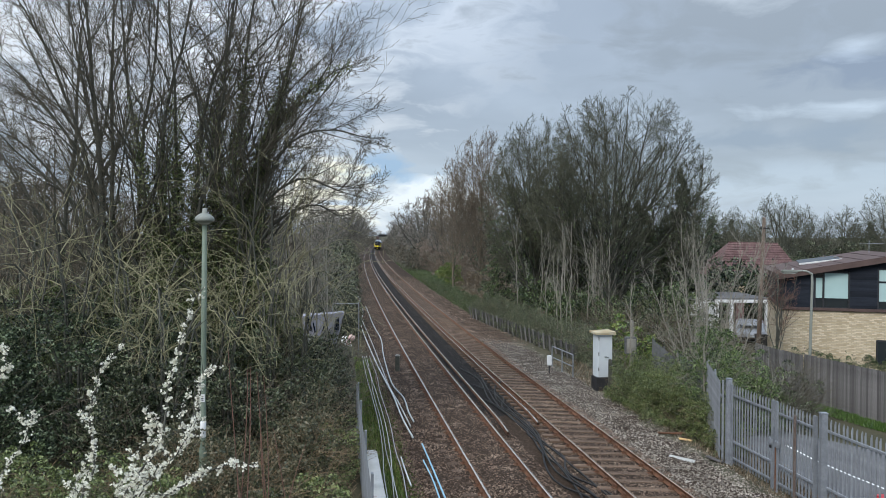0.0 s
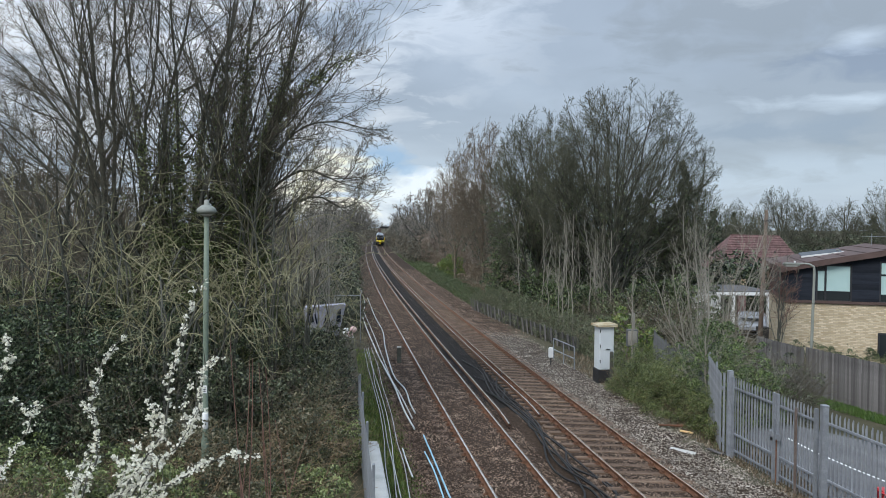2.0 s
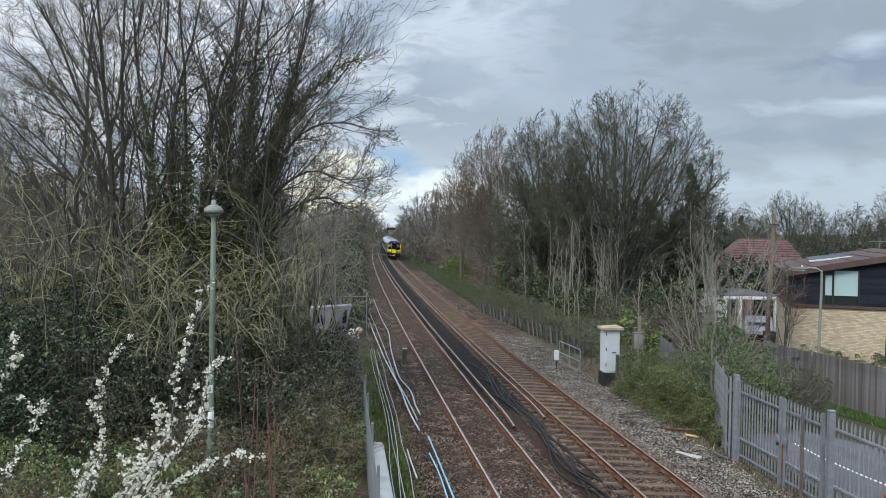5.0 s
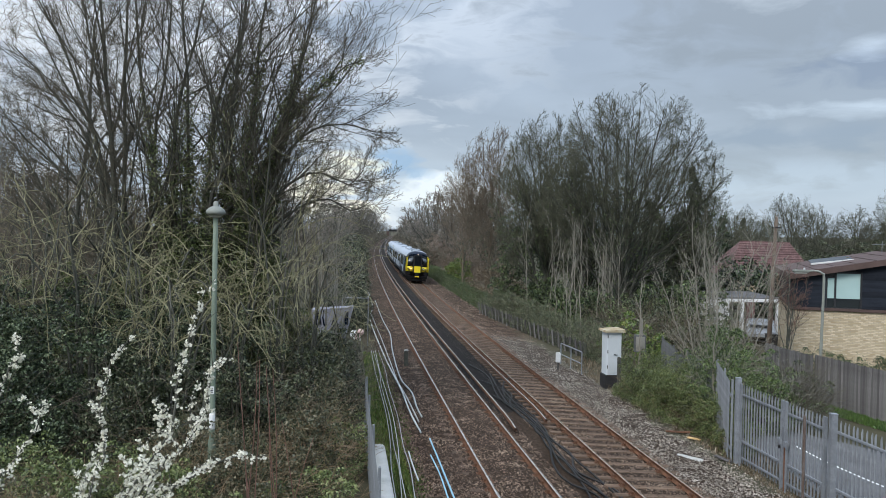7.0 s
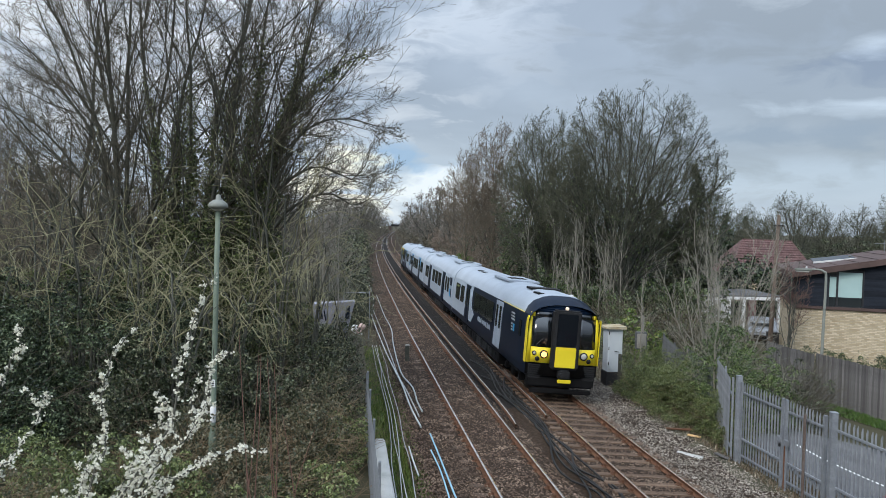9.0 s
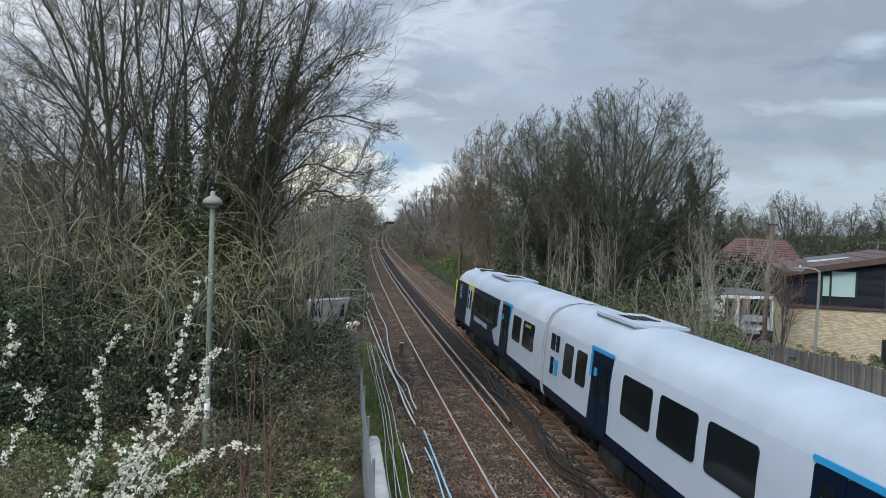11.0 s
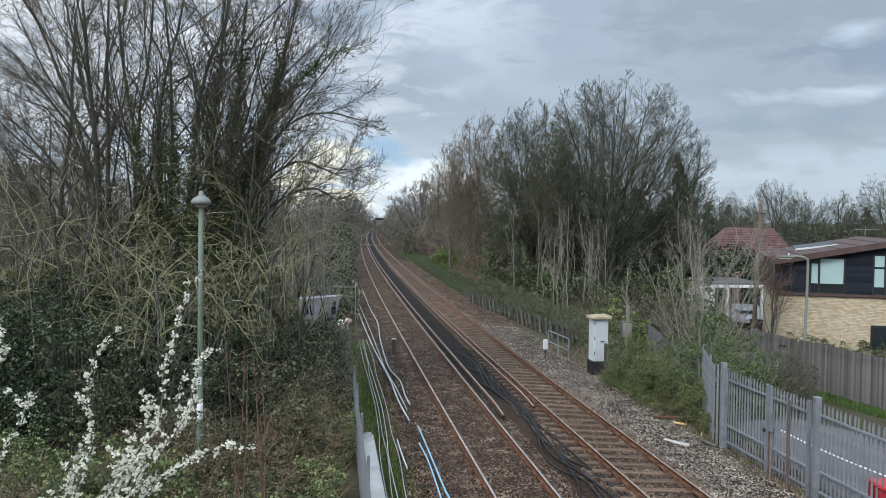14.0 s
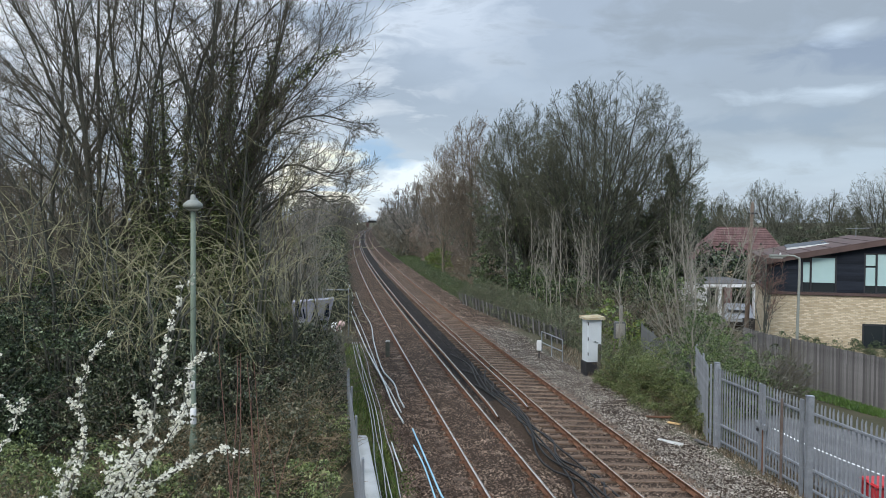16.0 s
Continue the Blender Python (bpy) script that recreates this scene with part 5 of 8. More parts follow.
thicket("bare_undergrowth", "bare twiggy undergrowth below the tall trees", [(12.5, 45.5, 2.2, 1.6, 2.7), (14.6, 44, 2.0, 1.6, 2.5), (9.6, 47, 2.0, 1.5, 2.4), (11.4, 48.5, 2.2, 1.5, 3.0)], "bramble", 0.08, 200, 322, stem="twig_brown", stems=330, stem_len=1.8, arch=0.1)
thicket("garden_hedge", "dark garden hedge between houses", [(23.0, 62, 2.4, 1.6, 5.2), (26.0, 63, 2.4, 1.6, 4.8), (29.0, 66, 2.6, 1.6, 4.4), (20.4, 60, 2.0, 1.6, 4.6), (33, 68, 3, 1.6, 4.6), (38, 72, 4, 2, 5.2), (46, 76, 5, 2, 5.6)], "ivy", 0.2, 190, 310, stem="twig", stems=30, stem_len=1.5)
thicket("yellow_green_shrub", "yellow-green leafy shrub", [(8.6, 40.5, 1.0, 0.8, 2.7), (10.4, 41.5, 0.7, 0.7, 1.9)], "bright_leaf", 0.10, 330, 311, stem="twig", stems=30, stem_len=1.0)
thicket("laurel_bush", "rounded bright green bush on the verge", [(0.4, 105, 1.7, 1.5, 2.7)], "bright_leaf", 0.16, 420, 312, stems=10, stem_len=1.0)
thicket("dry_scrub", "pale dry bracken and brown scrub", [(4.8, 76, 1.8, 3.0, 2.0), (6.4, 68, 1.6, 3, 1.8), (3.4, 86, 2, 4, 2.6), (7.2, 58, 1.2, 2.4, 1.3), (5.4, 92, 2.0, 3, 3.4)], "litter", 0.12, 200, 313, stem="twig_brown", stems=200, stem_len=2.0, arch=0.2)
thicket("hazel_scrub", "tall brown hazel scrub along the line", [(3.2, 112, 2.4, 5, 5.2), (0.6, 128, 2.6, 6, 6.0), (-2.6, 150, 3.0, 8, 6.4), (5.5, 104, 3, 4, 6)], "brown_haze", 0.08, 420, 314, stem="twig_brown", stems=300, stem_len=3.0, arch=0.0, stem_r=0.010)
far_left, far_right = [], []
for y in np.geomspace(150, 620, 12):
    far_left.append((float(line_x(y)) - 7.0, float(y), 2.2, float(y) * 0.07, 4.0))
    far_right.append((float(line_x(y)) + 7.6, float(y), 2.2, float(y) * 0.07, 4.4))
thicket("far_scrub", "brown scrub beside the far line", far_left, "far_scrub", 0.26, 18, 316, stem="twig_brown", stems=60, stem_len=3.0, stem_r=0.05, arch=0.0)
thicket("far_scrub", "brown scrub beside the far line", far_right, "far_scrub", 0.26, 18, 317, stem="twig_brown", stems=60, stem_len=3.0, stem_r=0.05, arch=0.0)
thicket("distant_hedges", "dark trees and hedges behind the houses", [((px_ - 784) / 1380 * 88, 88, 4.0, 2.0, h_) for px_, h_ in ((1180, 6.5), (1250, 6.0), (1310, 5.6), (1370, 5.8), (1430, 6.2), (1490, 5.8), (1550, 6.2), (1610, 6))], "bramble", 0.12, 330, 318, stem="twig", stems=60, stem_len=1.2, stem_r=0.02, arch=0.0)
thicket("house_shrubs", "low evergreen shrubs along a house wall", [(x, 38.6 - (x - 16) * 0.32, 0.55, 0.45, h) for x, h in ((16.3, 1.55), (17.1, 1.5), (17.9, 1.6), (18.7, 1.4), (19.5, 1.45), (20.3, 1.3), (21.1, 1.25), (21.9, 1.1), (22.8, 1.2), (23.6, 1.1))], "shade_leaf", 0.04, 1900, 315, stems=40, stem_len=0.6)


def turf(name, label, n, xy, size, leaf, seed):
    """Blades of grass in tufts."""
    rng = np.random.default_rng(seed)
    p = xy(rng, n)
    z = ground_z(p[:, 0], p[:, 1])
    h = size * rng.uniform(0.5, 1.4, n)
    a = rng.uniform(0, 6.28, n)
    w = 0.012 + size * 0.06
    base = np.stack([p[:, 0], p[:, 1], z], 1)
    dx = np.stack([np.cos(a) * w, np.sin(a) * w, 0 * a], 1)
    tip = base + np.stack([rng.normal(0, 0.4, n) * h, rng.normal(0, 0.4, n) * h, h], 1)
    V = np.stack([base - dx, base + dx, tip], 1).reshape(-1, 3)
    T = np.arange(3 * n).reshape(-1, 3)
    return tagged(place(name, mesh_of(name, V, tris=T, mats=[M[leaf]])), label, "grass", kind="stuff")


def band(y0, y1, o0, o1):
    def pick(rng, n):
        y = y0 * (y1 / y0) ** rng.uniform(0, 1, n)
        return at_line(y, rng.uniform(o0, o1, n))[:, :2]
    return pick


turf("grass", "short green grass between signal cables", 30000, band(13, 42, -5.1, -3.75), 0.12, "bright_leaf", 401)
turf("grass", "green grass verge beside the railway", 22000, band(62, 190, 4.9, 9.0), 0.30, "verge_grass", 402)
turf("grass", "green grass at the foot of a timber fence", 9000, lambda rng, n: np.stack([(lambda f, w: 14.2 + 2.9 * f + w)(f := rng.uniform(0, 1, n), rng.uniform(-0.5, 0.9, n)), 34.5 - 10.5 * f], 1), 0.13, "grass", 403)
turf("dead_grass", "dry grass along the cable route", 5000, band(14, 60, -5.0, -3.7), 0.12, "litter", 405)
turf("dead_grass", "dry tufts of dead grass at the ballast edge", 5000, band(17, 40, 5.0, 6.6), 0.14, "litter", 404)


# ---- the blackthorn in flower close to the footbridge ----
def blackthorn():
    root = thing("blackthorn", "blackthorn bush in white blossom on bare twigs", "shrub", (-3.0, 7.0, 0.2))
    rng = np.random.default_rng(55)
    main = []

    def stem(y, *xz):
        main.append([(x, y, z) for x, z in xz])

    stem(0, (-0.4, 0), (-0.42, 2.8), (-0.33, 3.49), (-0.17, 3.97), (-0.21, 4.38), (-0.13, 4.72), (0, 4.91), (0.1, 5.01))
    stem(0, (-0.1, 0), (-0.3, 2.6), (-0.02, 3.45), (0.43, 4.15), (0.5, 4.63), (0.61, 5.04), (0.74, 5.41), (0.81, 5.51))
    stem(-0.1, (0, 0), (-0.1, 2.8), (0.15, 3.52), (0.63, 4.08), (0.77, 4.37))
    stem(0.1, (0.63, 4.08), (0.58, 4.3), (0.6, 4.44), (0.67, 4.58))
    stem(0, (0.74, 4.29), (0.78, 4.55), (0.79, 4.7), (0.87, 4.77), (0.96, 4.81))
    stem(-0.1, (0.1, 0), (0.1, 2.8), (0.42, 3.56), (0.81, 3.84), (1.04, 3.94), (1.35, 3.96))
    stem(0, (-0.6, 0), (-1.2, 3.2), (-1, 3.82), (-0.8, 4.13), (-0.71, 4.41))
    stem(0, (-0.7, 0), (-1.3, 3.6), (-1.07, 4.63), (-0.97, 4.76), (-0.98, 4.99))
    stem(0.1, (-0.02, 3.45), (0.2, 3.7), (0.28, 3.92), (0.31, 4.25), (0.36, 4.32))
    stem(0.2, (-0.3, 0), (-0.3, 2.8), (-0.08, 3.5), (0.02, 3.73), (0.12, 3.87))
    stem(0.1, (0.1, 0), (0, 2.6), (0.29, 3.45), (0.53, 3.66), (0.77, 3.87))
    stem(0.1, (-0.5, 0), (-0.5, 2.8), (-0.39, 3.66), (-0.27, 3.93))
    stem(-0.2, (0, 0), (-0.1, 2.6), (0.2, 3.4), (0.35, 3.75), (0.5, 4))
    strands, flowers = [], []
    for k, pts in enumerate(main):
        p = smooth_path(pts, 40)
        p = p + rng.normal(0, 0.008, p.shape)
        strands.append((p, np.linspace(0.015 if k not in (3, 4, 8) else 0.007, 0.0035, len(p))))
        # beads of blossom along the upper stem, with gaps between them
        run = np.concatenate([[0], np.cumsum(np.linalg.norm(np.diff(p, axis=0), axis=1))])
        d, end = 0.0, run[-1]
        while d < end:
            q = np.array([np.interp(d, run, p[:, c]) for c in range(3)])
            if q[2] > 2.9:
                tip = 0.55 if end - d < 0.25 else 1.0
                for _ in range(1 + (rng.random() < 0.2)):
                    w = rng.normal(0, 1, 3)
                    w *= rng.uniform(0.0, 0.045) / np.linalg.norm(w)
                    m = int(rng.integers(4, 22) * tip)
                    flowers.append(q + w + rng.normal(0, 0.0125, (m, 3)))
                if rng.random() < 0.22:
                    dd = rng.normal(size=3) * [1, 0.6, 0.5] + [0, 0, 0.5]
                    dd /= np.linalg.norm(dd)
                    L = rng.uniform(0.08, 0.3)
                    tw = np.stack([q + dd * L * t + np.array([0, 0, 0.04 * t]) for t in (0, 0.4, 0.75, 1)])
                    strands.append((tw, np.linspace(0.0045, 0.0022, 4)))
                    if q[2] < 4.3:
                        for j in range(1, 4):
                            if rng.random() < 0.6:
                                flowers.append(tw[j] + rng.normal(0, 0.016, (int(rng.integers(5, 20)), 3)))
            d += rng.uniform(0.022, 0.085)
    # bare reddish shoots among them
    shoots = []
    for i in range(9):
        x = rng.uniform(0.85, 1.35)
        p0 = np.array([x, rng.uniform(0.0, 1.6), 2.4])
        top = np.array([x + rng.normal(0, 0.25), p0[1], rng.uniform(3.6, 4.9)])
        q = np.stack([p0 + (top - p0) * t + np.array([0.05 * math.sin(3 * t + i), 0, 0]) for t in np.linspace(0, 1, 7)])
        shoots.append((q, np.linspace(0.008, 0.003, 7)))
    for s in strands:
        if len(s[0]) > 10:
            v, q = tubes([s], 6)
            place("stem", mesh_of("stem", v, q, mats=[M["bark"]], smooth=True), root, "dark thorny stem")
    v, q = tubes([s for s in strands if len(s[0]) <= 10], 4)
    tagged(place("spur_growth", mesh_of("spur_growth", v, q, mats=[M["bark"]]), root), kind="stuff")
    for s in shoots:
        v, q = tubes([s], 4)
        place("shoot", mesh_of("shoot", v, q, mats=[M["twig_red"]]), root, "thin reddish bare shoot")
    F = np.concatenate(flowers)
    # each flower: five small petals in a shallow cup
    n = len(F)
    nrm = rng.normal(size=(n, 3)) + [0, -0.6, 0.5]
    nrm /= np.linalg.norm(nrm, axis=1, keepdims=True)
    a = np.cross(nrm, rng.normal(size=(n, 3)))
    a /= np.linalg.norm(a, axis=1, keepdims=True)
    b = np.cross(nrm, a)
    s = rng.uniform(0.0095, 0.0145, (n, 1))
    V, T = [], []
    for k in range(5):
        t0, t1, t2 = (6.283 * (k + u) / 5 for u in (0.08, 0.5, 0.92))
        V += [F, F + s * (a * math.cos(t0) + b * math.sin(t0)) * 0.95 + nrm * s * 0.25, F + s * (a * math.cos(t1) + b * math.sin(t1)) * 1.05 + nrm * s * 0.4, F + s * (a * math.cos(t2) + b * math.sin(t2)) * 0.75 + nrm * s * 0.25]
        o = np.arange(n) * 20 + k * 4
        T += [np.stack([o, o + 1, o + 2], 1), np.stack([o, o + 2, o + 3], 1)]
    V = np.stack(V, 1).reshape(-1, 3)
    place("blossom", mesh_of("blossom", V, tris=np.concatenate(T), mats=[M["blossom"]]), root, "white five-petalled blossom")


blackthorn()

# ---- fences, gate, house and fixtures ----


def line_rail(name, points, w, h, mat, parent, label=""):
    """A straight bar between two points, with a rectangular section."""
    p, q = Vector(points[0]), Vector(points[1])
    d = q - p
    m = Matrix.Translation(p) @ d.to_track_quat('Y', 'Z').to_matrix().to_4x4()
    return part(name, box(w, d.length, h, 0, d.length / 2, -h / 2, min(w, h) * 0.15, m=m), mat, parent, label)


def pale_mesh(height, mat="galvanised"):
    """A W-section palisade pale with a three-pointed top."""
    bm = bmesh.new()
    xs = [(-0.034, 0.0), (-0.018, 0.012), (0.0, 0.002), (0.018, 0.012), (0.034, 0.0)]
    tops = [height - 0.09, height - 0.02, height, height - 0.02, height - 0.09]
    rows = []
    for dy in (0.0, 0.004):
        rows.append([(bm.verts.new((x, y + dy, 0)), bm.verts.new((x, y + dy, t))) for (x, y), t in zip(xs, tops)])
    for r in rows:
        for a, b in zip(r, r[1:]):
            bm.faces.new((a[0], b[0], b[1], a[1]))
    f, g = rows
    for a in (0, len(xs) - 1):
        bm.faces.new((f[a][0], f[a][1], g[a][1], g[a][0]))
    for i in range(len(xs) - 1):
        bm.faces.new((f[i][1], f[i + 1][1], g[i + 1][1], g[i][1]))
    me = bpy.data.meshes.new("pale")
    bm.to_mesh(me)
    bm.free()
    me.materials.append(M[mat])
    return me


PALE = pale_mesh(2.3)
PALE_DULL = pale_mesh(2.3, "galv_dull")


def palisade(name, label, a, b, base, posts=(0.0, 1.0), rails=(0.35, 1.9), step=0.152, height=1.0, skip=None, category="fence", face=1, dull=False):
    """A run of steel palisade fence from a to b."""
    root = thing(name, label, category, (0, 0, 0), "steel palisade")
    a, b = Vector((*a, base)), Vector((*b, base))
    d = (b - a)
    L = d.length
    ang = math.atan2(d.y, d.x)
    n = int(L / step)
    rng = np.random.default_rng(int(L * 100))
    off = Vector((-math.sin(ang), math.cos(ang), 0)) * face
    for i in range(n + 1):
        p = a + d * ((i + 0.5) / (n + 1)) + off * 0.035
        place("pale", PALE_DULL if dull else PALE, root, at=Matrix.Translation(p + Vector((0, 0, 0.06))) @ Euler((0, rng.normal(0, 0.006), ang)).to_matrix().to_4x4() @ Matrix.Diagonal((1, 1, height, 1)))
    for z in rails:
        line_rail("rail", (a + Vector((0, 0, z)), b + Vector((0, 0, z))), 0.045, 0.06, M["galv_dull" if dull else "galvanised"], root)
    for f in posts:
        p = a + d * f
        part("post", box(0.10, 0.055, 2.46 * height, 0, 0, -0.08, 0.008), M["galv_dull" if dull else "galvanised"], root, at=Matrix.Translation(p - off * 0.03) @ Euler((0, 0, ang)).to_matrix().to_4x4())
    return root


def gate_leaf(name, a, b, base, latch):
    root = palisade(name, "galvanised steel palisade gate leaf, closed", a, b, base, posts=(0.02, 0.98), rails=(0.22, 0.70, 2.03), height=0.985, category="gate", face=1)
    e = Vector((*(b if latch else a), base))
    if latch:
        part("latch", box(0.07, 0.24, 0.16, e.x - 0.05, e.y + 0.12, base + 1.18, 0.02), M["galvanised"], root, "steel slide latch")
        part("padlock", box(0.05, 0.07, 0.09, e.x - 0.1, e.y + 0.05, base + 1.08, 0.015), M["dark_steel"], root, "dark padlock")
    else:
        mid = Vector((*a, base)).lerp(Vector((*b, base)), 0.52)
        part("drop_bar", box(0.055, 0.055, 2.3, mid.x - 0.06, mid.y, base - 0.12, 0.008), M["rust_steel"], root, "rust-streaked steel drop bar")
        part("drop_bolt", rod((e.x - 0.06, e.y - 0.05, base + 0.02), (e.x - 0.06, e.y - 0.05, base + 1.25), 0.018), M["rail_rust"], root, "rusty drop bolt")
        part("keeper", box(0.07, 0.2, 0.18, e.x - 0.05, e.y - 0.12, base + 1.15, 0.02), M["galvanised"], root)
    return root


def on_line(y, o):
    p = at_line(np.array(float(y)), o)
    return (float(p[0]), float(p[1]))


# the gate and its fence stand parallel to the line
G = 5.28
gz = -0.40
gate_leaf("gate_leaf", on_line(21.7, G), on_line(19.5, G), gz, True)
gate_leaf("gate_leaf", on_line(19.4, G), on_line(17.72, G), gz, False)
for y in (21.88, 17.5):
    x, yy = on_line(y, G)
    g = thing("gate_post", "square galvanised steel gate post with a cap", "post", (x, yy, gz), "gate posts")
    part("shaft", box(0.15, 0.15, 2.55, 0, 0, -0.1, 0.01), M["galvanised"], g)
    part("cap", box(0.17, 0.17, 0.03, 0, 0, 2.45, 0.01), M["galvanised"], g)
palisade("palisade_fence", "galvanised steel palisade fence beside a yard", on_line(17.35, G), on_line(8.4, G), gz, posts=(0.3, 0.6, 0.9), rails=(0.26, 0.74, 2.08), category="fence", face=1)
palisade("palisade_fence", "galvanised steel palisade fence running back from the gate", on_line(22.1, G - 0.1), (8.95, 26.6), gz, posts=(0.0, 0.5, 1.0), category="fence")
palisade("palisade_fence", "dull steel palisade fence half hidden by ivy", (8.95, 26.7), (9.5, 32.0), gz - 0.45, posts=(0.5, 1.0), category="fence", dull=True)
palisade("palisade_fence", "dull steel palisade fence half hidden by ivy", (9.5, 32.1), (10.1, 38.0), gz - 0.75, posts=(0.5, 1.0), category="fence", dull=True)
# the fence on the other side, seen end on, with its concrete edge
palisade("palisade_fence", "grey steel palisade fence along a path", on_line(25.3, -5.36), on_line(12.0, -5.40), -0.85, posts=(0.0, 0.2, 0.45, 0.7), category="fence", face=-1)


def edge_slab():
    root = thing("concrete_edge", "pale weathered concrete retaining edge beside the track", "kerb", kind="structure")
    ys = np.linspace(23.6, 12, 30)
    prof = [(-5.22, -0.5), (-5.22, 0.06), (-5.18, 0.09), (-4.92, 0.09), (-4.88, 0.05), (-4.86, -0.5)]
    V = []
    for o, z in prof:
        p = at_line(ys, o, z)
        if z > 0:
            p[:3, 2] -= np.array([0.3, 0.12, 0.03])
        V.append(p)
    V = np.stack(V, 1)
    k = len(prof)
    i = np.arange(len(ys) * k).reshape(-1, k)
    q = np.stack([i[:-1, :-1], i[:-1, 1:], i[1:, 1:], i[1:, :-1]], -1).reshape(-1, 4)
    q = np.vstack([q, [[0, 1, 2, 3]], [[0, 3, 4, 5]]])
    place("slab", mesh_of("slab", V, q, mats=[M["concrete"]]), root)


edge_slab()


def close_board(name, a, b, base0, base1, high, seed):
    root = thing(name, "weathered grey close-boarded timber fence on grass", "fence", group="timber fences")
    rng = np.random.default_rng(seed)
    a, b = Vector((*a, base0)), Vector((*b, base1))
    d = b - a
    ang = math.atan2(d.y, d.x)
    n = int(d.length / 0.105)
    bm = box(0.118, 0.018, high, 0, 0, 0, 0.003)
    me = bpy.data.meshes.new("board")
    bm.to_mesh(me)
    bm.free()
    me.materials.append(M["wood_grey"])
    for i in range(n):
        p = a + d * ((i + 0.5) / n)
        place("board", me, root, at=Matrix.Translation(p + Vector((0, 0, rng.normal(0, 0.012)))) @ Euler((rng.normal(0, 0.006), rng.normal(0, 0.005), ang + 0.2)).to_matrix().to_4x4())
    for z in (0.3, high * 0.5, high - 0.3):
        o = Vector((-math.sin(ang), math.cos(ang), 0)) * 0.05
        line_rail("rail", (a + o + Vector((0, 0, z)), b + o + Vector((0, 0, z))), 0.05, 0.08, M["wood_grey"], root)
    for f in (0.0, 1.0):
        p = a + d * f
        part("post", box(0.11, 0.11, high + 0.06, p.x, p.y, p.z - 0.05, 0.01), M["wood_grey"], root)
    return root


close_board("timber_fence", (14.6, 36.6), (15.0, 32.9), -0.75, -0.72, 1.92, 3)
close_board("timber_fence", (15.25, 33.0), (17.9, 22.5), -0.72, -0.72, 1.92, 4)


def strip(name, pts, mat, label, category, z, thick=0.06):
    bm = bmesh.new()
    top = [bm.verts.new((x, y, z)) for x, y in pts]
    low = [bm.verts.new((x, y, z - thick)) for x, y in pts]
    bm.faces.new(top)
    n = len(pts)
    for i in range(n):
        bm.faces.new((top[i], low[i], low[(i + 1) % n], top[(i + 1) % n]))
    bmesh.ops.recalc_face_normals(bm, faces=bm.faces)
    return tagged(part(name, bm, mat, None), label, category, kind="structure")


strip("pavement", [(9.3, 27.0), (9.6, 8.0), (40, 8.0), (40, 18), (15.4, 21.0), (12.4, 25.0), (11.2, 26.6)], M["tarmac"], "grey tarmac yard behind the gate", "yard", -0.36, 0.3)
strip("road_marking", [(10.67, 24.4), (10.74, 24.4), (10.88, 22.86), (11.21, 21.24), (11.91, 18.6), (11.84, 18.6), (11.14, 21.24), (10.81, 22.86)], M["white_paint"], "worn white painted line on the yard", "road marking", -0.351, 0.008)


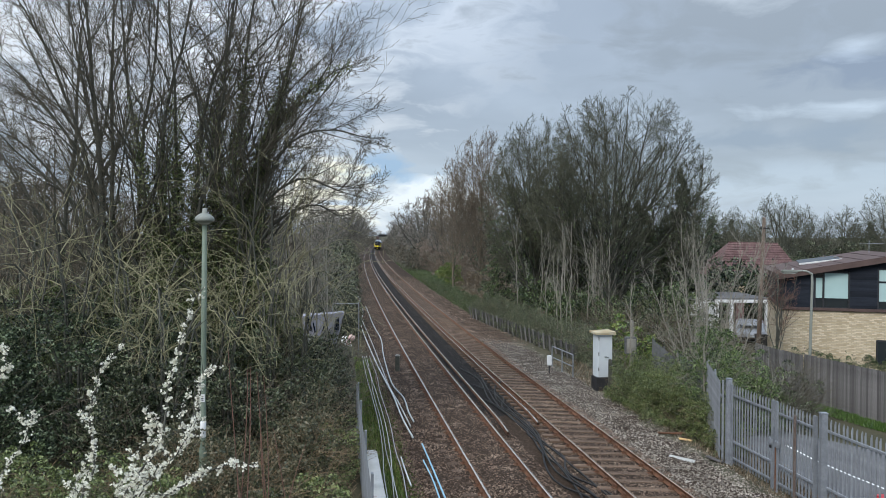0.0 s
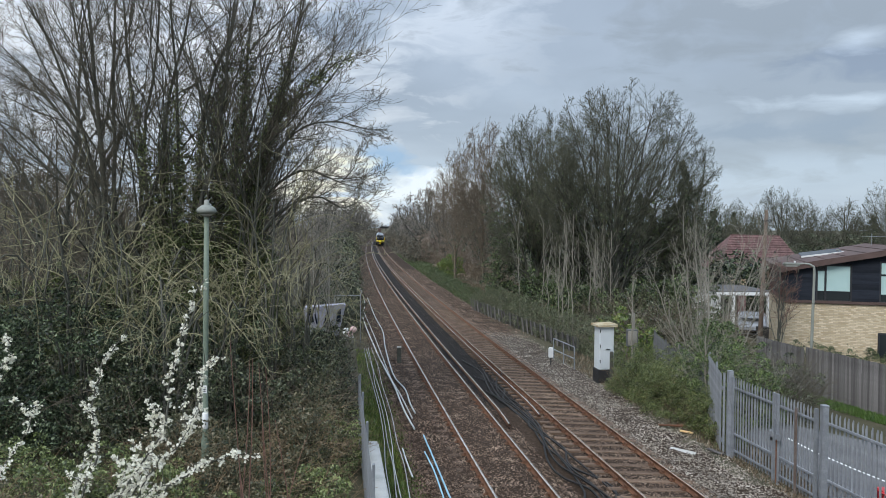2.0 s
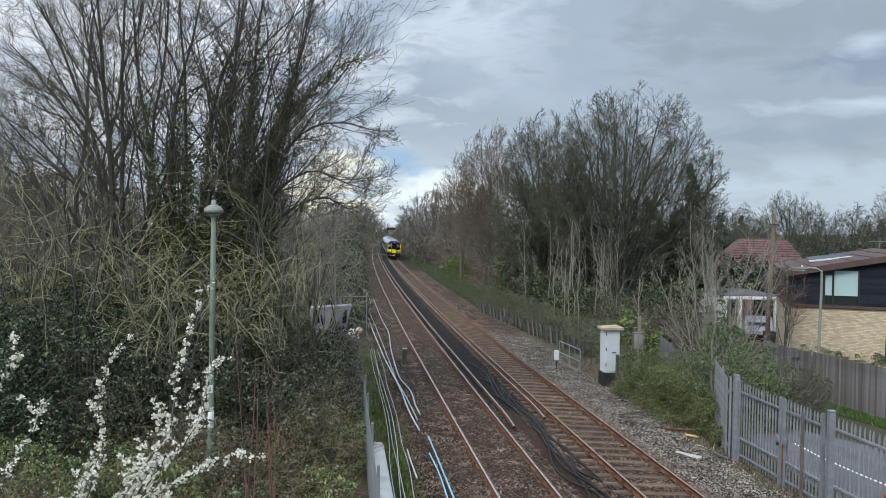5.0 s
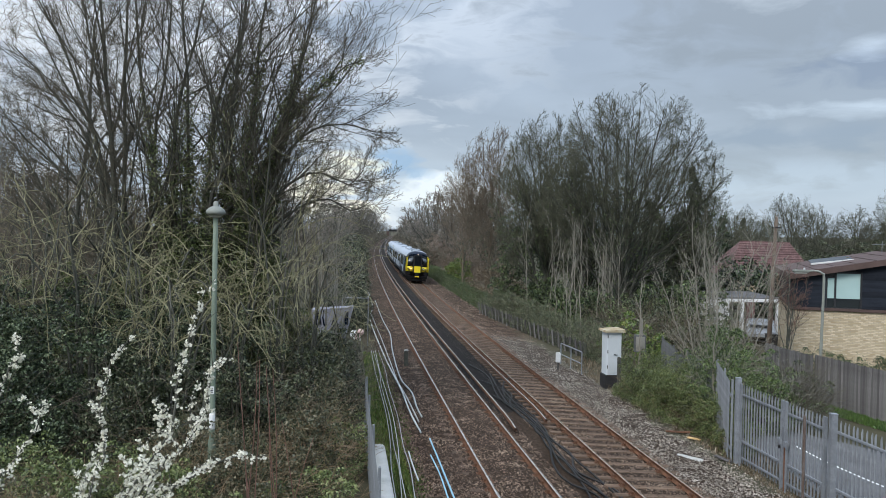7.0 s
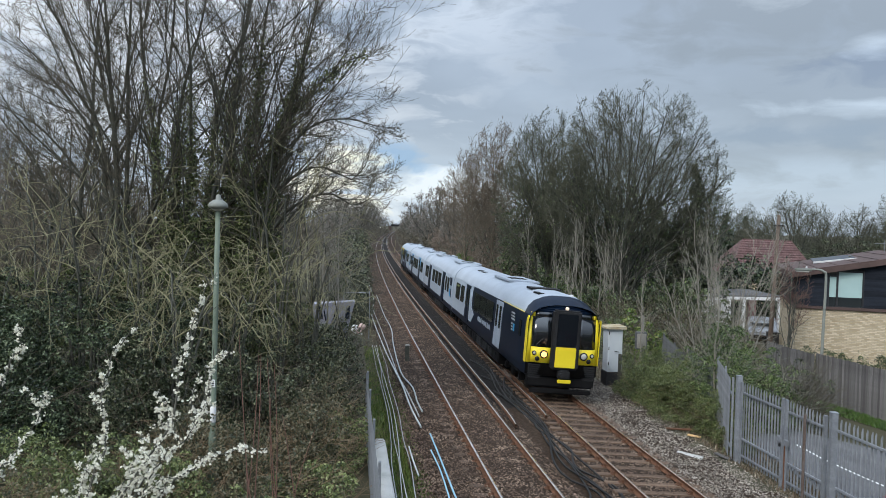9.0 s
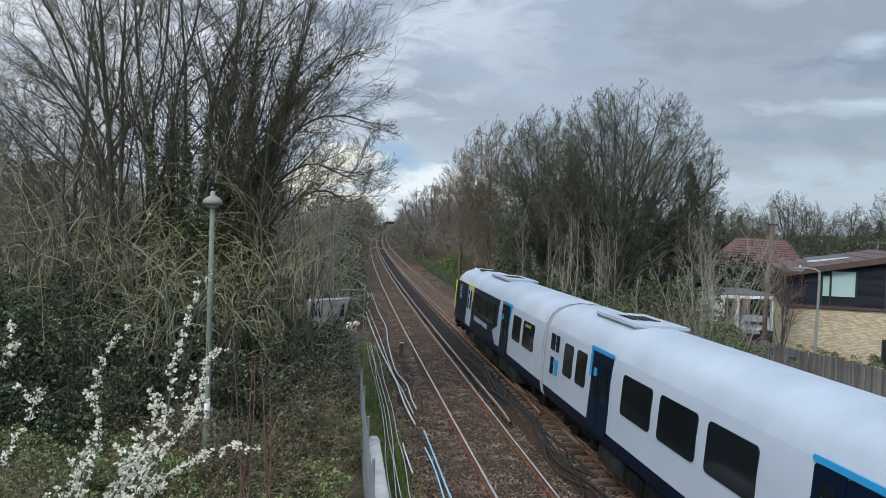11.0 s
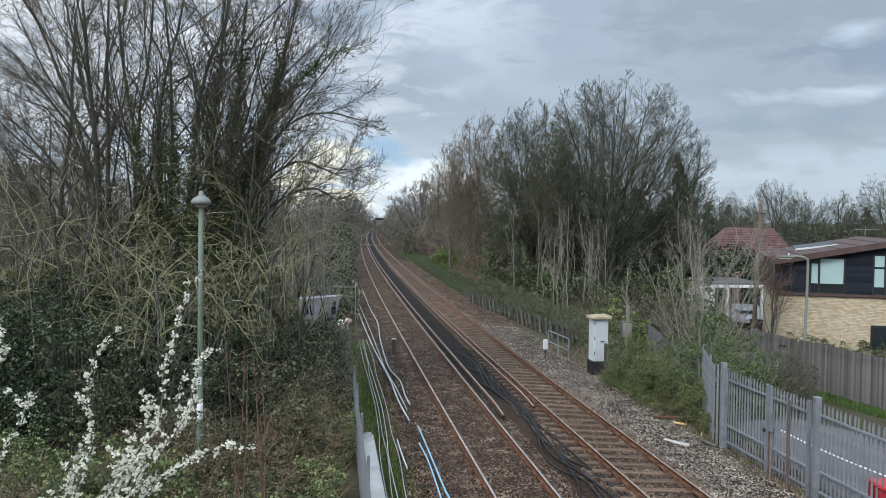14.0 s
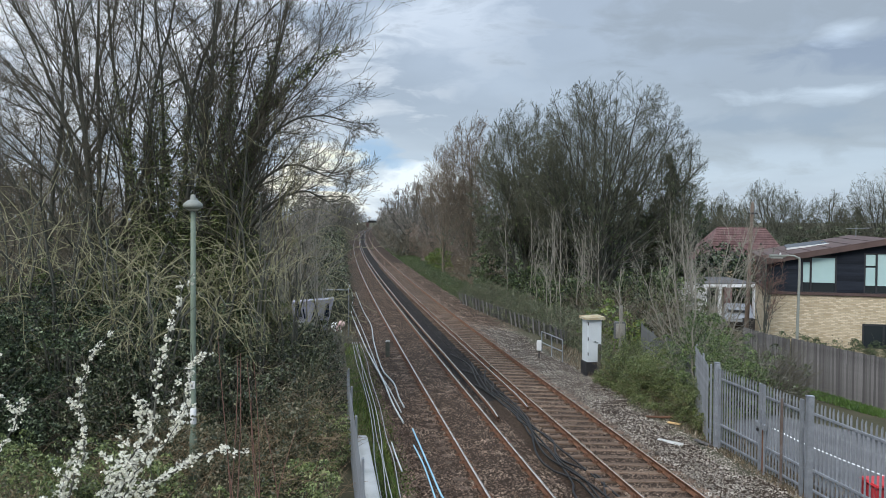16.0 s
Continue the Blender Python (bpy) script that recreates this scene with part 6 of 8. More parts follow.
# ---- the house ----
def house():
    root = thing("house", "two-storey house of pale brick with black boarded upper floor", "house", (17.3, 40.0, -0.85))
    ang = math.atan2(-1.5, 4.66)
    root.rotation_euler = (0, 0, ang)
    L, D, brk = 13.0, 9.0, 3.32
    part("brick_wall", box(L, 0.3, brk, L / 2, 0.15, 0), M["brick"], root, "pale buff brick wall")
    part("brick_wall", box(0.3, D, brk, 0.15, 0.3 + D / 2, 0), M["brick"], root, "pale buff brick side wall")
    part("back_wall", box(L, 0.3, brk, L / 2, 0.3 + D, 0), M["brick"], root)
    part("back_boarding", box(L - 0.2, 0.1, 1.6, L / 2, 0.3 + D, brk + 0.002), M["cladding"], root)
    part("end_wall", box(0.3, D, brk + 2, L - 0.15, 0.3 + D / 2, 0), M["brick"], root)
    part("band", box(L + 0.24, 0.24, 0.14, L / 2, 0.02, brk, 0.01), M["roof_brown"], root, "brown band between the floors")
    part("band", box(0.24, D, 0.14, 0.0, 0.14 + D / 2, brk, 0.01), M["roof_brown"], root)
    # the upper floor: its roof rises from the corner and falls again
    ridge = 5.3

    def roof_z(u):
        return 4.92 + 0.19 * u if u < ridge else 4.92 + 0.19 * ridge - 0.10 * (u - ridge)
    pitch = 0.145
    k = 0
    z = brk + 0.14
    openings = [(1.42, 3.06, 3.42, 5.28), (4.28, 6.4, 3.42, 5.5), (8.0, 10.0, 3.5, 5.3)]
    while z < roof_z(ridge):
        u0 = 0.0 if z < 4.92 else (z + 0.1 - 4.92) / 0.19
        u1 = L if z < roof_z(L) else ridge + (roof_z(ridge) - z - 0.05) / 0.10
        spans = [(u0, min(u1, L))]
        for a, b, lo, hi in openings:
            if lo < z + pitch / 2 < hi:
                nxt = []
                for s, e in spans:
                    if a > s:
                        nxt.append((s, min(a, e)))
                    if b < e:
                        nxt.append((max(b, s), e))
                spans = nxt
        for s, e in spans:
            if e - s > 0.05:
                part("board", box(e - s, 0.05, pitch + 0.012, (s + e) / 2, 0.02, z, 0.006, m=pose(0, 0, 0, 0, 0, 0)), M["cladding"], root)
        z += pitch
        k += 1
    for j in range(11):
        part("board", box(0.05, 9.2, pitch + 0.012, 0.02, 4.65, brk + 0.14 + j * pitch, 0.006), M["cladding"], root)
    part("inner_wall", prism([(0.1, brk), (L - 0.1, brk), (L - 0.1, roof_z(L)), (ridge, roof_z(ridge)), (0.1, roof_z(0.1))], 0.1, m=pose(0, 0.32, 0)), M["frame_dark"], root)
    # roof slab
    out = [(-0.35, roof_z(-0.35)), (ridge, roof_z(ridge)), (L + 0.3, roof_z(L + 0.3)), (L + 0.3, roof_z(L + 0.3) + 0.3), (ridge, roof_z(ridge) + 0.3), (-0.35, roof_z(-0.35) + 0.3)]
    bm = prism(out, 10.0, m=pose(0, -0.3, 0))
    part("roof", bm, M["roof_brown"], root, "low brown metal roof")
    for i in range(7):
        u = i * 0.9
        part("roof_seam", line_box((u, -0.3, roof_z(u) + 0.3), (u, 9.7, roof_z(u) + 0.3), 0.03, 0.05), M["roof_brown"], root)
    part("roof_trim", line_box((ridge - 0.1, -0.32, roof_z(ridge) + 0.33), (L, -0.32, roof_z(L) + 0.33), 0.06, 0.06), M["white_paint"], root, "pale roof edge trim")

    def window(a, b, lo, hi, bars, blinds):
        w = part("window_frame", box(b - a, 0.06, 0.07, (a + b) / 2, 0.06, lo, 0.01), M["frame_dark"], root, "dark window frame")
        part("sill", box(b - a + 0.1, 0.12, 0.05, (a + b) / 2, 0.0, lo - 0.04, 0.01), M["frame_dark"], w)
        part("head", box(b - a, 0.06, 0.07, (a + b) / 2, 0.06, hi - 0.07, 0.01), M["frame_dark"], w)
        for x in (a + 0.035, b - 0.035, *bars):
            part("mullion", box(0.09, 0.07, hi - lo, x, 0.05, lo, 0.01), M["frame_dark"], w)
        part("pane", box(b - a, 0.012, hi - lo, (a + b) / 2, 0.09, lo), M["window_glass"], w, "dark window glass")
        for x0, x1, z0, z1 in blinds:
            part("blind", box(x1 - x0, 0.01, z1 - z0, (x0 + x1) / 2, 0.078, z0), M["blind"], w, "pale green roller blind behind the pane")

    window(1.42, 3.06, 3.42, 5.28, (1.86,), [(1.48, 1.81, 3.95, 5.0), (1.91, 3.0, 3.95, 5.22)])
    part("transom", box(0.44, 0.07, 0.07, 1.64, 0.048, 4.98, 0.01), M["frame_dark"], root)
    window(4.28, 6.4, 3.42, 5.5, (4.85, 5.6), [(4.34, 4.8, 3.85, 4.75), (4.34, 4.8, 4.85, 5.4), (4.9, 6.3, 3.85, 5.45)])
    window(8.0, 10.0, 3.5, 5.3, (9.0,), [(8.06, 9.9, 4.0, 5.2)])
    # a ground-floor window stands in the brick
    lw = part("window_frame", box(1.9, 0.08, 1.22, 5.2, -0.02, 0.72, 0.02), M["frame_dark"], root, "black ground-floor window frame")
    for i in range(2):
        part("pane", box(0.82, 0.02, 1.04, 4.74 + i * 0.92, -0.062, 0.81), M["window_glass"], lw, "dark window glass")
    # solar panel and chimney pipes
    part("solar_panel", box(2.1, 1.5, 0.06, 0, 0, 0, 0.01, m=pose(2.2, 4.6, 5.72, 6, -8, 0)), M["train_glass"], root, "dark solar panel with a pale rim")
    part("panel_rim", box(2.16, 0.04, 0.1, 0, -0.76, -0.02, 0.01, m=pose(2.2, 4.6, 5.72, 6, -8, 0)), M["white_paint"], root)
    part("vent_pipe", rod((3.1, 4.8, 5.4), (3.1, 4.8, 5.95), 0.09), M["concrete_old"], root)
    ae = rod((5.0, 6.0, 5.5), (5.0, 6.0, 6.85), 0.02)
    rod((4.5, 6.0, 6.65), (5.8, 6.0, 6.7), 0.012, bm=ae)
    for i in range(7):
        rod((4.55 + i * 0.18, 5.7, 6.66), (4.55 + i * 0.18, 6.3, 6.66), 0.008, bm=ae)
    part("aerial", ae, M["galvanised"], root, "thin metal television aerial")
    # light over the side door
    part("wall_lamp", box(0.14, 0.16, 0.14, -0.07, 1.6, 1.5, 0.03), M["frame_dark"], root)
    return root


def line_box(p, q, w, h):
    p, q = Vector(p), Vector(q)
    d = q - p
    m = Matrix.Translation(p) @ d.to_track_quat('Y', 'Z').to_matrix().to_4x4()
    return box(w, d.length, h, 0, d.length / 2, -h / 2, 0.005, m=m)


house()


def garage():
    root = thing("garage", "low white flat-roofed garage with a wide opening", "garage", (19.6, 53.0, -0.75))
    part("fascia", box(3.7, 0.3, 0.2, 0.5, 0, 2.45, 0.02), M["white_paint"], root, "white fascia board")
    part("roof", box(3.9, 6.0, 0.1, 0.5, 3.0, 2.65, 0.02), M["tarmac"], root)
    for x in (-1.2, -0.2, 2.2):
        part("pillar", box(0.22, 0.3, 2.45, x, 0.02, 0, 0.02), M["white_paint"], root)
    part("brick_pier", box(0.5, 0.3, 2.45, 0.35, 0.0, 0, 0.02), M["tile_red"], root, "red brick pier")
    part("back_wall", box(3.7, 0.2, 2.6, 0.5, 5.8, 0, 0), M["brick"], root)
    part("side_wall", box(0.2, 5.8, 2.6, -1.25, 2.9, 0, 0), M["white_paint"], root)
    part("rear_door", box(1.0, 0.05, 2.2, -0.7, 0.9, 0, 0.01), M["window_glass"], root)
    return root


garage()


def parked_car():
    root = thing("parked_car", "silver-grey estate car parked on a drive", "car", (19.9, 51.0, -0.78))
    root.rotation_euler = (0, 0, radians(70))
    V, prof = [], [(-2.1, 0.35), (-2.15, 0.75), (-1.95, 0.95), (-1.0, 1.02), (-0.45, 1.42), (1.5, 1.45), (2.0, 1.0), (2.15, 0.7), (2.1, 0.35)]
    bm = prism([(y, z) for y, z in prof], 1.7, m=Matrix.Translation((0, 0, 0)) @ Euler((0, 0, radians(0))).to_matrix().to_4x4() @ Matrix.Translation((0, -0.85, 0)))
    bmesh.ops.bevel(bm, geom=list(bm.edges), offset=0.07, segments=2, affect='EDGES', clamp_overlap=True)
    part("body", bm, M["galvanised"], root, "silver-grey painted body")
    for s in (-1, 1):
        part("side_window", prism([(-0.75, 1.02), (-0.35, 1.34), (1.4, 1.36), (1.7, 1.02)], 0.02, m=pose(0, s * 0.86 - 0.01, 0)), M["train_glass"], root)
        for x in (-1.35, 1.35):
            w = part("wheel", lathe([(0.32, -0.1), (0.34, 0), (0.32, 0.1), (0.2, 0.11)], 18, m=pose(x, s * 0.78, 0.33, 90 * s, 0, 0)), M["tyre"], root)
            part("rim", lathe([(0.2, 0.1), (0.18, 0.125), (0.05, 0.13)], 12, m=pose(x, s * 0.78, 0.33, 90 * -s, 0, 0)), M["galvanised"], w)
    part("windscreen", box(0.7, 1.3, 0.02, -0.74, 0, 1.2, 0.005, m=pose(-0.02, 0, 0.03) @ pose(0, 0, 0)), M["train_glass"], root)
    part("bumper", box(0.12, 1.6, 0.2, -2.14, 0, 0.42, 0.04), M["train_black"], root)
    return root


parked_car()


def refuse_bin(name, x, y, z, body, label):
    root = thing(name, label, "bin", (x, y, z))
    bm = prism([(-0.24, 0.08), (0.24, 0.08), (0.29, 0.98), (-0.29, 0.98)], 0.6, m=pose(0, -0.3, 0))
    bmesh.ops.bevel(bm, geom=list(bm.edges), offset=0.03, segments=2, affect='EDGES')
    part("body", bm, body, root)
    part("lid", box(0.64, 0.7, 0.07, 0, -0.02, 0.98, 0.03), body, root)
    part("handle", rod((-0.25, 0.36, 0.95), (0.25, 0.36, 0.95), 0.02), M["train_black"], root)
    for s in (-1, 1):
        part("wheel", lathe([(0.1, -0.03), (0.1, 0.03)], 14, m=pose(s * 0.25, 0.28, 0.1, 0, 90, 0)), M["tyre"], root)
    return root


refuse_bin("wheelie_bin", 19.2, 47.5, -0.8, M["dark_steel"], "black plastic wheelie bin by a wall")
refuse_bin("wheelie_bin", 9.5, 16.35, -0.36, M["red_plastic"], "red plastic wheelie bin behind a steel fence")


def far_roof():
    root = thing("tiled_house", "far house with a hipped red tile roof", "house", (30.6, 77.0, -0.95))
    part("wall", box(6.6, 6.0, 3.4, 0.2, 3, 0, 0), M["brick"], root)
    bm = bmesh.new()
    lo = [bm.verts.new(v) for v in ((-4.2, -0.6, 3.2), (4.6, -0.6, 3.2), (4.6, 7, 3.2), (-4.2, 7, 3.2))]
    hi = [bm.verts.new(v) for v in ((-1.6, 3.2, 6.55), (3.4, 3.2, 6.45))]
    bm.faces.new((lo[0], lo[1], hi[1], hi[0]))
    bm.faces.new((lo[2], lo[3], hi[0], hi[1]))
    bm.faces.new((lo[3], lo[0], hi[0]))
    bm.faces.new((lo[1], lo[2], hi[1]))
    bm.faces.new(lo[::-1])
    roof = part("roof", bm, M["tile_red"], root, "red clay tile roof")
    for j in range(14):
        f = j / 14
        a, b = Vector((-4.2, -0.6, 3.2)).lerp(Vector((-1.6, 3.2, 6.55)), f), Vector((4.6, -0.6, 3.2)).lerp(Vector((3.4, 3.2, 6.45)), f)
        part("tile_course", line_box(a + Vector((0, -0.02, 0.02)), b + Vector((0, -0.02, 0.02)), 0.12, 0.05), M["tile_red"], roof)
    part("ridge", line_box((-1.6, 3.2, 6.55), (3.4, 3.2, 6.45), 0.2, 0.12), M["tile_red"], roof)
    return root


far_roof()


# ---- lamps, poles and cabinets ----
def footpath_lamp():
    root = thing("street_lamp", "green-grey painted lamp column with a domed lantern", "street lamp", (-5.33, 17.0, 0.2))
    root.rotation_euler = (0, radians(0.5), 0)
    part("column", lathe([(0.085, -0.4), (0.085, 1.25), (0.08, 1.3), (0.062, 1.34), (0.058, 4.0), (0.052, 6.25)], 16), M["lamp_green"], root, "painted tubular steel column")
    part("lantern", lathe([(0.06, 6.2), (0.17, 6.27), (0.205, 6.29), (0.21, 6.33), (0.19, 6.38), (0.11, 6.44), (0.055, 6.46), (0.05, 6.55), (0.02, 6.57)], 22), M["lamp_grey"], root, "weathered grey domed lantern")
    part("bowl", lathe([(0.16, 6.275), (0.12, 6.23), (0.06, 6.2)], 18), M["lamp_glass"], root)
    part("number_plate", prism(rounded_flat(0.1, 0.17), 0.006, m=pose(0, -0.068, 2.42)), M["white_paint"], root, "small white plate with dark bars")
    bars = bmesh.new()
    for i in range(3):
        box(0.05, 0.004, 0.02, 0, -0.072, 2.37 + i * 0.04, 0, bars)
    part("plate_bars", bars, M["dark_steel"], root)
    part("band", lathe([(0.062, 1.55), (0.066, 1.56), (0.066, 1.9), (0.062, 1.91)], 16), M["white_paint"], root, "pale painted band")
    return root


def rounded_flat(w, h):
    return [(-w / 2, -h / 2), (w / 2, -h / 2), (w / 2, h / 2), (-w / 2, h / 2)]


footpath_lamp()


def road_lamp():
    root = thing("street_lamp", "grey steel road lamp with a short bracket arm", "street lamp", (17.45, 37.4, -0.8))
    root.rotation_euler = (0, radians(1.0), 0)
    pts = smooth_path([(0, 0, 0), (0, 0, 2.4), (0, 0, 4.9), (-0.12, 0, 5.25), (-0.45, 0, 5.36), (-0.9, 0, 5.32)], 30)
    v, q = tubes([(pts, np.linspace(0.075, 0.04, len(pts)))], 10)
    place("column", mesh_of("column", v, q, mats=[M["lamp_grey"]], smooth=True), root)
    bm = box(0.85, 0.26, 0.14, -1.1, 0, 5.25, 0.06)
    part("lantern", bm, M["lamp_grey"], root, "pale lantern")
    part("bowl", box(0.6, 0.2, 0.06, -1.12, 0, 5.2, 0.025), M["lamp_glass"], root)
    part("photocell", lathe([(0.04, 0), (0.04, 0.08), (0.02, 0.1)], 10, m=pose(-0.95, 0, 5.38)), M["white_paint"], root)
    return root


road_lamp()


def wooden_pole():
    root = thing("telegraph_pole", "old brown timber telegraph pole", "pole", (16.0, 40.0, -0.8))
    root.rotation_euler = (0, radians(1.9), 0)
    part("shaft", lathe([(0.13, -0.2), (0.105, 4), (0.08, 7.9), (0.05, 8.0)], 12), M["pole_wood"], root)
    part("bracket", box(0.5, 0.06, 0.06, 0, -0.1, 7.4, 0.01), M["dark_steel"], root)
    for i in range(3):
        part("step", rod((-0.1, -0.1, 5 + i * 0.5), (0.18, -0.1, 5 + i * 0.5), 0.012), M["dark_steel"], root)
    return root


wooden_pole()


def relay_cabinet():
    root = thing("relay_cabinet", "tall white metal trackside cabinet with a stained lid", "cabinet", (6.72, 33.5, -0.4))
    root.rotation_euler = (0, 0, radians(8))
    part("plinth", box(0.70, 0.72, 0.62, 0, 0, -0.05, 0.02), M["dark_steel"], root, "dark weathered plinth")
    part("body", box(0.64, 0.66, 1.84, 0.02, 0, 0.56, 0.015), M["cabinet_white"], root, "white painted case")
    door = part("door", box(0.55, 0.02, 1.7, 0.03, -0.34, 0.63, 0.008), M["cabinet_white"], root, "white door")
    hd = rod((0.05, -0.36, 1.45), (0.05, -0.40, 1.45), 0.02)
    rod((-0.02, -0.39, 1.45), (0.16, -0.39, 1.43), 0.014, bm=hd)
    part("handle", hd, M["dark_steel"], door, "dark lever handle")
    for z in (0.85, 1.5, 2.15):
        part("hinge", box(0.03, 0.03, 0.14, -0.26, -0.35, z, 0.005), M["dark_steel"], door)
    part("lid", prism([(-0.44, 0), (0.44, 0), (0.42, 0.12), (-0.42, 0.08)], 0.95, m=pose(0.02, -0.48, 2.40)), M["lid_stained"], root, "rust-stained overhanging lid")
    return root


relay_cabinet()
tp = thing("timber_post", "old brown timber post beside a trackside cabinet", "post", (6.82, 32.3, -0.42))
part("shaft", box(0.13, 0.13, 1.6, 0, 0, -0.1, 0.02), M["bark"], tp)


def small_box_on_post():
    root = thing("junction_box", "grey junction box on a post among shrubs", "cabinet", (9.15, 38.6, -0.4))
    part("post", box(0.12, 0.12, 2.4, 0.1, 0.1, 0, 0.01), M["concrete_old"], root)
    part("case", box(0.55, 0.3, 0.85, 0, 0, 0.75, 0.03), M["galv_dull"], root, "grey case")
    part("case_door", box(0.46, 0.02, 0.72, 0, -0.16, 0.81, 0.01), M["concrete_old"], root)
    return root


small_box_on_post()


def marker_and_rail():
    root = thing("trackside_marker", "small white trackside box on a short stake", "marker", (4.95, 37.2, -0.42))
    part("stake", box(0.06, 0.06, 0.5, 0, 0, 0, 0.01), M["dark_steel"], root)
    part("case", box(0.22, 0.16, 0.48, 0, 0, 0.42, 0.03), M["white_paint"], root, "white case")
    hr = thing("handrail", "galvanised tubular handrail beside a trackside path", "handrail", (5.4, 38.0, -0.42))
    a, b = Vector((-0.05, 1.2, 0)), Vector((0.55, -1.6, 0))
    for f in (0, 0.5, 1):
        p = a.lerp(b, f)
        part("post", rod(p, p + Vector((0, 0, 1.05)), 0.028), M["galvanised"], hr)
    for z in (0.5, 1.05):
        part("rail", rod(a + Vector((0, 0, z)), b + Vector((0, 0, z)), 0.028), M["galvanised"], hr)
    mp = thing("marker_post", "short dark timber marker post with a pale top", "post", (-2.25, 36.2, -0.3))
    part("shaft", box(0.19, 0.19, 0.98, 0, 0, -0.1, 0.02), M["bark"], mp)
    part("cap", box(0.20, 0.20, 0.05, 0, 0, 0.87, 0.01), M["concrete"], mp)


marker_and_rail()


def leaning_posts():
    """The low fence of old timber posts under the hedge."""
    rng = np.random.default_rng(77)
    me_bm = box(0.09, 0.09, 1.1, 0, 0, -0.15, 0.012)
    me = bpy.data.meshes.new("post")
    me_bm.to_mesh(me)
    me_bm.free()
    me.materials.append(M["wood_grey"])
    root = thing("post_fence", "old dark boarded fence with leaning posts under a hedge", "fence")
    y = 40.2
    while y < 62:
        o = 6.3 - (y - 41) * 0.085
        p = at_line(np.array(y), o, -0.45)
        place("post", me, root, at=Matrix.Translation(p) @ Euler((rng.normal(0, 0.08), rng.normal(-0.12, 0.06), 0)).to_matrix().to_4x4())
        y += rng.uniform(0.75, 1.05)
    bm = box(0.15, 0.022, 0.95, 0, 0, -0.1, 0.004)
    bd = bpy.data.meshes.new("board")
    bm.to_mesh(bd)
    bm.free()
    bd.materials.append(M["bark"])
    for y in np.arange(40.1, 62, 0.165):
        p = at_line(np.array(y), 6.42 - (y - 41) * 0.085, -0.45 + rng.normal(0, 0.03))
        place("board", bd, root, at=Matrix.Translation(p) @ Euler((rng.normal(0, 0.04), rng.normal(-0.04, 0.03), radians(96))).to_matrix().to_4x4())
    for z in (0.3, 0.75):
        ys = np.linspace(40.2, 62, 24)
        pts = np.stack([at_line(np.array(t), 6.3 - (t - 41) * 0.085, z - 0.45) for t in ys])
        v, q = tubes([(pts, np.full(len(pts), 0.008))], 4)
        place("wire", mesh_of("wire", v, q, mats=[M["dark_steel"]]), root)


leaning_posts()


def sloping_panel():
    """A pale sloping parapet covered with scrawled paint."""
    root = thing("parapet_slab", "pale concrete slab with scrawled dark graffiti", "parapet", (-6.5, 41.5, 0.1))
    root.rotation_euler = (0, 0, radians(-4))
    part("slab", prism([(-1.1, -0.4), (0.45, -0.4), (1.15, 2.05), (-1.1, 1.85)], 0.3, m=pose(0, 0, 0, 14, 0, 0)), M["slab_grey"], root, "pale painted face")
    rng = np.random.default_rng(9)
    bm = bmesh.new()
    for i in range(9):
        box(0.07 + 0.05 * (i % 3), 0.012, rng.uniform(0.35, 0.8), -0.9 + i * 0.2, -0.012, 0.85 + rng.uniform(0, 0.3), 0, bm, m=pose(0, 0, 0, 14, rng.uniform(-9, 9), 0))
    part("scrawl", bm, M["train_navy"], root, "dark scrawled bars")
    hoop = smooth_path([(0.2, 0.3, 1.5), (0.2, 0.3, 2.5), (0.35, 0.3, 2.62), (1.5, 0.3, 2.62), (1.62, 0.3, 2.5), (1.62, 0.3, 0.0)], 36)
    hp = thing("hoop_rail", "thin grey tubular hoop rail", "handrail", (-6.4, 42.3, -0.2))
    v, q = tubes([(hoop, np.full(len(hoop), 0.025))], 6)
    place("tube", mesh_of("tube", v, q, mats=[M["galvanised"]], smooth=True), hp)


sloping_panel()


# ---- cables and pipes along the line ----
def run_of(name, label, offs, z, radius, mat, category="cable", group="", n=60):
    """A cable along the line. offs: pairs of y and distance from the line's middle."""
    rng = np.random.default_rng(len(offs) * 13 + int(offs[0][0] * 10))
    pts = []
    for o in offs:
        y, f = o[:2]
        pts.append(at_line(np.array(float(y)), f, z + (o[2] if len(o) > 2 else 0)))
    p = smooth_path(pts, n)
    p[:, 2] += rng.uniform(0, 0.012, len(p))
    v, q = tubes([(p, np.full(len(p), radius))], 7)
    ob = place(name, mesh_of(name, v, q, mats=[M[mat]], smooth=True))
    return tagged(ob, label, category, group)


black = "thick black rubber cable lying loose on the ballast"
run_of("power_cable", black, [(37, -0.16), (34, 0.18), (29.9, -0.17), (26.9, 0.04), (24.8, 0.18), (22.8, 0.11), (20.4, 0.06), (19, 0.21), (17.6, 0.12), (14, 0.0)], -0.14, 0.028, "cable_black", group="black cables")
run_of("power_cable", black, [(33.4, 1.0, 0.1), (32.6, 0.8, 0.14), (32.1, 0.5, 0.1), (29.9, 0.1), (28.0, 0.38), (25.2, 0.38), (23.8, 0.19), (21.1, -0.38), (19.7, -0.38), (18.8, 0.0), (17.6, -0.01), (14, -0.2)], -0.13, 0.028, "cable_black", group="black cables", n=80)
run_of("power_cable", black, [(34.7, 0.39), (28.9, -0.04), (25.1, 0.1), (22.8, -0.06), (21.2, 0.04), (18.8, -0.14), (17.6, -0.4), (14, -0.5)], -0.15, 0.028, "cable_black", group="black cables")
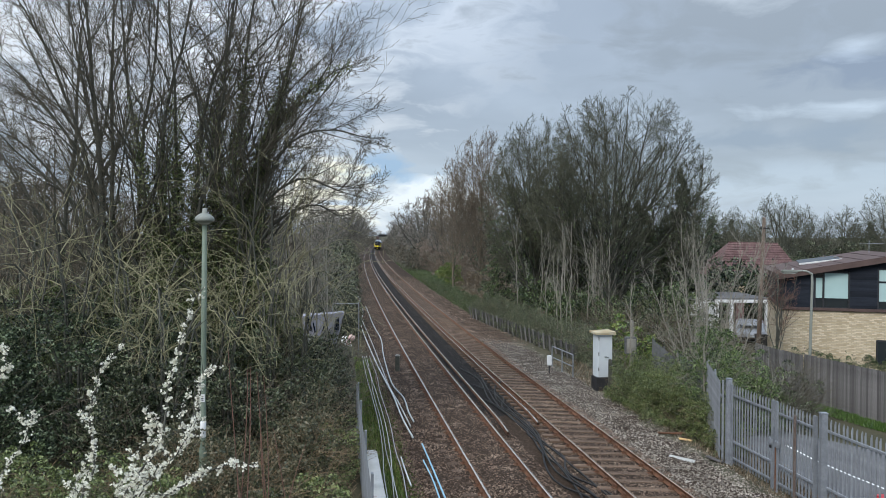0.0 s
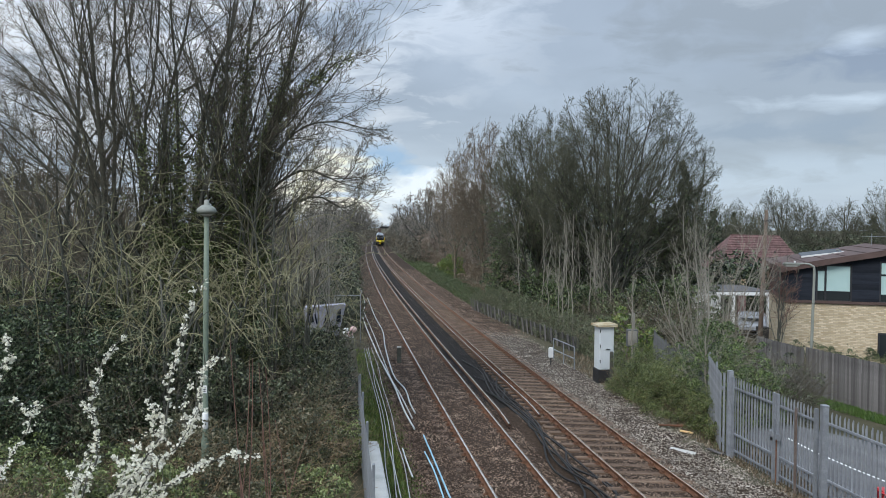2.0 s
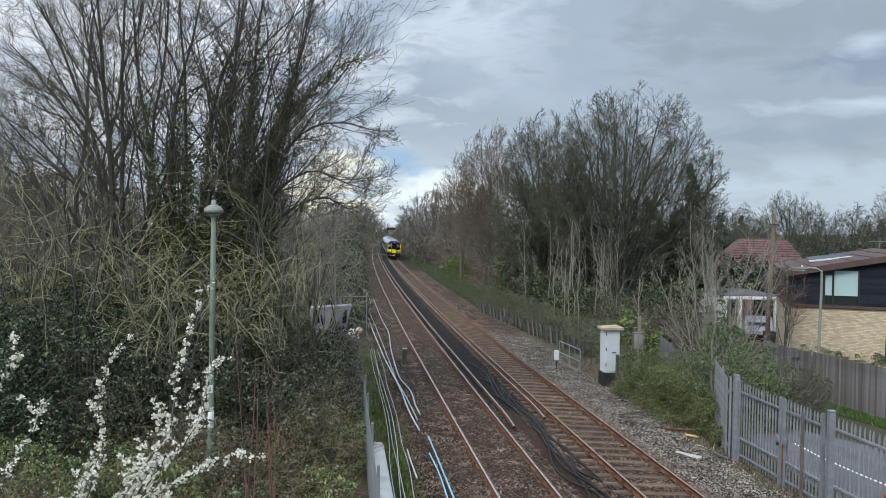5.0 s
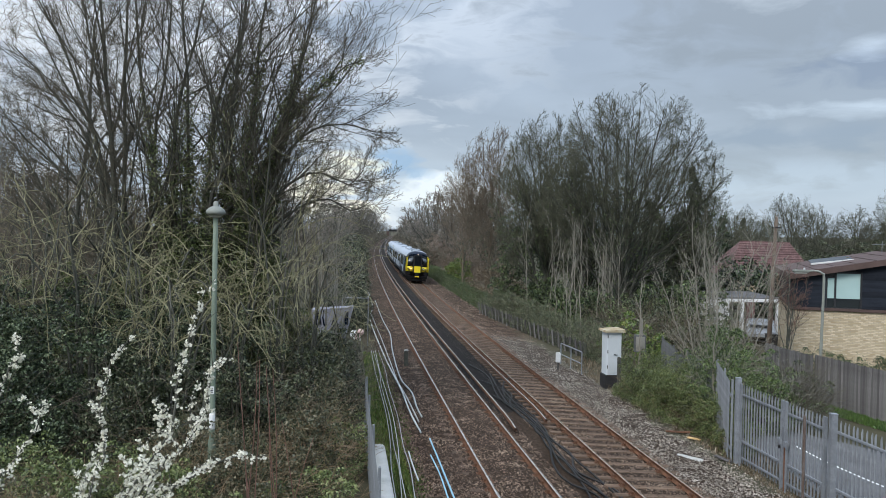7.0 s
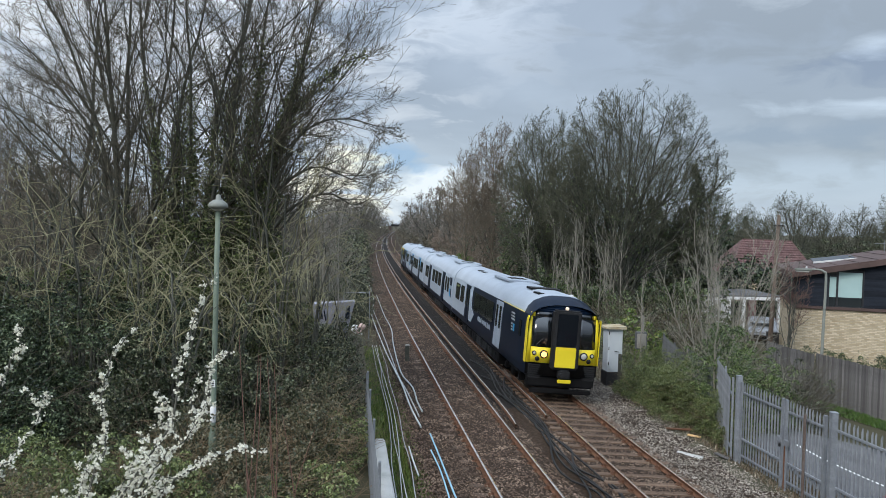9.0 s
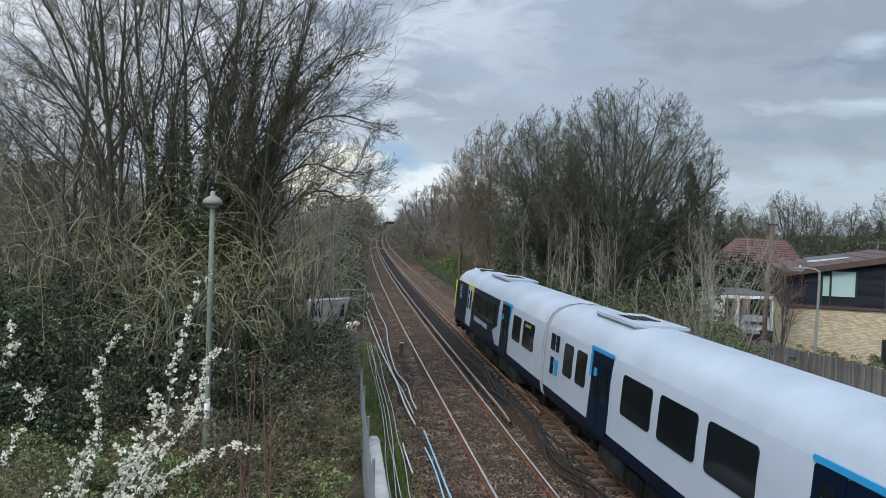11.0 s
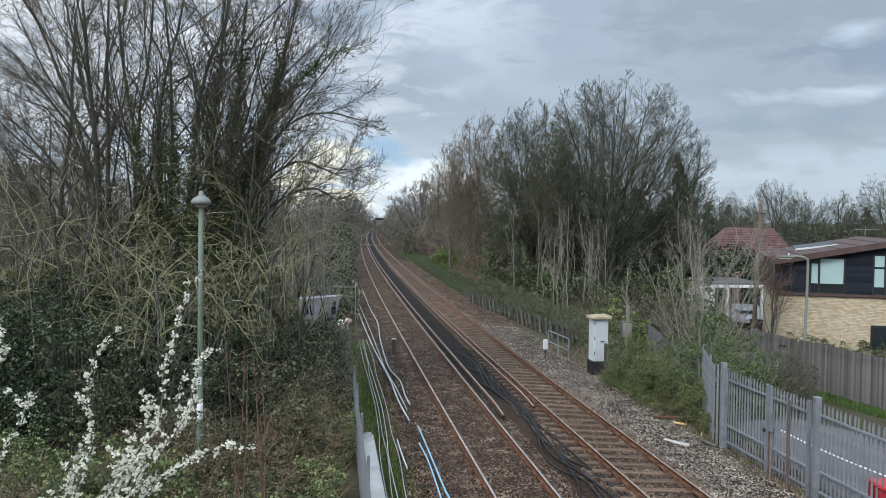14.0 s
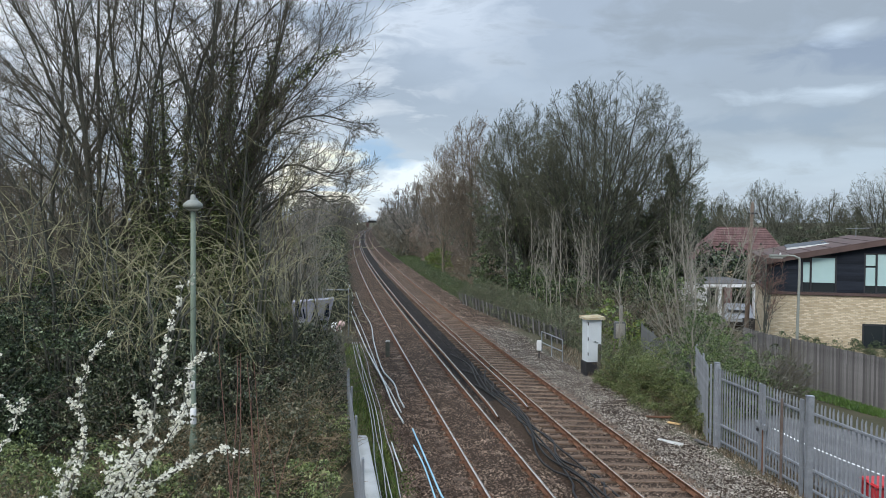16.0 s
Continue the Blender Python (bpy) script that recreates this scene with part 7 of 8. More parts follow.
run_of("power_cable", black, [(31, 0.25), (28, 0.2), (25.3, 0.28), (23.2, 0.05), (20.8, -0.2), (19.2, 0.1), (17.5, 0.3), (14, 0.4)], -0.11, 0.028, "cable_black", group="black cables")
run_of("power_cable", black, [(30, -0.35), (27.6, 0.1), (25.6, 0.22), (24.0, 0.25), (22, 0.35), (20, 0.45), (18, 0.55), (14, 0.8)], -0.12, 0.028, "cable_black", group="black cables")
run_of("power_cable", black, [(33, -0.3), (30.5, 0.42), (28.6, 0.05), (26.6, 0.5), (24.6, 0.02), (22.4, 0.42), (20.6, 0.1), (18.9, 0.62), (17.2, 0.25), (14, 0.5)], -0.13, 0.028, "cable_black", group="black cables", n=80)
run_of("conduit", "pale grey plastic conduit beside the track", [(84, -4.2), (65, -4.0), (54.8, -4.4), (40.6, -4.14), (34.2, -3.94), (30.8, -3.82), (27.2, -3.78), (24.6, -3.67)], -0.08, 0.03, "pipe_pale", "pipe", "pale conduits")
run_of("conduit", "pale grey plastic conduit beside the track", [(69, -3.66), (54.8, -3.55), (47.3, -3.4), (40.6, -3.61), (33.5, -3.69), (30.5, -3.45), (28, -3.48), (26.6, -3.44)], -0.08, 0.03, "pipe_pale", "pipe", "pale conduits")
run_of("conduit", "pale grey plastic conduit beside the track", [(58, -4.25), (46, -4.0), (38, -3.9), (33, -3.85), (29.5, -3.7), (26, -3.6)], -0.10, 0.026, "cable_grey", "pipe", "pale conduits")
for i, (a, b) in enumerate([(-4.52, -4.68), (-4.40, -4.55), (-4.24, -4.36), (-4.62, -4.8)]):
    run_of("signal_cable", "thin grey signal cable laid over grass", [(42, a - 0.05), (36, a + 0.05 * (-1) ** i), (32.6, a), (27.5, a + 0.04), (23.8, a - 0.03), (21.5, (a + b) / 2 + 0.05 * (-1) ** i), (18, b), (13, b)], -0.27 + 0.01 * i, 0.015, "cable_grey", "cable", "signal cables")
run_of("water_pipe", "bright blue plastic pipe beside the track", [(23.9, -3.46), (21.7, -3.45), (19.9, -3.45), (18.4, -3.45), (17.4, -3.42), (14, -3.4)], -0.1, 0.024, "pipe_blue", "pipe", "blue pipes")
run_of("water_pipe", "bright blue plastic pipe beside the track", [(22.2, -3.62), (20.5, -3.57), (19, -3.59), (17.4, -3.62), (14, -3.6)], -0.1, 0.02, "pipe_blue", "pipe", "blue pipes")
run_of("water_pipe", "short pale blue plastic pipe on grass", [(22.9, -4.18), (21.6, -4.17), (20.3, -4.14)], -0.2, 0.022, "pipe_pale", "pipe", "blue pipes")


def lineside_scraps():
    for x, y, L, w, a, mat, lab in [(6.93, 22.8, 0.75, 0.22, 35, "concrete", "pale broken plank lying on ballast"), (7.9, 22.8, 0.6, 0.12, 60, "wood_grey", "grey broken plank lying on ballast"), (7.5, 25.8, 0.95, 0.12, -8, "rail_rust", "rusty strip of scrap steel on ballast"), (7.72, 25.0, 0.4, 0.12, 25, "litter_wood", "bright splintered wood scrap on ballast")]:
        o = thing("scrap_board", lab, "scrap", (x, y, -0.36), "lineside scraps")
        o.rotation_euler = (radians(3), radians(4), radians(-a))
        part("board", box(L, w, 0.04, 0, 0, 0, 0.008), M[mat], o)
        if L > 0.7:
            part("splinter", box(L * 0.4, w * 0.4, 0.02, L * 0.3, w * 0.3, 0.03, 0.004), M[mat], o)


M["litter_wood"] = material("litter_wood", [(0.55, 0.36, 0.15), (0.68, 0.48, 0.24)], 3, 0.8)
lineside_scraps()


def rubbish_heap():
    root = thing("rubbish_sack", "crumpled pale pink and white rubbish sack", "sack", (-5.75, 45.5, -0.35))
    rng = np.random.default_rng(4)
    for i in range(4):
        bm = bmesh.new()
        bmesh.ops.create_icosphere(bm, subdivisions=3, radius=rng.uniform(0.15, 0.24))
        for v in bm.verts:
            v.co *= 1 + 0.25 * noise.noise(v.co * 5 + Vector((i * 9, 0, 0)))
        part("sack_fold", bm, M["sack_pink"] if i % 2 else M["white_paint"], root, at=pose(rng.uniform(-0.3, 0.3), rng.uniform(-0.2, 0.2), 0.12 + 0.13 * i))


M["sack_pink"] = material("sack_pink", [(0.55, 0.36, 0.34), (0.68, 0.50, 0.47)], 3, 0.7)
rubbish_heap()


def far_bridge():
    root = thing("road_bridge", "far dark road bridge over the railway", "bridge", (float(line_x(800.0)), 800.0, -0.4))
    part("deck", box(12, 6, 1.3, 0, 0, 4.9, 0.1), M["train_grey"], root)
    part("parapet", box(12, 0.4, 0.8, 0, -2.9, 6.2, 0.05), M["train_grey"], root)
    for x in (-6.5, 6.5):
        part("abutment", box(2.5, 6, 4.9, x, 0, 0, 0.1), M["roof_brown"], root)


far_bridge()


def signal_post():
    root = thing("signal_post", "far railway signal post with a lit white lamp", "signal", (float(line_x(430.0)) - 4.2, 430.0, -0.3))
    part("post", rod((0, 0, 0), (0, 0, 4.6), 0.12), M["dark_steel"], root)
    part("head", box(0.7, 0.3, 1.4, 0, 0, 4.0, 0.05), M["dark_steel"], root)
    part("lamp", lathe([(0.2, 0), (0.18, 0.05), (0.05, 0.08)], 12, m=pose(0, -0.18, 4.8, 90, 0, 0)), M["signal_lamp"], root, "lit white signal lamp")


M["signal_lamp"] = glow("signal_lamp", (1.0, 0.97, 0.85), 3.0)
signal_post()

# ---- the train: four cars, each a thing of its own ----
CAR = 20.4
SECTION = [(1.33, 0.80), (1.385, 1.02), (1.40, 1.118), (1.40, 1.145), (1.40, 1.75), (1.40, 2.30), (1.375, 2.75), (1.33, 3.00), (1.22, 3.28), (1.02, 3.50), (0.70, 3.66), (0.35, 3.74)]


def car_shell(cab):
    """The body's skin along y, with the livery set face by face. Returns the side and roof meshes."""
    half = 10.05
    ys = [-half, -9.7, -9.2, -8.6, -5.6, -4.9, 0.0, 2.6, 3.3, 4.0, 5.4, 8.0, half] if cab else [-half, -9.9, -6.0, -3.5, 0.0, 3.5, 6.0, 9.9, half]
    rows = []
    for y in ys:
        t = 0.0
        if cab and y < -8.6:
            t = ((-8.6 - y) / (half - 8.6)) ** 2
        ring = []
        for x, z in SECTION:
            ring.append((x * (1 - 0.045 * t) - (0.02 if abs(y) > 9.95 and not cab else 0), y, z - t * 0.34 * max(0, (z - 2.9) / 0.85)))
        full = [(-x, a, z) for x, a, z in ring] + [(x, a, z) for x, a, z in reversed(ring)]
        rows.append(full)
    V = np.array(rows)
    ny, nr = V.shape[:2]
    i = np.arange(ny * nr).reshape(ny, nr)
    q = np.stack([i[:-1, :-1], i[:-1, 1:], i[1:, 1:], i[1:, :-1]], -1)
    ind = np.zeros(q.shape[:2], int)
    ns = len(SECTION)
    for a in range(ny - 1):
        y = (ys[a] + ys[a + 1]) / 2
        for b in range(nr - 1):
            k = b if b < ns - 1 else nr - 2 - b
            roof = k >= 7
            low = k <= 2
            if roof:
                ind[a, b] = 3 if (cab and y < -9.3) else 2
            elif low:
                ind[a, b] = 1
            elif cab:
                edge = 2.7
                ind[a, b] = 1 if y < edge else 0
    flat = q.reshape(-1, 4)
    fi = ind.ravel()
    side, roof = fi < 2, fi >= 2
    mats = [M["train_white"], M["train_navy"], M["train_roof"], M["train_navy"]]
    out = []
    kcol = np.tile(np.arange(nr - 1), ny - 1)
    kk = np.where(kcol < ns - 1, kcol, nr - 2 - kcol)
    is_roof = kk >= 7
    for sel in (~is_roof, is_roof):
        out.append(mesh_of("shell", V, flat[sel], mats=mats, index=fi[sel], smooth=True))
    return out


def rounded(w, h, r, n=4):
    """The outline of a rounded rectangle, centred."""
    pts = []
    for cx, cz, a0 in ((w / 2 - r, h / 2 - r, 0), (-w / 2 + r, h / 2 - r, 90), (-w / 2 + r, -h / 2 + r, 180), (w / 2 - r, -h / 2 + r, 270)):
        for i in range(n + 1):
            a = radians(a0 + 90 * i / n)
            pts.append((cx + r * math.cos(a), cz + r * math.sin(a)))
    return pts


def side_panel(name, y, z, w, h, side, mat, parent, r=0.1, proud=0.012, label="", depth=0.03):
    """A flat panel on the car's side, following its slight lean."""
    bm = prism(rounded(w, h, r), depth)
    x = 1.40 + proud
    m = Matrix.Translation((side * x, y, z)) @ Euler((0, 0, radians(90 * side))).to_matrix().to_4x4()
    lean = Euler((radians(-1.6), 0, 0)).to_matrix().to_4x4() if z > 1.7 else Matrix.Identity(4)
    return part(name, bm, mat, parent, label, m @ lean)


def bogie(y, car):
    bm = box(0.16, 2.9, 0.22, -1.0, 0, 0.48, 0.03)
    box(0.16, 2.9, 0.22, 1.0, 0, 0.48, 0.03, bm)
    box(2.0, 0.5, 0.2, 0, 0, 0.52, 0.03, bm)
    for s in (-1, 1):
        for e in (-1.3, 1.3):
            box(0.24, 0.3, 0.3, s * 1.02, e, 0.28, 0.04, bm)
            rod((s * 1.02, e * 0.7, 0.5), (s * 1.02, e * 0.7, 0.85), 0.1, sides=10, bm=bm)
        box(0.2, 0.55, 0.16, s * 1.08, 0, 0.7, 0.03, bm)
    frame_ = part("bogie", bm, M["train_black"], car, "dark dusty bogie", pose(0, y, 0))
    for s in (-1, 1):
        for e in (-1.3, 1.3):
            w = lathe([(0.42, -0.03), (0.46, -0.05), (0.44, 0.07), (0.2, 0.05), (0.12, 0.09)], 20, m=pose(s * GAUGE, e, 0.44, 0, 90 * s, 0))
            part("wheel", w, M["train_grey"], frame_)
    for s in (-1, 1):
        part("shoe_beam", box(0.1, 1.6, 0.08, s * 1.28, 0, 0.2, 0.02), M["sleeper_dirty"], frame_)


def doors(car, y, leaf_mat, trim, label, toward=1):
    """A pair of door leaves on both sides; trim: the colour of the band over and beside them."""
    for s in (-1, 1):
        if trim:
            side_panel("door_trim", y + toward * 0.06, 3.02, 1.62, 0.10, s, M[trim], car, 0.03, -0.005, "bright strip over the doors")
            side_panel("door_trim", y + toward * 0.81, 2.66, 0.12, 0.78, s, M[trim], car, 0.04, 0.004, "bright strip beside the doors")
            side_panel("door_notice", y - 0.36, 2.45, 0.2, 0.2, s, M["train_blue"], car, 0.02, 0.034, "small blue notice on the door")
        for e in (-1, 1):
            d = side_panel("door_leaf", y + e * 0.36, 1.98, 0.69, 1.95, s, leaf_mat, car, 0.05, 0.02, label)
            bm = prism(rounded(0.36, 0.95, 0.08), 0.02, m=pose(0, -0.012, 0.32))
            part("door_window", bm, M["train_glass"], d)


def windows(car, spans):
    for y, w in spans:
        for s in (-1, 1):
            side_panel("window", y, 2.3, w, 0.92, s, M["train_glass"], car, 0.12, 0.012, "dark tinted window")


def underframe(car, cab):
    rng = np.random.default_rng(5)
    part("floor_frame", box(2.5, 19.6, 0.14, 0, 0, 0.76, 0.02), M["train_black"], car)
    y = -4.9
    while y < 4.9:
        w = rng.uniform(0.9, 1.9)
        for s in (-1, 1):
            bm = box(0.75, w - 0.12, rng.uniform(0.4, 0.52), s * 0.88, y + w / 2, 0.26, 0.03)
            for k in range(3):
                box(0.02, 0.05, 0.3, s * 1.262, y + 0.25 + k * (w - 0.5) / 2, 0.34, 0.004, bm)
            part("equipment_case", bm, M["train_grey"] if rng.random() < 0.5 else M["train_black"], car)
        y += w
    for yb in (-7.0, 7.0):
        bogie(yb, car)


def roof_gear(car, pods):
    for y, w, L in pods:
        bm = box(w, L, 0.11, 0, y, 3.69, 0.04)
        part("roof_pod", bm, M["train_roof"], car, "pale grey roof unit")
        g = bmesh.new()
        for k in range(5):
            for j in range(3):
                box(0.22, 0.16, 0.012, -0.28 + j * 0.28, y - 0.6 + k * 0.24, 3.8, 0, g)
        part("roof_grille", g, M["train_black"], car, "black grille in the roof unit")


def bar_mark(car, y, z, side, pieces, mat, label):
    """A maker's mark drawn as plain bars: (along, up, width, height)."""
    for a, b, w, h in pieces:
        part("livery_bar", box(0.012, w, h, side * 1.412, y + a, z + b - h / 2, 0.0), mat, car, label)


def end_car(name, bright):
    car = thing(name, "navy and white electric train car with a yellow-edged cab", "train", group="cars of the train")
    side, roof = car_shell(True)
    place("body", side, car, "navy and white painted body side")
    place("roof", roof, car, "pale grey roof")
    underframe(car, True)
    doors(car, -4.75, M["train_white"], "train_yellow" if bright else "", "white door leaf")
    doors(car, 4.1, M["train_navy"], "train_blue" if bright else "", "navy door leaf")
    windows(car, [(-2.6, 1.75), (-0.75, 1.75), (1.1, 1.75), (6.15, 1.25), (8.0, 1.6)])
    for s in (-1, 1):
        side_panel("cab_side_window", -9.0, 2.38, 0.3, 0.62, s, M["train_glass"], car, 0.06, 0.012)
        bar_mark(car, -1.0, 1.58, s, [(-1.95 + a_ * 0.17 + (0.12 if a_ > 4 else 0) + (0.12 if a_ > 11 else 0), 0, 0.105, 0.17 + 0.08 * (a_ in (0, 3, 4, 5, 8, 12, 15, 17))) for a_ in range(19)], M["train_white"], "white operator's mark as plain bars")
        wedge = prism([(0.0, 1.16), (0.95, 1.16), (0.95, 2.78), (0.7, 2.78), (0.42, 2.5), (0.38, 1.95), (-0.75, 1.62)], 0.02)
        part("white_wedge", wedge, M["train_white"], car, "white livery wedge", Matrix.Translation((s * 1.412, 2.4, 0)) @ Euler((0, 0, radians(90))).to_matrix().to_4x4() @ Matrix.Translation((0, -0.01 if s > 0 else -0.01, 0)))
        bar_mark(car, -7.7, 2.42, s, [(a_, b_ + k_ * 0.12, w_, 0.06) for a_, b_, w_ in ((-0.2, 0.12, 0.26), (0.15, 0.12, 0.34), (0.12, -0.3, 0.26)) for k_ in range(3)], M["train_mark"], "small pale mark near the cab")
        bar_mark(car, -7.92, 2.24, s, [(0, 0, 0.24, 0.28)], M["train_blue"], "small blue mark near the cab")
        for j in range(6):
            side_panel("display_bar", 7.6 + j * 0.13, 2.62, 0.06, 0.09, s, M["display_glow"], car, 0.01, 0.022, "dim lit display bar in the window", 0.02)
        # yellow edge along the gutter above the cab side
        bm = box(0.03, 4.0, 0.026, s * 1.335, -7.3, 2.99, 0.008)
        part("gutter_edge", bm, M["train_yellow"], car, "yellow edge strip")
    # the cab's front: a shallow curved face in strips
    f = -10.05
    w, d = 1.335, 0.24

    def face(x0, x1, z0, z1, mat, nm, lab="", proud=0.0, n=5):
        """A piece of the curved front between two widths and heights; it leans back above the waist."""
        V, Q = [], []
        for layer in (0, 1):
            for j in range(2):
                z = (z0, z1)[j]
                lean_ = 0.16 * max(0.0, (z - 1.9)) ** 1.4
                for k in range(n + 1):
                    x = x0 + (x1 - x0) * k / n
                    bulge = d * (1 - (x / w) ** 2)
                    V.append((x, f - bulge + lean_ - proud + layer * 0.05, z))
        r = n + 1
        for k in range(n):
            Q.append((k, k + 1, r + k + 1, r + k))
            Q.append((2 * r + k + 1, 2 * r + k, 3 * r + k, 3 * r + k + 1))
            Q.append((r + k, r + k + 1, 3 * r + k + 1, 3 * r + k))
            Q.append((k + 1, k, 2 * r + k, 2 * r + k + 1))
        Q.append((0, r, 3 * r, 2 * r))
        Q.append((n, 2 * r + n, 3 * r + n, r + n))
        return place(nm, mesh_of(nm, V, Q, mats=[mat], smooth=False), car, lab)

    face(-w, w, 0.85, 2.96, M["train_black"], "cab_front", "glossy black cab front", 0.0, 12)
    for z0, z1, hw in ((2.96, 3.06, 1.24), (3.06, 3.14, 1.17), (3.14, 3.22, 1.06), (3.22, 3.30, 0.90), (3.30, 3.37, 0.66)):
        face(-hw, hw, z0, z1, M["train_navy"], "cab_brow", "navy rounded brow over the cab", 0.0, 10)
    for s in (-1, 1):
        a, b = sorted((s * 1.19, s * w))
        face(a, b, 1.28, 2.95, M["train_yellow"], "yellow_edge", "yellow corner strip", 0.03, 3)
        a2, b2 = sorted((s * 1.10, s * 1.235))
        face(a2, b2, 2.95, 3.10, M["train_yellow"], "yellow_edge", "", 0.03, 3)
        bm = prism([(-0.1, 1.28), (0.2, 1.28), (0.2, 2.6), (0.12, 2.85), (-0.02, 2.95), (-0.1, 2.93)], 0.02, m=Matrix.Translation((s * (1.36 if s > 0 else 1.36), -10.0, 0)) @ Euler((0, 0, radians(90))).to_matrix().to_4x4())
        part("yellow_corner", bm, M["train_yellow"], car, "yellow corner strip")
        a, b = sorted((s * 0.5, s * 1.19))
        face(a, b, 1.88, 2.95, M["screen_glass"], "windscreen", "dark windscreen", 0.02, 4)
        c, e = sorted((s * 0.5, s * 1.10))
        face(c, e, 2.95, 3.13, M["screen_glass"], "windscreen", "", 0.02, 4)
        face(a, b, 1.30, 1.86, M["train_yellow"], "lamp_panel", "yellow lamp panel", 0.02, 4)
        lamp_x = s * 0.74
        yy = f - d * (1 - (lamp_x / w) ** 2) - 0.045
        bz = lathe([(0.15, 0), (0.15, 0.03), (0.12, 0.05)], 18, m=pose(lamp_x, yy, 1.62, 90, 0, 0))
        part("headlight_bezel", bz, M["train_grey"], car)
        hl = lathe([(0.115, 0.03), (0.10, 0.065), (0.04, 0.08)], 18, m=pose(lamp_x, yy, 1.62, 90, 0, 0))
        part("headlight", hl, M["head_lamp"] if s < 0 else M["lamp_glass"], car, "lit warm headlight" if s < 0 else "unlit round headlight")
        for dx, dz in ((0.34, 0.02), (0.22, -0.18)):
            lx = s * (0.74 + dx)
            ly = f - d * (1 - (lx / w) ** 2) - 0.04
            ml = lathe([(0.085, 0), (0.08, 0.03), (0.04, 0.045)], 14, m=pose(lx, ly, 1.62 + dz, 90, 0, 0))
            part("marker_light", ml, M["train_grey"], car)
            part("marker_lens", lathe([(0.05, 0.04), (0.045, 0.055), (0.02, 0.06)], 12, m=pose(lx, ly, 1.62 + dz, 90, 0, 0)), M["lamp_glass"] if dz > 0 else M["train_black"], car)
        # ribbed corner steps
        st = bmesh.new()
        for k in range(7):
            box(0.46, 0.22, 0.055, s * 1.02, f - 0.02, 0.72 + k * 0.075, 0.012, st)
        part("corner_steps", st, M["train_grey"], car, "ribbed dark corner steps")
    # the gangway in the middle
    gw = box(1.02, 0.34, 2.14, 0, f - 0.26, 1.12, 0.06)
    part("gangway_frame", gw, M["train_grey"], car, "dark grey gangway frame")
    part("gangway_door", box(0.74, 0.05, 1.16, 0, f - 0.435, 1.98, 0.02), M["train_glass"], car, "black gangway door")
    part("gangway_panel", box(0.76, 0.05, 0.74, 0, f - 0.44, 1.2, 0.02), M["train_yellow"], car, "yellow lower gangway panel")
    part("top_lamp", lathe([(0.07, 0), (0.065, 0.04), (0.03, 0.05)], 14, m=pose(0, f - 0.16, 3.31, 90, 0, 0)), M["marker_lamp"], car, "small lit lamp over the gangway")
    # lower skirt and coupler
    sk = box(2.5, 0.3, 0.4, 0, f + 0.05, 0.42, 0.06)
    part("front_skirt", sk, M["train_black"], car, "black front skirt")
    part("lifeguard", box(2.3, 0.12, 0.18, 0, f - 0.1, 0.2, 0.03), M["train_black"], car)
    cp = box(0.42, 0.4, 0.34, 0, f - 0.32, 0.78, 0.05)
    rod((-0.1, f - 0.5, 0.95), (-0.1, f - 0.62, 0.95), 0.09, bm=cp)
    part("coupler", cp, M["train_grey"], car, "steel coupler")
    part("coupler_plate", box(0.5, 0.06, 0.13, 0, f - 0.52, 0.66, 0.02), M["train_yellow"], car)
    # roof gear
    roof_gear(car, [(-1.2, 1.5, 3.6)])
    part("roof_intake", box(0.42, 0.9, 0.06, -0.55, -8.3, 3.64, 0.03), M["train_black"], car, "black roof intake")
    part("roof_fan_cover", box(1.3, 0.9, 0.07, 0, -6.6, 3.71, 0.03), M["train_grey"], car)
    part("horn_cover", box(0.16, 0.2, 0.14, 0.5, -8.9, 3.6, 0.03), M["white_paint"], car)
    for y in (4.2, 5.4):
        part("roof_vent", box(0.5, 0.2, 0.05, -0.5, y, 3.69, 0.015), M["train_grey"], car)
    end_gangway(car, 10.05)
    return car


def end_gangway(car, y):
    """Half of the corridor between two cars: pale folds nearly as wide as the body, and the rounded end wall."""
    s = 1 if y > 0 else -1
    bm = bmesh.new()
    for k in range(4):
        g = 0.05 * (k % 2)
        half = [(x * 0.955 - g * 0.6, min(z, 3.7) - 0.05 - g * 0.6 * (z > 2)) for x, z in SECTION]
        out = half + [(-x, z) for x, z in reversed(half)]
        prism(out, 0.045, bm, pose(0, y + s * 0.02 + s * k * 0.04 - 0.0225, 0))
    part("bellows", bm, M["bellows_grey"], car, "pale grey folded gangway bellows")
    half = [(x * 0.99, z - 0.015 * (z > 2)) for x, z in SECTION]
    wall = prism(half + [(-x, z) for x, z in reversed(half)], 0.05, m=pose(0, y - s * 0.04 - 0.025, 0))
    part("end_wall", wall, M["train_white"], car, "white end wall")


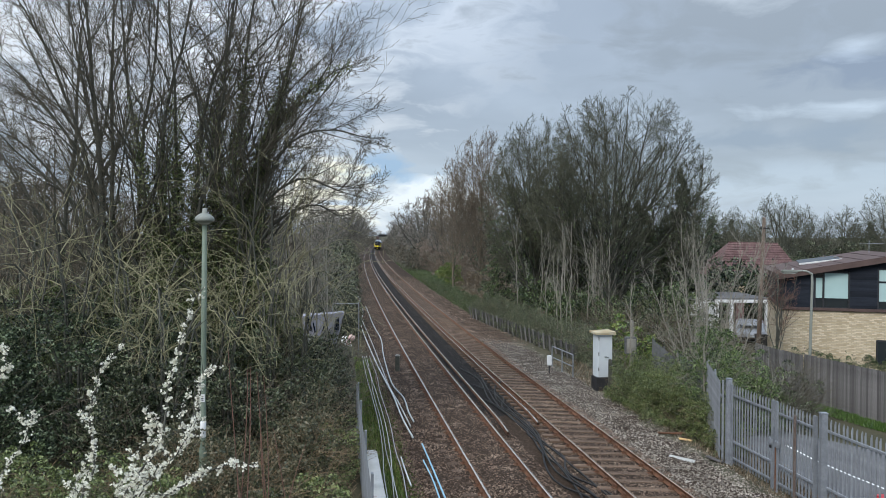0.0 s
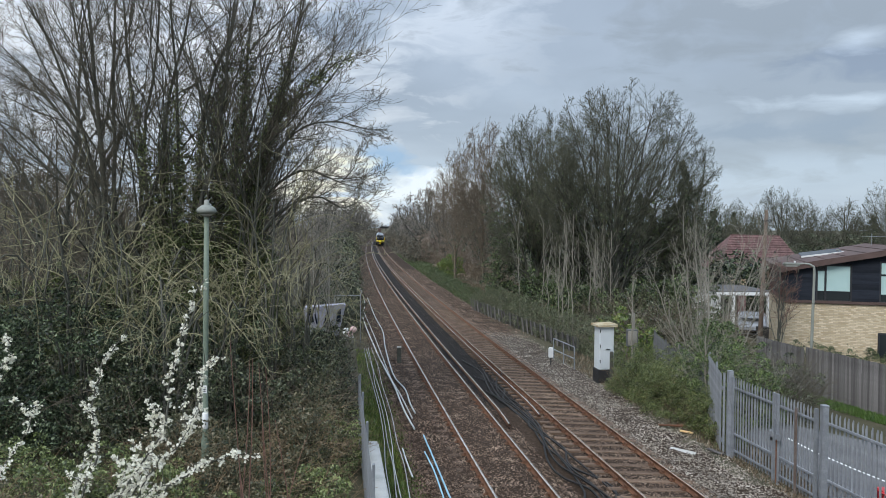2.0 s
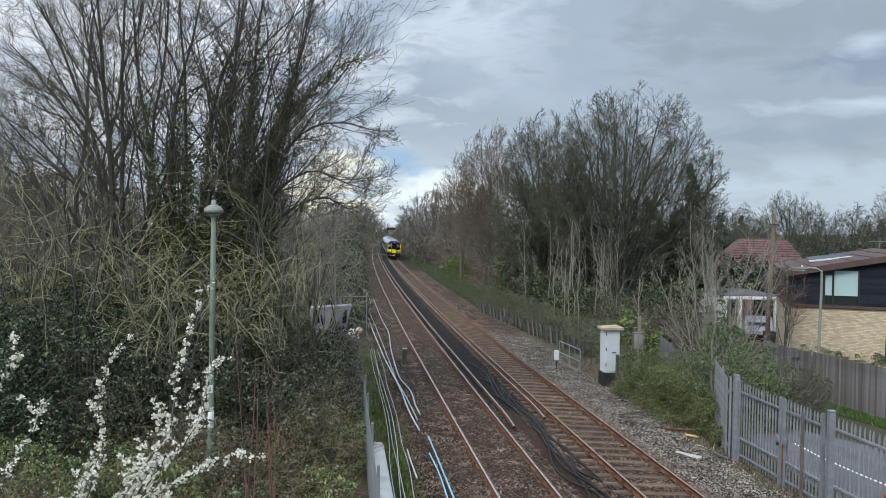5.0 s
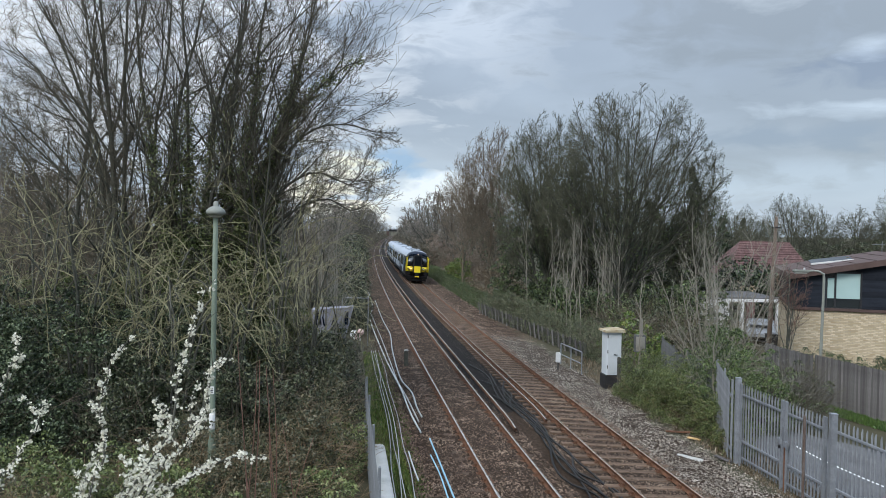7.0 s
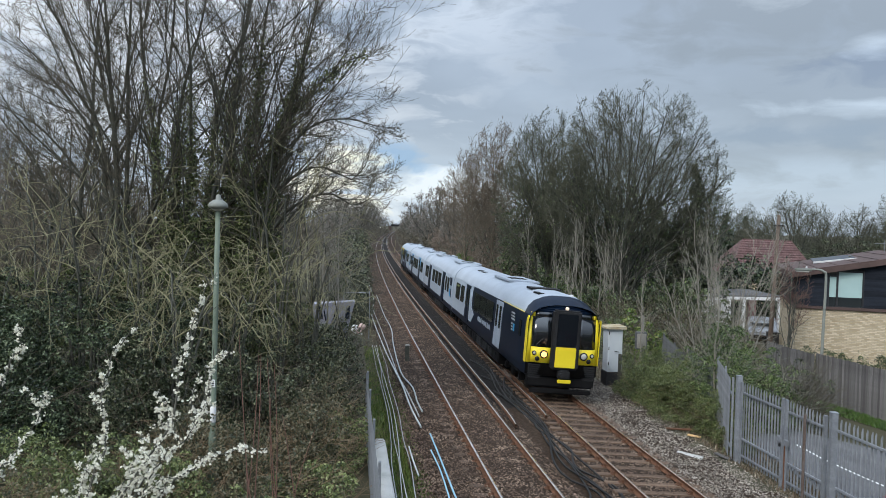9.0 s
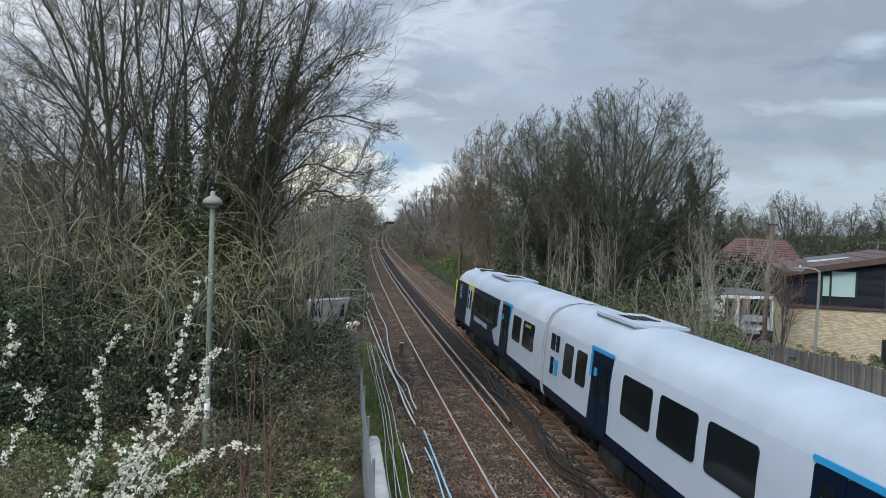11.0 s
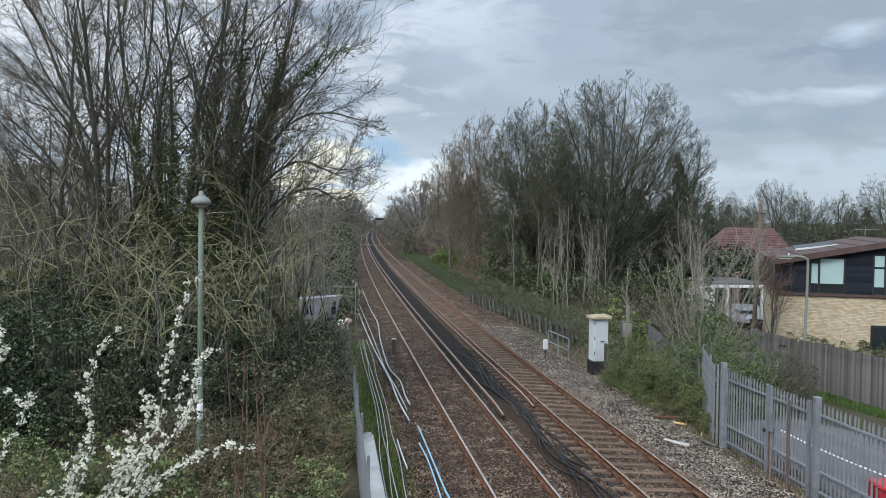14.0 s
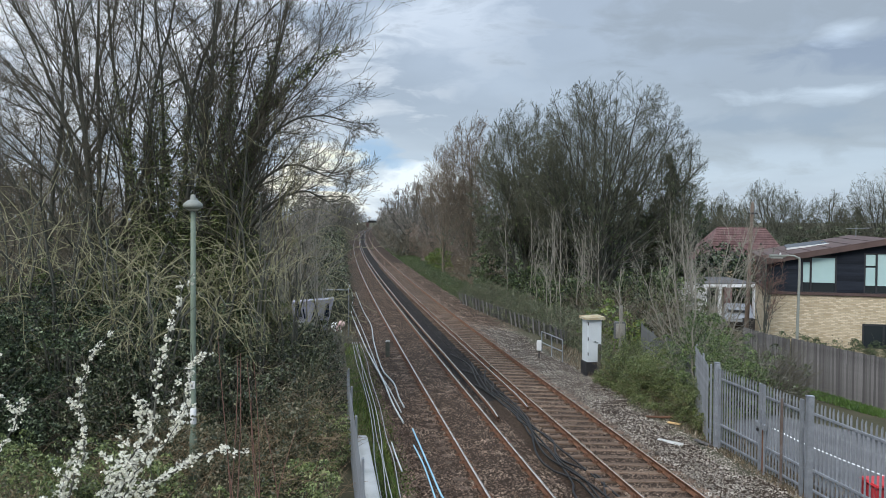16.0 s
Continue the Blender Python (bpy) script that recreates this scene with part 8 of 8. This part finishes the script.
def middle_car(name, bright):
    car = thing(name, "white electric train car with dark windows and navy doors", "train", group="cars of the train")
    side, roof = car_shell(False)
    place("body", side, car, "white painted body side")
    place("roof", roof, car, "pale grey roof")
    underframe(car, False)
    doors(car, -4.75, M["train_navy"], "train_blue" if bright else "", "navy door leaf", -1)
    doors(car, 4.75, M["train_navy"], "train_blue" if bright else "", "navy door leaf")
    windows(car, [(-7.55, 0.85), (-6.35, 0.85), (-2.4, 1.7), (-0.3, 1.7), (1.8, 1.7), (6.6, 1.15), (8.0, 1.2)])
    for s in (-1, 1):
        bar_mark(car, -8.95, 2.30, s, [(0.27, 0.3, 0.3, 0.5), (-0.22, 0.3, 0.42, 0.5), (-0.2, -0.42, 0.32, 0.52)], M["train_navy"], "large navy operator's mark as plain blocks")
        bar_mark(car, -8.68, 1.88, s, [(0, 0, 0.34, 0.46)], M["train_blue"], "blue mark")
    roof_gear(car, [(-6.0, 1.5, 3.0), (6.0, 1.5, 3.0)])
    end_gangway(car, 10.05)
    end_gangway(car, -10.05)
    return car


lead = end_car("train_car_lead", False)
mid_a = middle_car("train_car_middle", False)
mid_b = middle_car("train_car_middle", True)
tail = end_car("train_car_tail", True)


def car_rows(index, backwards):
    """A car's poses along the right-hand track, at a steady 32.2 m/s; its front passes the 28.3 m mark at 9 s."""
    rows = []
    for i in range(33):
        t = i * 0.5
        s = 28.3 + 32.2 * (9.0 - t) + CAR * (index + 0.5)
        a, b = at_line(along(s - 7.0), SIXFOOT), at_line(along(s + 7.0), SIXFOOT)
        c = (a + b) / 2
        head = -math.atan2(b[0] - a[0], b[1] - a[1])
        m = Matrix.Translation(c) @ Euler((0, 0, head)).to_matrix().to_4x4() @ Euler((0, CANT, 0)).to_matrix().to_4x4()
        if backwards:
            m = m @ pose(0, 0, 0, 0, 0, 180)
        rows.append((t, m))
    return rows


def motions():
    walk(lead, car_rows(0, False))
    walk(mid_a, car_rows(1, False))
    walk(mid_b, car_rows(2, True))
    walk(tail, car_rows(3, True))


motions()
